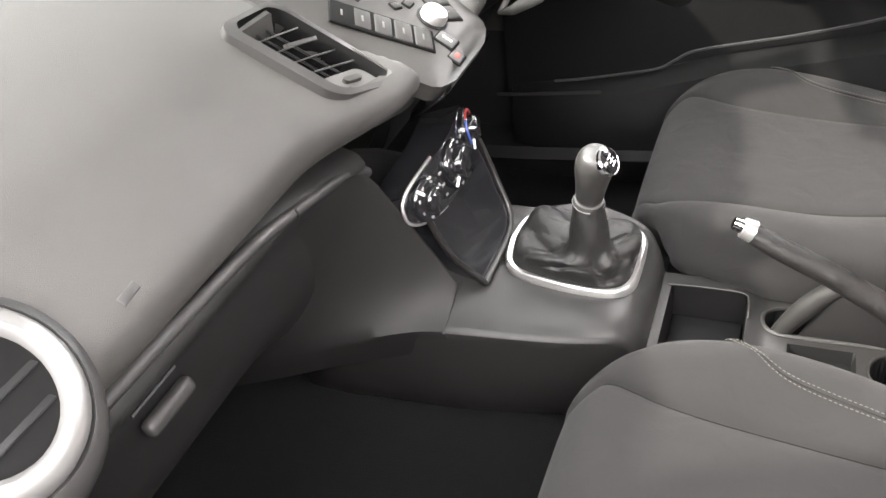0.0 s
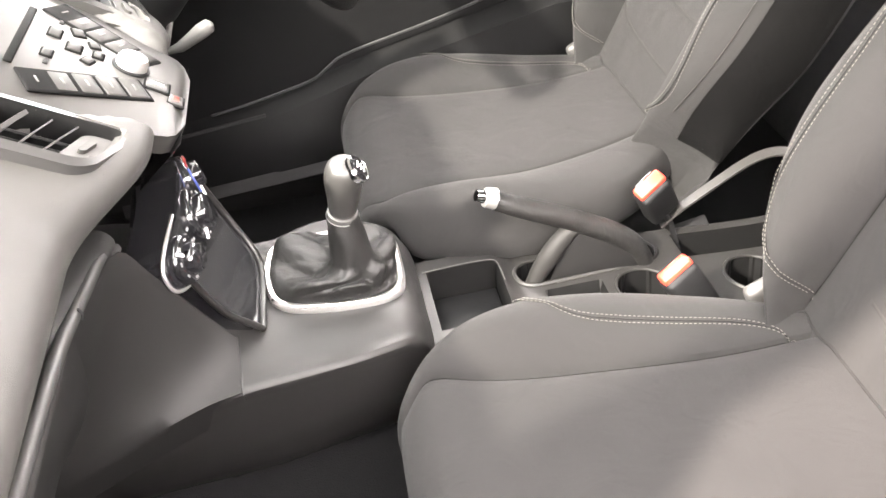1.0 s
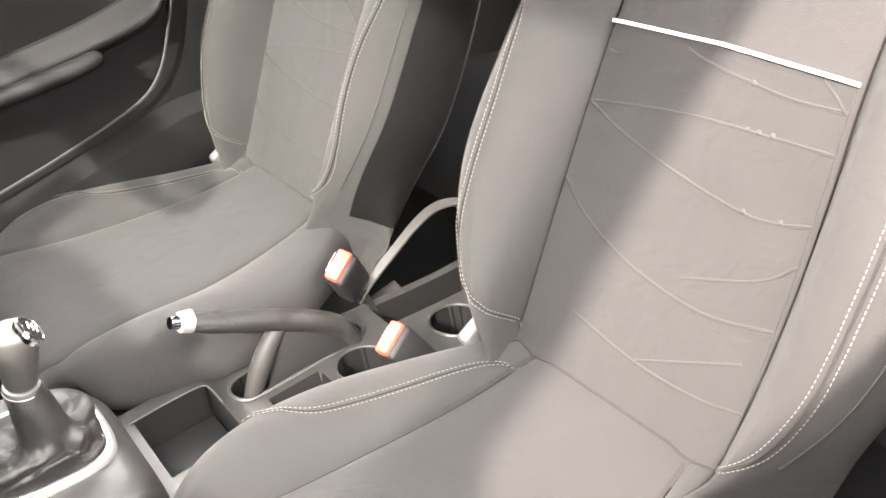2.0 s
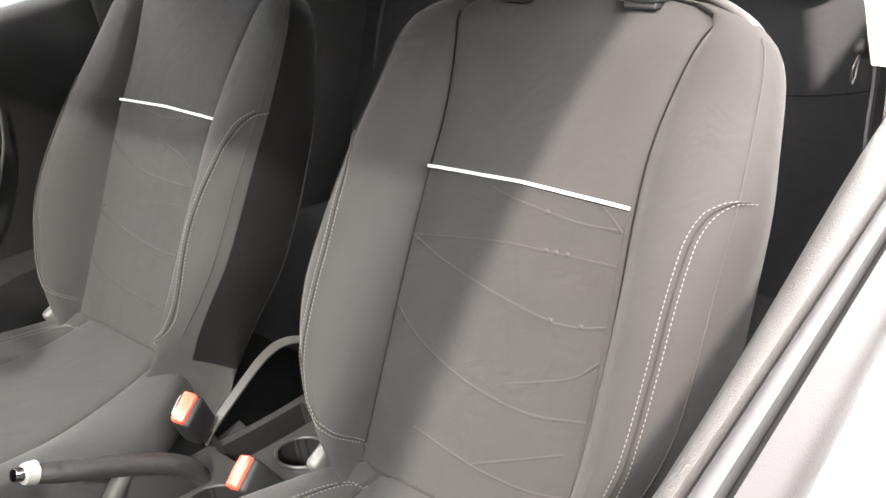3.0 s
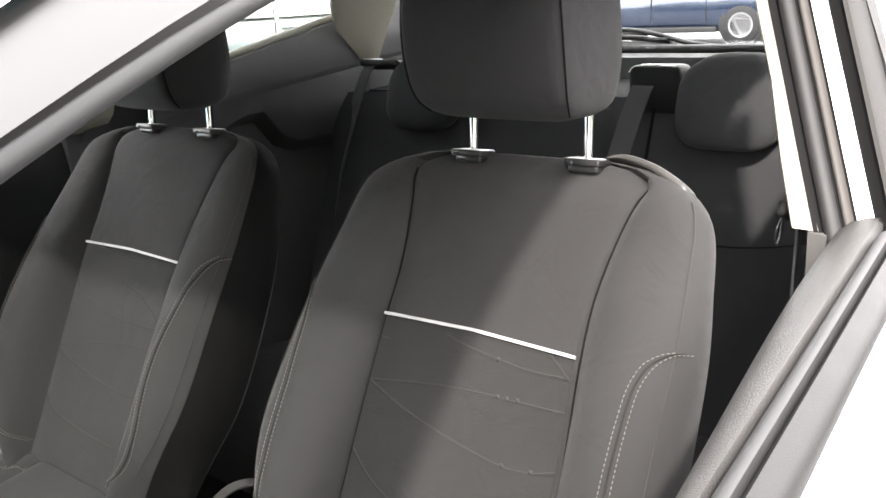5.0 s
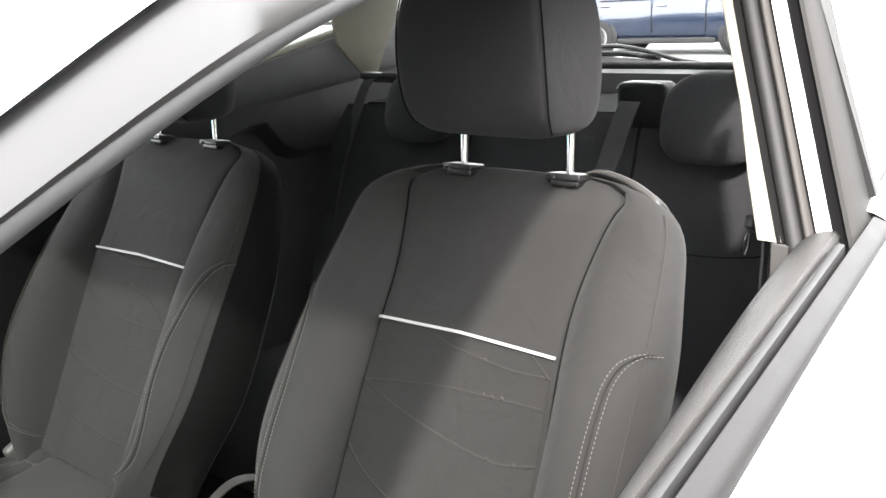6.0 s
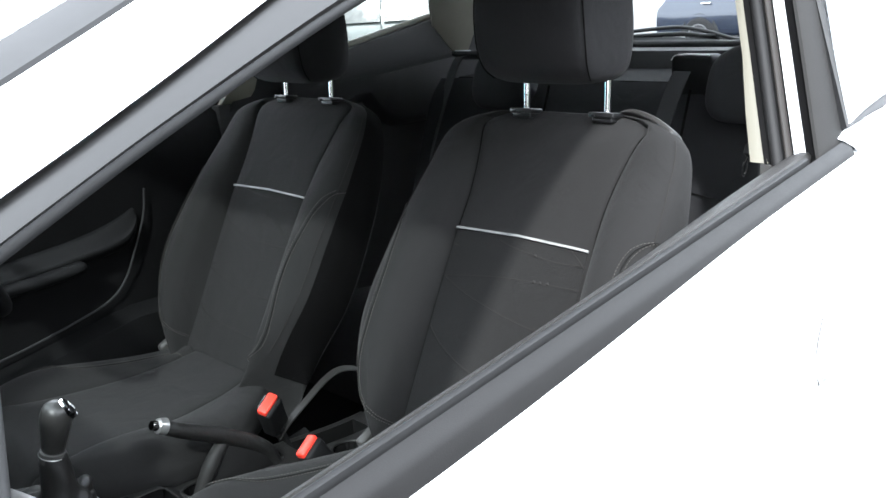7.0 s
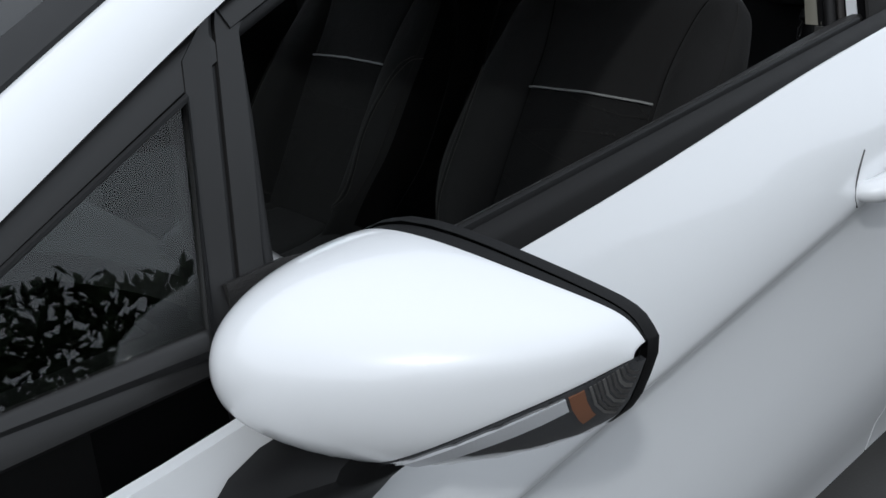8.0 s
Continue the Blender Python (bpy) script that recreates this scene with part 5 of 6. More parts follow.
def dash_dip(p):
    """How far the dash is sunk behind the control panel and the centre vents."""
    v = (p - Vector((-0.632, 0, 0.823))).dot(DEV)
    sunk = 0.0
    if -0.03 < v < 0.27:
        w = table(ST_W, v)
        sunk = 0.035 * ease(w + 0.004, w - 0.022, abs(p.y)) * ease(-0.024, -0.006, v)
    if sunk > 0.02:
        return sunk
    c = (VA + VB + VC + VD) / 4
    loop = [c.lerp(q, 0.84) for q in (VA, VB, VC, VD)]
    here = (-abs(p.y), p.dot(DEV))
    inside = True
    for a, b in zip(loop, loop[1:] + loop[:1]):
        ax, ay, bx, by = a.y, a.dot(DEV), b.y, b.dot(DEV)
        inside = inside and (bx - ax) * (here[1] - ay) - (by - ay) * (here[0] - ax) < 0
    return max(sunk, 0.03 if inside and p.z > 0.82 else 0.0)


grid = []
for k in range(181):
    y = -0.72 + 1.44 * k / 180
    line = catmull([Vector(p) for p in dash_line(y)], 6)
    grid.append([p - DN * dash_dip(p) for p in line])
part("dash_top", sheet(grid, -0.02), SOFT_PLASTIC, dash, "dark grey soft dash moulding")


def lower_line(y):
    return [(-0.745, y, 0.800), (-0.715, y, 0.791), (-0.705, y, 0.782), (-0.704, y, 0.772), (-0.714, y, 0.758), (-0.730, y, 0.735), (-0.750, y, 0.68), (-0.775, y, 0.61), (-0.83, y, 0.545), (-0.96, y, 0.48)]


grid = [catmull([Vector((x + 0.006 * ease(-0.28, -0.15, y), yy, z - 0.028 * ease(-0.30, -0.14, y))) for x, yy, z in lower_line(y)], 3) for y in [-0.70 + 0.56 * k / 20 for k in range(21)]]
glove = part("glovebox", sheet(grid, -0.02), LOWER_PLASTIC, dash, "dark grey glovebox lid")
LIP = [(-0.70, 0.800), (-0.55, 0.797), (-0.45, 0.794), (-0.349, 0.788), (-0.281, 0.777), (-0.235, 0.768), (-0.188, 0.758), (-0.15, 0.744), (-0.127, 0.730)]
part("glovebox_lip", tube(catmull([(-0.704, y, z) for y, z in LIP], 4), 0.0062, 8), HARD_PLASTIC, glove, "rounded glovebox edge")
part("lip_gap", tube([(-0.6985, -0.2825, 0.783), (-0.6972, -0.2815, 0.777), (-0.699, -0.281, 0.771)], 0.0014, 5), RUBBER, glove)
part("glovebox_gap", tube([(p[12].x + 0.002, p[12].y, p[12].z) for p in grid[6:9]], 0.0016, 5), RUBBER, glove)
part("glovebox_latch", rbox((0.014, 0.062, 0.016), pose(-0.722, -0.487, 0.722, 0, -20, 0), 0.006, 3), HARD_PLASTIC, glove, "glovebox latch")
grid = [catmull([Vector((x - 0.04, yy, z)) for x, yy, z in lower_line(y)], 3) for y in [0.14 + 0.56 * k / 16 for k in range(17)]]
part("knee_panel", sheet(grid, -0.02), DARK_PLASTIC, dash, "black driver knee panel")
for sg in (-1, 1):
    part("dash_end", sheet([[(x, sg * 0.705, z) for x in (-1.15, -0.9, -0.72, -0.655)] for z in (0.55, 0.7, 0.86)], 0.01 * sg, (0, 1, 0)), HARD_PLASTIC, dash)
part("footwell_lamp", rbox((0.016, 0.028, 0.010), pose(-0.845, -0.15, 0.47, 0, 30, 0), 0.004), GREY_TRIM, dash)

# round side vents with a bright ring
for sg in (-1, 1):
    m = axes((-0.698, sg * 0.640, 0.878), (0, -1, 0), (-0.70, 0, 0.71))
    m2 = m if m.to_3x3().col[2].x > 0 else m @ pose(0, 0, 0, 180)
    v = part("round_vent", lathe([(0.047, -0.005), (0.047, 0.012), (0.051, 0.016), (0.059, 0.015), (0.065, 0.008), (0.067, -0.006)], m2, 40), VENT_RING, dash, "round vent with a bright silver ring")
    part("vent_well", lathe([(0.0, -0.012), (0.034, -0.012), (0.047, -0.004), (0.047, 0.006)], m2, 32), WELL_BLACK, v)
    part("vent_surround", lathe([(0.065, -0.004), (0.068, 0.006), (0.076, 0.002), (0.083, -0.014), (0.086, -0.035)], m2, 40), HARD_PLASTIC, v)
    for k in (-1, 0, 1):
        part("vane", rbox((0.088 - 0.02 * abs(k), 0.020, 0.003), m2 @ pose(0, 0.022 * k, 0.002, 35, 0, 0), 0.001, 1), DARK_PLASTIC, v)
part("side_label", rbox((0.0016, 0.008, 0.021), axes((-0.7020, -0.4995, 0.8525), (0.75, 0, 0.66), (0, 1, 0)) @ pose(0, 0, 0, 95, 0, 0), 0.0008, 2), HARD_PLASTIC, dash, "small pressed safety label")

# sloping centre vent


def vent_pt(u, v, lift=0.0):
    p = (VA * (1 - u) + VD * u) * (1 - v) + (VB * (1 - u) + VC * u) * v
    n = (VC - VA).cross(VB - VD).normalized()
    n = n if n.x > 0 else -n
    return p + n * (lift + 0.0005)


def rounded_loop(u0, u1, v0, v1, r, lift, n=6):
    out = []
    for cu, cv, a0 in ((u1 - r, v1 - r * 1.6, 0), (u0 + r, v1 - r * 1.6, 90), (u0 + r, v0 + r * 1.6, 180), (u1 - r, v0 + r * 1.6, 270)):
        for k in range(n + 1):
            a = radians(a0 + 90 * k / n)
            out.append(vent_pt(cu + r * math.cos(a), cv + r * 1.6 * math.sin(a), lift))
    return out


def vent_mirror(geo):
    return [(x, -y + 0.0, z) for x, y, z in geo[0]], geo[1]


vent_frame = loft([rounded_loop(-0.03, 1.03, -0.12, 1.10, 0.14, -0.014), rounded_loop(-0.02, 1.02, -0.09, 1.07, 0.14, 0.004), rounded_loop(0.03, 0.975, 0.06, 0.94, 0.12, 0.006)], caps=False)
vent_throat = loft([rounded_loop(0.03, 0.975, 0.06, 0.94, 0.12, 0.0055), rounded_loop(0.07, 0.95, 0.13, 0.87, 0.08, -0.006), rounded_loop(0.08, 0.94, 0.14, 0.86, 0.08, -0.03)], caps=False)
well = loft([rounded_loop(0.07, 0.95, 0.13, 0.87, 0.08, -0.020), rounded_loop(0.2, 0.8, 0.3, 0.7, 0.08, -0.028)])
for mirrored_side in (False, True):
    fix = vent_mirror if mirrored_side else (lambda g: g)
    cv = part("centre_vent", fix(vent_frame), VENT_SILVER, dash, "silver framed centre vent")
    part("vent_well", fix(well), WELL_BLACK, cv)
    part("vent_throat", fix(vent_throat), WELL_BLACK, cv)
    for k in range(1, 5):
        u = 0.08 + 0.66 * k / 4.6
        part("vane", fix(ribbon([vent_pt(u, 0.15, -0.004), vent_pt(u + 0.01, 0.5, -0.003), vent_pt(u + 0.02, 0.85, -0.004)], (1, 0.2, 0.3), 0.0090, 0.0010)), DARK_PLASTIC, cv)
        part("vane_edge", fix(tube([vent_pt(u + 0.02, 0.14, 0.0005), vent_pt(u + 0.03, 0.5, 0.001), vent_pt(u + 0.04, 0.86, 0.0005)], 0.0008, 6)), SILVER, cv)
    for k in range(3):
        part("cross_vane", fix(tube([vent_pt(0.08, 0.3 + 0.2 * k, -0.013), vent_pt(0.72, 0.3 + 0.2 * k, -0.013)], 0.0016, 5)), DARK_PLASTIC, cv)
    part("vane_lever", fix(ribbon([vent_pt(0.38, 0.30, 0.003), vent_pt(0.40, 0.55, 0.004), vent_pt(0.41, 0.80, 0.003)], (1, 0.2, 0.3), 0.0055, 0.004)), SILVER, cv, "silver vane lever")
    part("vent_end", fix(loft([rounded_loop(0.74, 0.945, 0.15, 0.85, 0.07, -0.02), rounded_loop(0.745, 0.94, 0.16, 0.84, 0.07, -0.003)])), GREY_TRIM, cv)
    part("vent_wheel", fix(loft([rounded_loop(0.81, 0.87, 0.34, 0.66, 0.03, -0.008), rounded_loop(0.815, 0.865, 0.36, 0.64, 0.025, 0.001)])), SILVER, cv)

# centre stack: a wide silver panel leaning forward, with keys
ST_M = axes((-0.632, 0.0, 0.823), (0, 1, 0), (-0.833, 0, 0.554))


def stack(u, v, lift=0.0):
    return ST_M @ Vector((u, v, lift))


def bow_at(u, v):
    """Crown of the panel over its plane."""
    return -0.004 + (0.010 - 0.010 * ease(0.0, -0.020, v)) * (1 - 0.9 * min(1, abs(u) / table(ST_W, v)) ** 3)


outline = [[stack(table(ST_W, v) * f, v, bow_at(table(ST_W, v) * f, v)) for f in [k / 10 - 1 for k in range(21)]] for v in (-0.020, -0.017, -0.012, -0.004, 0.01, 0.04, 0.08, 0.12, 0.16, 0.20, 0.26)]
panel = part("centre_panel", sheet(outline, 0.02, ST_M.to_3x3() @ Vector((0, 0, 1))), SILVER, dash, "silver grey centre control panel")
part("panel_under", loft([[stack(w * f, v, d) for f in (-1, -0.5, 0, 0.5, 1)] + [stack(w * f, v + 0.02, -0.07) for f in (1, 0, -1)] for v, w, d in ((-0.014, 0.05, -0.035), (-0.020, 0.075, -0.016), (-0.018, 0.088, -0.006))]), GLOSS_BLACK, dash)


def key(name, u, v, su, sv, mat, label="", parent=None, h=0.005, rot=0.0):
    m = ST_M @ Matrix.Translation((u, v, bow_at(u, v))) @ pose(0, 0, 0, 0, 0, rot)
    return part(name, rbox((su, sv, h), m, min(su, sv, h * 2) * 0.25, 2), mat, parent or panel, label)


for sg in (-1, 1):
    cu, cv_, ang = 0.003 + sg * 0.059, 0.076, sg * 29
    du, dv = sg * 0.485, 0.875
    surround = key("key_surround", cu, cv_, 0.0385, 0.1222, SEAL_BLACK, "dark key row surround", h=0.004, rot=-ang)
    for k in range(5):
        d = (k - 2) * 0.0235
        kk = key("preset_key", cu + du * d, cv_ + dv * d, 0.0345, 0.0218, KEY_GREY, "pale preset key", parent=surround, h=0.0055, rot=-ang)
        mu, mv = cu + du * d, cv_ + dv * d
        part("key_mark", rbox((0.010, 0.0022, 0.0006), ST_M @ Matrix.Translation((mu, mv, bow_at(mu, mv) + 0.0029)) @ pose(0, 0, 0, 0, 0, -ang), 0.0002, 1), GREY_TRIM, surround)
for u, v, a, b, r in ((0.029, 0.118, 0.020, 0.012, 0), (-0.020, 0.118, 0.016, 0.010, 0), (0.047, 0.098, 0.016, 0.012, 20), (0.010, 0.097, 0.018, 0.014, 0), (-0.008, 0.082, 0.012, 0.010, -20), (0.030, 0.080, 0.012, 0.010, 20), (0.011, 0.074, 0.014, 0.010, 0)):
    rk = key("round_key", u, v, a, b, KEY_GREY, "pale rounded key", h=0.0050, rot=r)
    key("key_gap", u, v, a + 0.0024, b + 0.0024, SEAL_BLACK, parent=rk, h=0.0032, rot=r)
dial_m = ST_M @ Matrix.Translation((0.012, 0.042, bow_at(0.012, 0.042) - 0.002))
dial = part("volume_dial", lathe([(0.016, 0), (0.0155, 0.011), (0.013, 0.015), (0.0, 0.0155)], dial_m, 28), SATIN, panel, "silver volume dial")
part("dial_ring", lathe([(0.0190, 0.0), (0.0190, 0.0032), (0.0163, 0.0042)], dial_m, 28), DARK_PLASTIC, dial)
key("disc_slot", 0.003, 0.145, 0.132, 0.008, WELL_BLACK, "black disc slot", h=0.003)
for u in (-0.037, 0.060):
    key("slot_mark", u, 0.116, 0.012, 0.005, DARK_PLASTIC, h=0.002)
lock = key("lock_key", -0.010, 0.014, 0.022, 0.024, HARD_PLASTIC, "dark lock key", h=0.006)
key("key_gap", -0.010, 0.014, 0.0250, 0.0270, SEAL_BLACK, parent=lock, h=0.0036)
hz_key = key("hazard_key", -0.024, -0.006, 0.020, 0.016, HARD_PLASTIC, "hazard key with a red mark", h=0.006)
key("key_gap", -0.024, -0.006, 0.0230, 0.0190, SEAL_BLACK, parent=hz_key, h=0.0036)
part("key_mark", rbox((0.003, 0.012, 0.0006), ST_M @ Matrix.Translation((-0.010, 0.014, bow_at(-0.010, 0.014) + 0.0032)), 0.0002, 1), WHITE_MARK, lock)
part("red_mark", rbox((0.009, 0.006, 0.0008), ST_M @ Matrix.Translation((-0.024, -0.006, bow_at(-0.024, -0.006) + 0.0032)), 0.0003, 1), DULL_RED, hz_key, "red patch")

# heater controls below: a bowed gloss panel with three dials
def hp(u, v, lift=0.0):
    n = Vector((1.0, 4.0 * u, 0.2)).normalized()
    return Vector((-0.650 - 2.0 * u * u - 0.2 * v, -0.020 + u, 0.684 + 0.11 * u + 0.97 * v)) + n * lift


def hp_axes(u, v, lift=0.0):
    return axes(hp(u, v, lift), (-4.0 * u, 1.0, 0.11), (-0.2, 0.0, 0.97))


def hp_loop(g, lift, a0=0.0, a1=360.0, n=44):
    out = []
    for k in range(n):
        a = radians(a0 + (a1 - a0) * k / n)
        out.append(hp(0.101 * math.copysign(abs(math.cos(a)) ** 0.75, math.cos(a)) * g, 0.034 * math.copysign(abs(math.sin(a)) ** 0.75, math.sin(a)) * (1.0 - 0.4 * (1 - g)) * g, lift))
    return out


hv = part("heater_panel", loft([hp_loop(1.0, -0.045), hp_loop(1.0, 0.0), hp_loop(0.975, 0.005), hp_loop(0.92, 0.006), hp_loop(0.6, 0.006), hp_loop(0.2, 0.006)]), GLOSS_BLACK, dash, "gloss black heater control panel")
part("panel_edge", tube(hp_loop(1.01, 0.001, 105, 262, 24), 0.0022, 8), SATIN, hv, "bright edge strip")
for u, r, point in ((-0.069, 0.027, 128), (0.0, 0.031, 205), (0.068, 0.027, 212)):
    dm = hp_axes(u, 0.0, 0.005)
    kb = part("heater_dial", lathe([(r, 0.0), (r, 0.005), (r - 0.003, 0.008), (r - 0.010, 0.009), (r - 0.011, 0.017), (r - 0.014, 0.020), (0.0, 0.0205)], dm, 32), GLOSS_BLACK, hv, "black heater dial")
    c, s_ = math.cos(radians(point)), math.sin(radians(point))
    part("dial_pointer", rbox((0.017, 0.0034, 0.0030), dm @ pose((r - 0.006) * c, (r - 0.006) * s_, 0.0105, 0, 0, point), 0.0010, 2), WHITE_MARK, kb, "white pointer")
    if u > 0.05:
        for a0, a1, mk, lab in ((20, 118, ARC_RED, "red warm arc"), (125, 205, BLUE, "blue cold arc")):
            part("dial_arc", tube([dm @ Vector(((r - 0.0035) * math.cos(radians(a0 + (a1 - a0) * k / 12)), (r - 0.0035) * math.sin(radians(a0 + (a1 - a0) * k / 12)), 0.0080)) for k in range(13)], 0.0016, 6), mk, kb, lab)
    else:
        for k in range(8):
            a = 20 + 45 * k
            part("dial_mark", rbox((0.0045, 0.0028, 0.0008), dm @ pose((r - 0.0065) * math.cos(radians(a)), (r - 0.0065) * math.sin(radians(a)), 0.0089, 0, 0, a + 90), 0.0003, 1), DIM_MARK, kb)
for u in (-0.036, 0.037):
    for v in (-0.018, -0.004, 0.011):
        m = hp_axes(u, v, 0.0065)
        part("switch_mark", rbox((0.006, 0.003, 0.001), m, 0.0003, 1), DIM_MARK, hv)


# ---- centre console ----
console = thing("centre_console", (-0.45, 0.02, 0.25), "dark grey plastic centre console with silver gear surround", "console")
SECT = [(-0.90, 0.19, 0.17, 0.62, 0.50), (-0.80, 0.175, 0.13, 0.635, 0.512), (-0.72, 0.172, 0.118, 0.625, 0.520), (-0.675, 0.172, 0.112, 0.595, 0.525), (-0.64, 0.170, 0.108, 0.560, 0.530), (-0.615, 0.168, 0.112, 0.545, 0.532), (-0.57, 0.160, 0.116, 0.536, 0.528), (-0.50, 0.146, 0.110, 0.530, 0.521), (-0.45, 0.128, 0.100, 0.526, 0.514), (-0.425, 0.112, 0.090, 0.518, 0.502), (-0.41, 0.100, 0.082, 0.500, 0.47), (-0.405, 0.10, 0.08, 0.46, 0.43)]


def console_ring(x, wb, wt, zt, zb):
    cy = 0.015
    half = [(0, zt), (wt * 0.8, zt), (wt, zt - 0.004), (wt + (wb - wt) * 0.45, zt - (zt - zb) * 0.40 - 0.004), (wb - 0.006, zb + 0.006), (wb, zb), (wb - 0.002, zb - 0.010), (wb - 0.014, zb - 0.05), (wb - 0.03, 0.30)]
    slim = 0.66 + 0.34 * ease(-0.60, -0.52, x)
    return [(x, cy + t * slim, z) for t, z in half[::-1]] + [(x, cy - t, z) for t, z in half[1:]]


fine_sect = [tuple(p) for p in zip(*[[table(list(zip([s[0] for s in SECT], [s[k] for s in SECT])), x) for x in sorted([s[0] for s in SECT] + [-0.69, -0.66, -0.59, -0.53, -0.475, -0.437])] for k in range(5)])]
cons = part("console_front", loft([console_ring(*s) for s in fine_sect]), CONSOLE_PLASTIC, console, "grey plastic front console", subdiv=1)
part("console_joint", tube([Vector(p) + Vector((0, -0.0005, 0.0005)) for p in console_ring(*[table(list(zip([s[0] for s in SECT], [s[k] for s in SECT])), -0.628) for k in range(5)])[9:15]], 0.0012, 5), RUBBER, cons)
# open pocket ahead of the lever
PK = [Vector(p) for p in ((-0.613, -0.070, 0.541), (-0.611, 0.036, 0.556), (-0.634, 0.062, 0.605), (-0.660, 0.068, 0.672), (-0.668, -0.098, 0.655), (-0.645, -0.090, 0.592))]
pk_c = sum(PK, Vector()) / 6
pk_n = Vector((0.86, 0, 0.5))
pocket = part("pocket", loft([[p + pk_n * 0.012 for p in PK], [p + (pk_c - p) * 0.06 + pk_n * 0.012 for p in PK], [p + (pk_c - p) * 0.10 - pk_n * 0.03 for p in PK], [p + (pk_c - p) * 0.3 - pk_n * 0.035 for p in PK]]), GLOSS_BLACK, console, "black open pocket")
part("pocket_rim", tube(catmull([PK[0] + pk_n * 0.014, PK[1] + pk_n * 0.014, PK[2] + pk_n * 0.014, PK[3] + pk_n * 0.014], 5), 0.0040, 8), FRAME_PLASTIC, pocket)
part("pocket_rim", tube(catmull([PK[0] + pk_n * 0.014, PK[5] + pk_n * 0.014, PK[4] + pk_n * 0.014], 5), 0.0040, 8), FRAME_PLASTIC, pocket)

part("pocket_divider", ribbon([(-0.622, 0.0, 0.566), (-0.636, -0.004, 0.598), (-0.646, -0.006, 0.628)], (0.5, 0.0, 0.3), 0.010, 0.003), CONSOLE_PLASTIC, pocket)
# cheek sweeping from under the dash down to the console
cheek = []
for (x0, y0, z0), (x1, y1, z1) in zip(catmull([(-0.730, -0.285, 0.742), (-0.706, -0.225, 0.755), (-0.690, -0.168, 0.752), (-0.680, -0.128, 0.690), (-0.652, -0.104, 0.612), (-0.626, -0.101, 0.566)], 4),
                                      catmull([(-0.90, -0.245, 0.500), (-0.83, -0.222, 0.512), (-0.77, -0.200, 0.522), (-0.715, -0.178, 0.528), (-0.665, -0.160, 0.532), (-0.628, -0.1525, 0.5335)], 4)):
    row = []
    for k in range(13):
        f = k / 12
        bow = 0.22 * math.sin(math.pi * f) * f
        row.append(Vector((x0 + (x1 - x0) * f - 0.10 * bow * abs(z0 - z1), y0 + (y1 - y0) * (f * 0.45 + 0.55 * f * f * f) + 0.12 * bow * abs(z0 - z1), z0 + (z1 - z0) * f)))
    cheek.append(row + [row[-1] + Vector((-0.002, 0.004, -0.012)), row[-1] + Vector((-0.006, 0.016, -0.05))])
part("console_cheek", sheet(cheek, 0.004, (0, -1, 0.3)), LOWER_PLASTIC, cons, "grey side panel sweeping up under the dash")

# rear console: tray, brake slot and cup wells sunk into one moulding
SLOT_A, SLOT_B, SLOT_R = Vector((-0.252, 0.046)), Vector((-0.104, 0.054)), 0.025


def slot_gap(x, y):
    d = SLOT_B - SLOT_A
    f = max(0.0, min(1.0, (Vector((x, y)) - SLOT_A).dot(d) / d.length_squared))
    return (Vector((x, y)) - SLOT_A - d * f).length


def rear_top(x):
    return 0.468 - 0.018 * ease(-0.31, -0.27, x) - 0.022 * ease(-0.20, 0.12, x)


def well_depth(x, y):
    d = 0.0
    if -0.393 < x < -0.300 and -0.045 < y < 0.072:
        d = max(d, 0.05)
    if slot_gap(x, y) < SLOT_R:
        d = max(d, 0.05)
    for cx, cy, r in ((-0.120, -0.022, 0.037), (0.030, -0.022, 0.036)):
        if (x - cx) ** 2 + (y - cy) ** 2 < r * r:
            d = max(d, 0.055)
    if -0.245 < x < -0.170 and -0.050 < y < 0.006:
        d = max(d, 0.018)
    if -0.045 < x < 0.115 and 0.030 < y < 0.082:
        d = max(d, 0.045)
    return d


grid = []
for i in range(190):
    x = -0.41 + 0.56 * i / 189
    zt = rear_top(x)
    row = [Vector((x, -0.088, zt - 0.16)), Vector((x, -0.087, zt - 0.02)), Vector((x, -0.083, zt - 0.004))]
    for j in range(48):
        y = -0.078 + 0.175 * j / 47
        row.append(Vector((x, y, zt - well_depth(x, y))))
    row += [Vector((x, 0.102, zt - 0.004)), Vector((x, 0.106, zt - 0.02)), Vector((x, 0.107, zt - 0.16))]
    grid.append(row)
moulding = sheet(grid, 0.003, (0, 0, 1))


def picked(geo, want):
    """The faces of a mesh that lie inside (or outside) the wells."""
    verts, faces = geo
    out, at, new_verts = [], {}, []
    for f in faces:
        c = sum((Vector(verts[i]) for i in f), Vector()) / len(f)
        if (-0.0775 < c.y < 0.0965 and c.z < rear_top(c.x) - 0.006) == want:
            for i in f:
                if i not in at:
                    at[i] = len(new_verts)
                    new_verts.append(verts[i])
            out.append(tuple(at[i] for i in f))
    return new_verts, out


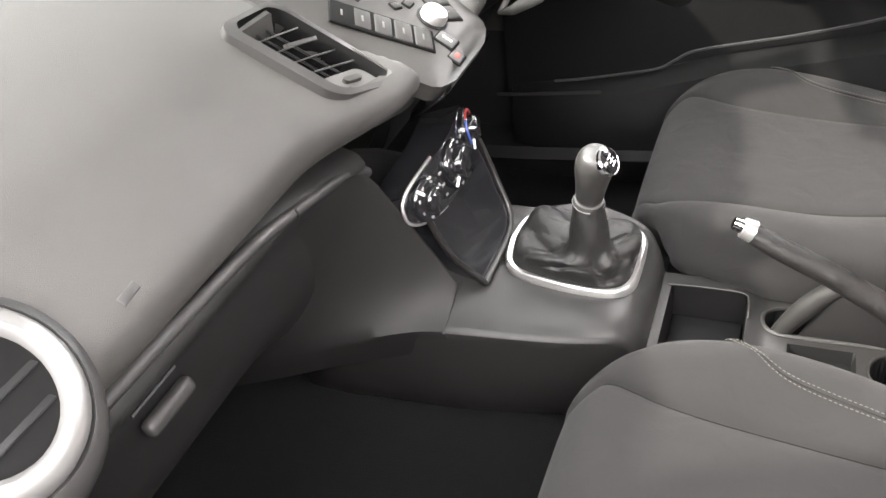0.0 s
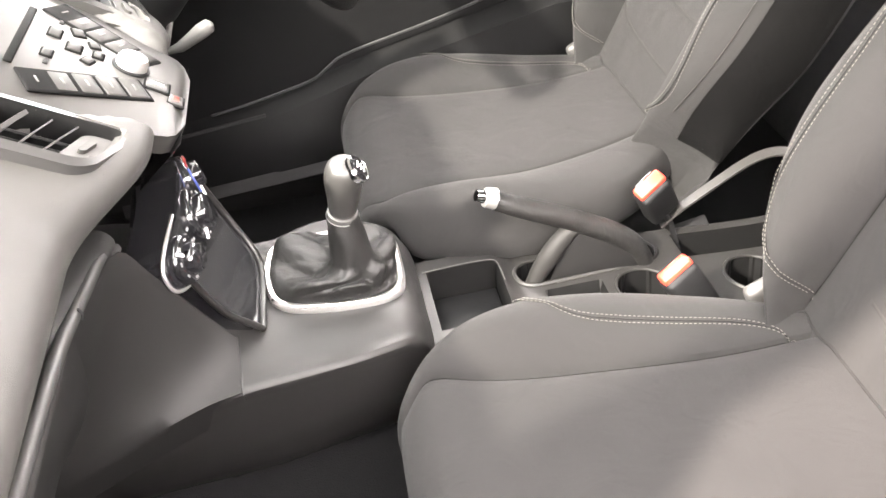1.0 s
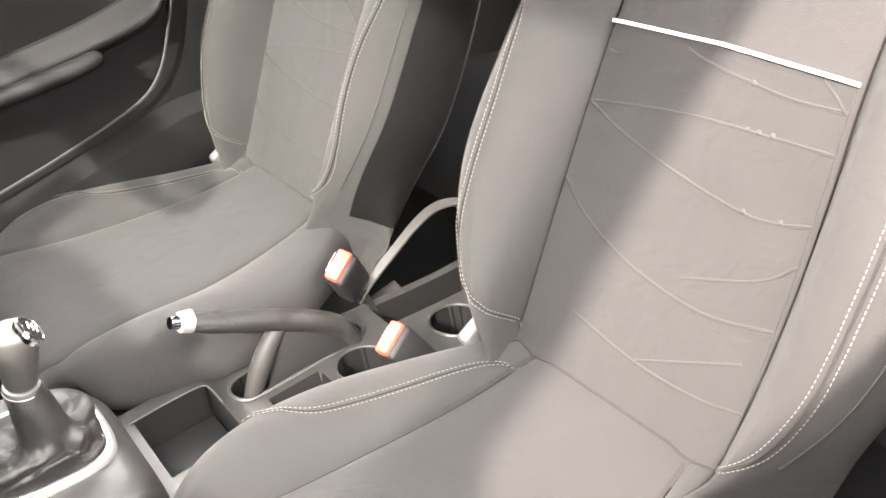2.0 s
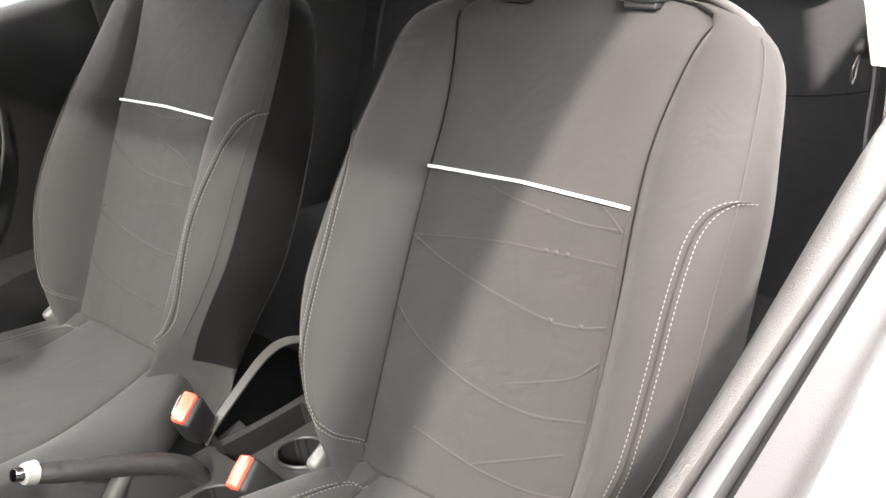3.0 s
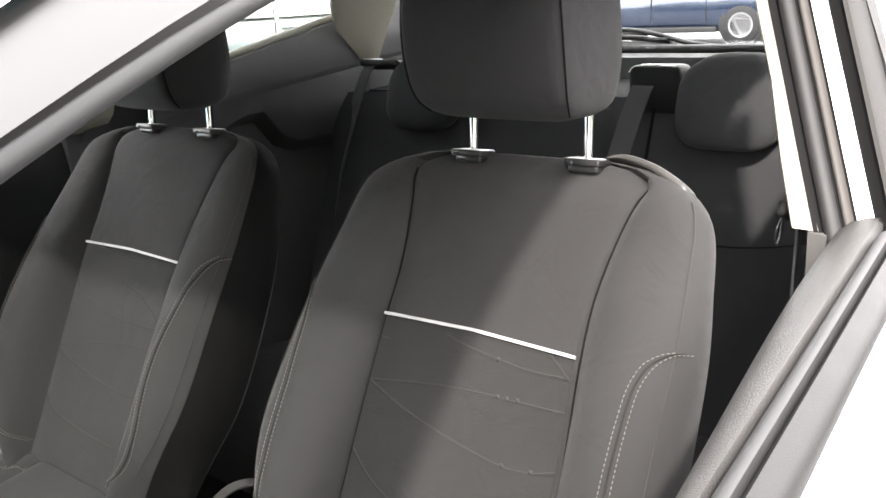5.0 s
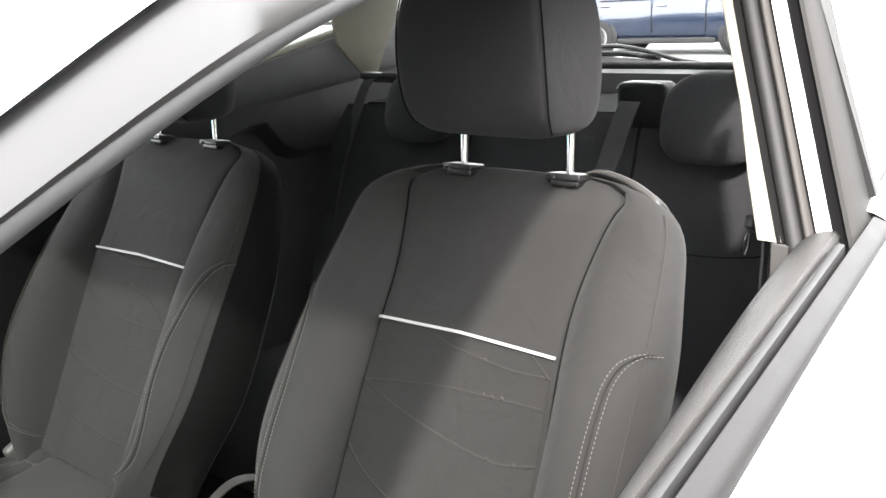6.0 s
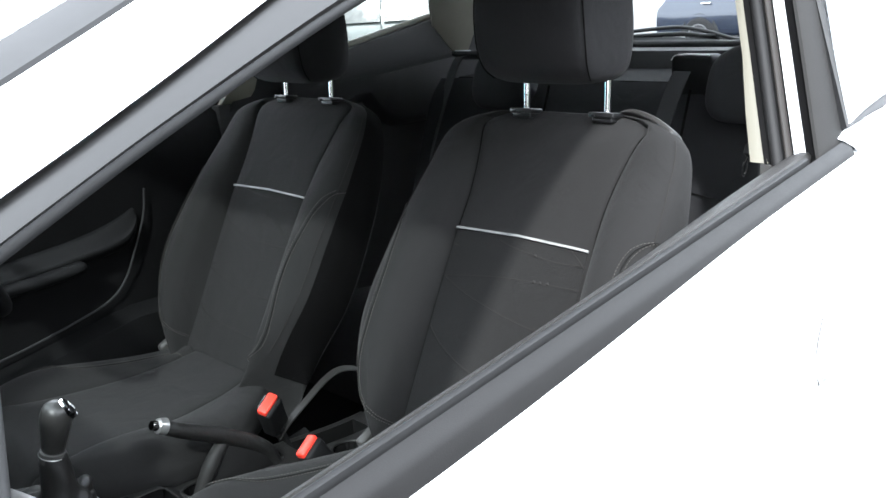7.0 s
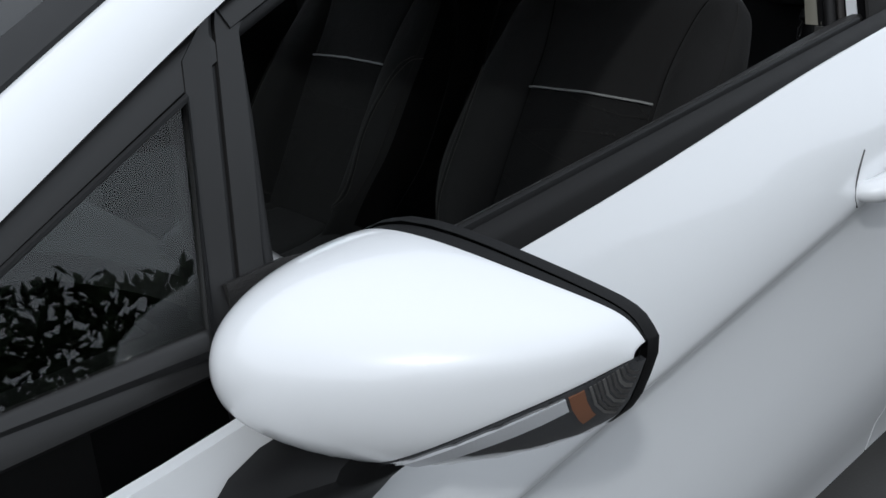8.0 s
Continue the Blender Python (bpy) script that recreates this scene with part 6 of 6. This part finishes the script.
rear_c = part("console_rear", picked(moulding, False), CONSOLE_PLASTIC, console, "grey rear console with cup wells")
# recess faces of the same moulding, darkened for the shade inside
part("well_shade", picked(moulding, True), WELL_SHADE, rear_c, "tray and well insides coloured dark for their shade")
slot_edge = []
for k in range(40):
    a = 2 * math.pi * k / 40
    c = SLOT_B if math.cos(a) > 0 else SLOT_A
    slot_edge.append((c.x + 0.0265 * math.cos(a), c.y + 0.0265 * math.sin(a), rear_top(c.x + 0.0265 * math.cos(a)) + 0.0015))
part("slot_rim", tube(slot_edge, 0.0028, 6, closed=True), CONSOLE_PLASTIC, rear_c)
part("slot_line", tube([(x, 0.0165 + 0.05 * (x + 0.221), rear_top(x) + 0.002) for x in (-0.228, -0.20, -0.17, -0.14)], 0.0012, 6), SILVER, rear_c, "thin silver line")
part("tray_rim", tube(catmull([(-0.40, 0.070, 0.470), (-0.35, 0.072, 0.470), (-0.306, 0.071, 0.469), (-0.297, 0.062, 0.465), (-0.295, 0.03, 0.463)], 5), 0.0013, 8), SILVER, rear_c, "silver tray edge")
# black sheet added on the tray floor to imitate the shade down there
part("tray_floor_shade", rbox((0.088, 0.108, 0.004), pose(-0.347, 0.0115, 0.4215), 0.0015, 1), DARK_PLASTIC, rear_c, "black sheet standing in for shade on the tray floor")
for cx, cy in ((-0.120, -0.022), (0.030, -0.022)):
    part("well_rim", tube([(cx + 0.038 * math.cos(a), cy + 0.038 * math.sin(a), rear_top(cx + 0.038 * math.cos(a)) + 0.001) for a in [2 * math.pi * k / 28 for k in range(28)]], 0.0025, 6, closed=True), CONSOLE_PLASTIC, rear_c)
part("console_tail", loft([[(x, -0.08, 0.30), (x, -0.078, z), (x, 0.098, z), (x, 0.10, 0.30)] for x, z in ((0.148, 0.425), (0.30, 0.415), (0.42, 0.36))]), CONSOLE_PLASTIC, console)

# gear lever
gear = thing("gear_lever", (-0.51, 0.03, 0.53), "gear lever with grey knob and black leather gaiter", "gear lever")
RC = Vector((-0.513, 0.032, 0.534))


def ring_pt(a, g, dz):
    r = 1 / ((abs(math.cos(a)) / 0.083) ** 4 + (abs(math.sin(a)) / 0.076) ** 4) ** 0.25
    r *= 1 - 0.10 * max(0.0, -math.cos(a)) * abs(math.sin(a))
    return RC + Vector((r * g * math.cos(a), r * g * math.sin(a), dz - 0.10 * r * g * math.cos(a)))


AN = [2 * math.pi * k / 72 for k in range(72)]
part("surround", loft([[ring_pt(a, g, d) for a in AN] for g, d in ((1.04, -0.006), (1.05, 0.003), (1.01, 0.007), (0.95, 0.006), (0.94, -0.004))], caps=False), SATIN, gear, "satin silver surround")
COL = Vector((-0.486, -0.004, 0.638))
rings = []
G_R = [(0, 0.94), (0.12, 0.92), (0.25, 0.80), (0.38, 0.62), (0.50, 0.44), (0.58, 0.34), (0.66, 0.30), (0.80, 0.265), (1.0, 0.225)]
G_Z = [(0, 0.0), (0.12, 0.015), (0.25, 0.025), (0.38, 0.030), (0.50, 0.034), (0.58, 0.042), (0.66, 0.058), (0.80, 0.082), (1.0, 0.106)]
for i in range(57):
    f = i / 56
    c = RC.lerp(COL, ease(0.0, 0.62, f))
    ring = []
    for a in AN:
        soft = ring_pt(a, 1.0, 0) - RC
        rnd = Vector((math.cos(a), math.sin(a), 0)) * 0.080
        base = soft.lerp(rnd, ease(0.25, 0.6, f)) * table(G_R, f)
        amp = math.sin(math.pi * min(1, f / 0.66)) ** 1.5
        crease = abs(math.sin(1.5 * a + 2.2 * f + 0.6)) - 0.6 + 0.5 * (abs(math.sin(2.5 * a - 6 * f)) - 0.6) - 0.35 * (1 - abs(math.sin(4 * a + 3 * f))) ** 3
        sleeve = 0.035 * math.sin(4 * a + 11 * f) * ease(0.6, 0.75, f)
        p = base * (1 + 0.24 * crease * amp + sleeve)
        z = RC.z + table(G_Z, f) * (COL.z - RC.z) / 0.106 + 0.017 * crease * amp + soft.z * (1 - ease(0.1, 0.5, f))
        ring.append(Vector((c.x + p.x, c.y + p.y, z)))
    rings.append(ring)
part("gaiter", loft(rings), LEATHER, gear, "creased black leather gaiter", subdiv=1)
KD = (Vector((-0.470, -0.022, 0.728)) - COL).normalized()
km = axes(COL, Vector((1, 0, 0)) - KD * KD.x, KD.cross(Vector((1, 0, 0))))
part("collar", lathe([(0.0150, -0.014), (0.0185, -0.012), (0.0190, 0.0), (0.0180, 0.004), (0.016, 0.005)], km, 28), HINGE_GREY, gear, "grey collar")
part("collar_ring", lathe([(0.0190, -0.003), (0.0196, -0.002), (0.0190, -0.001)], km, 28), SATIN, gear)
knob = part("knob", lathe([(0.0140, 0.004), (0.0165, 0.006), (0.0172, 0.016), (0.0190, 0.032), (0.0216, 0.047), (0.0224, 0.058), (0.0212, 0.069), (0.0170, 0.0775), (0.010, 0.0815), (0.0, 0.0825)], km, 32), KNOB_LEATHER, gear, "grey rounded knob", subdiv=1)
im = km @ pose(0.0128, -0.0034, 0.0705, 8, 46, 0) @ Matrix.Scale(0.86, 4)
part("knob_ring", lathe([(0.0195, -0.003), (0.0200, 0.004), (0.0180, 0.006), (0.0165, 0.004)], im, 32), CHROME, knob, "chrome ring")
part("shift_plate", lathe([(0.0180, -0.001), (0.0175, 0.0055), (0.010, 0.0085), (0.0, 0.0092)], im, 28), GLOSS_BLACK, knob, "gloss black shift plate")
part("shift_mark", merge(*[rbox((0.0016, 0.011, 0.0008), im @ pose(x, 0, 0.0090), 0.0002, 1) for x in (-0.006, 0, 0.006)], rbox((0.0136, 0.0016, 0.0008), im @ pose(0, 0, 0.0092), 0.0002, 1)), WHITE_MARK, knob, "white shift pattern lines")

# handbrake
brake = thing("handbrake", (-0.15, 0.03, 0.46), "black handbrake lever with a chrome button", "handbrake")
grip = catmull([(-0.306, 0.028, 0.597), (-0.280, 0.029, 0.581), (-0.252, 0.031, 0.565), (-0.215, 0.033, 0.545), (-0.178, 0.035, 0.522), (-0.146, 0.037, 0.500), (-0.116, 0.039, 0.471), (-0.098, 0.040, 0.430)], 5)
gr = [0.0125, 0.0150, 0.0158, 0.0162, 0.0170, 0.018, 0.0185, 0.019]
part("grip", tube(grip, [table(list(enumerate(gr)), i / 5) for i in range(len(grip))], 14, flat=0.85), LEATHER, brake, "black ribbed grip")
part("button", tube([(-0.323, 0.0270, 0.6065), (-0.317, 0.0273, 0.6035), (-0.305, 0.028, 0.5975)], [0.0075, 0.0085, 0.0085], 14), CHROME, brake, "chrome release button")
part("grip_collar", tube([(-0.312, 0.0275, 0.6010), (-0.300, 0.028, 0.5955)], [0.0125, 0.0140], 16), SATIN, brake)
part("boot", loft([[(-0.172 + (x + 0.172) * g, 0.038 + d, 0.475 + (z - 0.475) * g) for x, z in ((-0.246, 0.428), (-0.228, 0.470), (-0.204, 0.520), (-0.184, 0.530), (-0.152, 0.503), (-0.116, 0.466), (-0.098, 0.428))] for d, g in ((-0.014, 0.86), (-0.011, 0.97), (0.0, 1.0), (0.011, 0.97), (0.014, 0.86))]), BOOT_BLACK, brake, "black leather brake boot")
part("lever_shroud", tube(catmull([(-0.260, 0.032, 0.438), (-0.247, 0.032, 0.464), (-0.231, 0.032, 0.489), (-0.212, 0.033, 0.512), (-0.192, 0.034, 0.528)], 5), [0.0140 - 0.003 * abs(k - 10) / 10 for k in range(21)], 14), SHROUD_GREY, brake, "grey moulded lever shroud")

# belt buckles
for sg, p, tilt, lab in ((-1, Vector((-0.110, -0.072, 0.519)), 26, "red and black belt buckle beside the passenger seat"), (1, Vector((-0.087, 0.073, 0.546)), 30, "red and black belt buckle beside the driver seat")):
    bk = thing("belt_buckle", p - Vector((-0.03, 0, 0.10)), lab, "buckle", "belt buckles")
    m = Matrix.Translation(p) @ pose(0, 0, 0, 14 * sg, -tilt, 18) @ pose(0, 0, 0, 0, 0, -92)
    part("body", rbox((0.030, 0.048, 0.075), m @ pose(0.008, 0, -0.045), 0.007, 3, (1.0, 1.0)), DARK_PLASTIC, bk, "black buckle body")
    part("button", rbox((0.020, 0.044, 0.016), m @ pose(0.006, 0, -0.008), 0.004, 3), RED, bk, "red release button")
    part("slot", rbox((0.005, 0.030, 0.010), m @ pose(-0.0055, 0, -0.008), 0.001, 1), GLOSS_BLACK, bk)
    part("stem", ribbon([m @ Vector((0.008, 0, -0.075)), m @ Vector((0.012, 0, -0.11)), p + Vector((0.055, 0, -0.16))], (0, 1, 0), 0.032, 0.008), DARK_PLASTIC, bk)
strap = thing("lap_belt", (0.05, 0.11, 0.43), "grey belt loop beside the driver seat", "seat belt")
part("webbing", ribbon(catmull([(-0.055, 0.092, 0.452), (-0.03, 0.090, 0.476), (0.02, 0.089, 0.508), (0.063, 0.089, 0.532), (0.10, 0.090, 0.540), (0.14, 0.093, 0.528), (0.17, 0.096, 0.505)], 5), (0.3, 1, 0.3), 0.015, 0.003), LEVER_GREY, strap)

# steering wheel and stalk
wheel = thing("steering_wheel", (-0.58, 0.36, 0.80), "black three-spoke steering wheel with silver spoke", "steering wheel")
wm = Matrix.Translation((-0.515, 0.36, 0.925)) @ Vector((0.86, 0, 0.51)).to_track_quat("Z", "Y").to_matrix().to_4x4()
part("rim", tube([wm @ Vector((0.182 * math.cos(a), 0.182 * math.sin(a), 0)) for a in [2 * math.pi * k / 48 for k in range(48)]], 0.0160, 12, closed=True), DARK_PLASTIC, wheel, "black leather rim")
low = min((2 * math.pi * k / 360 for k in range(360)), key=lambda a: (wm @ Vector((math.cos(a), math.sin(a), 0))).z)
part("rim_inlay", tube([wm @ Vector((0.160 * math.cos(low + d), 0.160 * math.sin(low + d), 0.004)) for d in [radians(-15 + 3 * k) for k in range(11)]], 0.0080, 10), SATIN, wheel, "bright silver inlay of the rim")
part("hub", lathe([(0.065, -0.05), (0.075, -0.01), (0.068, 0.015), (0.04, 0.025), (0.0, 0.028)], wm, 28), DARK_PLASTIC, wheel)
for a in (0, 180, 90, 270):
    c, s_ = math.cos(radians(a)), math.sin(radians(a))
    part("spoke", ribbon([wm @ Vector((0.06 * c, 0.06 * s_, 0.0)), wm @ Vector((0.12 * c, 0.12 * s_, -0.004)), wm @ Vector((0.178 * c, 0.178 * s_, 0.0))], wm.to_3x3() @ Vector((-s_, c, 0)), 0.042, 0.016), SATIN, wheel, "silver spoke")
part("column", tube([(-0.61, 0.36, 0.895), (-0.70, 0.36, 0.82), (-0.85, 0.36, 0.72)], [0.055, 0.065, 0.07], 16), DARK_PLASTIC, wheel)
part("stalk", tube([(-0.66, 0.36, 0.79), (-0.68, 0.30, 0.745), (-0.655, 0.28, 0.757), (-0.622, 0.268, 0.778), (-0.610, 0.264, 0.785), (-0.606, 0.263, 0.788)], [0.004, 0.0045, 0.007, 0.0100, 0.0095, 0.004], 12), PALE_PLASTIC, wheel, "pale grey control stalk")


# ---- other cars parked around ----
def parked_car(paint, length, height, label, m):
    c = thing("parked_car", (0, 0, 0), label, "car", "parked cars")
    hl, w = length / 2, 0.90
    prof = [(-hl, 0.55), (-hl + 0.05, 0.80), (-hl + 0.35, 0.93), (-hl + 1.05, 1.02), (-0.15 * length, height - 0.06), (0.0, height), (0.22 * length, height - 0.02), (hl - 0.45, height - 0.14), (hl - 0.10, 1.05), (hl, 0.85), (hl - 0.02, 0.5)]
    line = catmull([(x, 0, z) for x, z in prof], 4)
    rings = []
    for p in line:
        top = max(p.z, 0.5)
        half = []
        for f in (0, 0.15, 0.35, 0.55, 0.75, 0.9, 1.0):
            z = 0.18 + (top - 0.18) * f
            y = w * (0.93 + 0.07 * math.sin(math.pi * min(1, (z - 0.18) / 1.0)))
            y -= 0.34 * max(0.0, z - 1.0)
            if f == 1.0:
                y -= 0.06
            half.append((y, z))
        rings.append([(p.x, y, z) for y, z in half] + [(p.x, -y, z) for y, z in half[::-1]])
    body = part("body", loft(rings), paint, c, subdiv=1)
    for sg in (-1, 1):
        for x0, x1 in ((-0.16 * length + 0.15, 0.05 * length), (0.06 * length, 0.30 * length)):
            part("window", sheet([[Vector((x0 + (x1 - x0) * i / 5 + (0.12 if i == 0 and x0 < -0.3 else 0) * j, sg * (w * 1.005 - 0.34 * max(0, z - 1.0) + 0.004), z)) for j, z in enumerate((1.04, 1.2, height - 0.14))] for i in range(6)], 0.01 * -sg), CAR_WINDOW, c, "dark side window")
        part("handle", rbox((0.20, 0.03, 0.035), pose(0.02 * length, sg * (w + 0.012), 0.92), 0.012), CHROME, c)
        part("handle", rbox((0.20, 0.03, 0.035), pose(0.27 * length, sg * (w + 0.012), 0.94), 0.012), CHROME, c)
        for x in (-0.17 * length, 0.058 * length):
            part("shut_line", rbox((0.010, 0.02, 0.62), pose(x, sg * (w - 0.002), 0.72), 0.002, 1), DARK_PLASTIC, c)
        part("side_moulding", rbox((length * 0.42, 0.03, 0.10), pose(0, sg * (w - 0.02), 0.27), 0.012), DARK_PLASTIC, c)
        for x in (-0.31 * length, 0.30 * length):
            part("arch", lathe([(0.30, 0), (0.395, 0.0), (0.41, 0.02), (0.39, 0.035), (0.30, 0.03)], Matrix.Translation((x, sg * (w - 0.045), 0.36)) @ pose(0, 0, 0, 90 if sg < 0 else -90), 28), DARK_PLASTIC, c)
            wh = part("wheel", lathe([(0.20, -0.10), (0.30, -0.10), (0.335, -0.07), (0.34, 0), (0.335, 0.07), (0.30, 0.10), (0.20, 0.09)], Matrix.Translation((x, sg * (w - 0.07), 0.34)) @ pose(0, 0, 0, 90), 28), TYRE, c)
            part("wheel_well", lathe([(0.0, 0.0), (0.205, 0.0), (0.205, -0.01), (0.0, -0.01)], Matrix.Translation((x, sg * (w - 0.05), 0.34)) @ pose(0, 0, 0, 90), 24), TYRE, wh)
            fm = Matrix.Translation((x, sg * (w - 0.07), 0.34)) @ pose(0, 0, 0, 90 if sg < 0 else -90)
            part("rim", merge(lathe([(0.0, 0.08), (0.06, 0.085), (0.05, 0.03), (0.0, 0.03)], fm, 16), lathe([(0.19, 0.10), (0.22, 0.105), (0.22, 0.04), (0.19, 0.04)], fm, 24), *[rbox((0.15, 0.035, 0.03), fm @ pose(0, 0, 0.07, 0, 0, 72 * k) @ pose(0.12, 0, 0), 0.008) for k in range(5)]), ALLOY, wh)
    c.matrix_basis = m
    return c


parked_car(BLUE_PAINT, 4.6, 1.66, "dark blue parked car with alloy wheels", pose(16.1, 6.5, 0, 0, 0, 92.5))
parked_car(GREY_PAINT, 4.4, 1.50, "pale silver parked car beyond the driver side", pose(7.6, 8.0, 0, 0, 0, 132))
parked_car(TEAL_PAINT, 4.0, 1.50, "teal parked car beside the hatchback", pose(0.9, 3.9, 0, 0, 0, 178))


# ---- unseen greenery added along the passenger side: screens low light, mirrored in side glass ----
def hedge(x0, x1, y0, height, count):
    h = thing("hedge", (0, y0, 0), "tall dark green hedge added out of view along the parking area", "hedge", kind="stuff")
    rnd = random.Random(5)
    verts, faces = [], []
    for k in range(count):
        x = rnd.uniform(x0, x1)
        top = height * (0.86 + 0.10 * math.sin(0.9 * x) + 0.07 * math.sin(2.3 * x + 1.0))
        z = top * rnd.random() ** 0.8
        y = y0 + 0.35 * rnd.uniform(-1, 1) * (1 - 0.5 * (z / height) ** 2)
        m = pose(x, y, max(z, 0.05), rnd.uniform(-70, 70), rnd.uniform(-70, 70), rnd.uniform(0, 360))
        a, b = rnd.uniform(0.06, 0.12), rnd.uniform(0.03, 0.05)
        i = len(verts)
        verts += [m @ Vector(p) for p in ((-a, 0, 0), (0, -b, 0.02), (a, 0, -0.01), (0, b, 0.02))]
        faces.append((i, i + 1, i + 2, i + 3))
    part("foliage", (verts, faces), LEAF, h, smooth=False)
    for k in range(int((x1 - x0) / 1.2)):
        x = x0 + 0.6 + 1.2 * k
        part("stem", tube([(x, y0, 0), (x + 0.05, y0 + 0.03, height * 0.4), (x - 0.04, y0, height * 0.8)], [0.05, 0.035, 0.012], 7), BARK, h)


hedge(-9.0, 16.0, -6.2, 3.4, 26000)
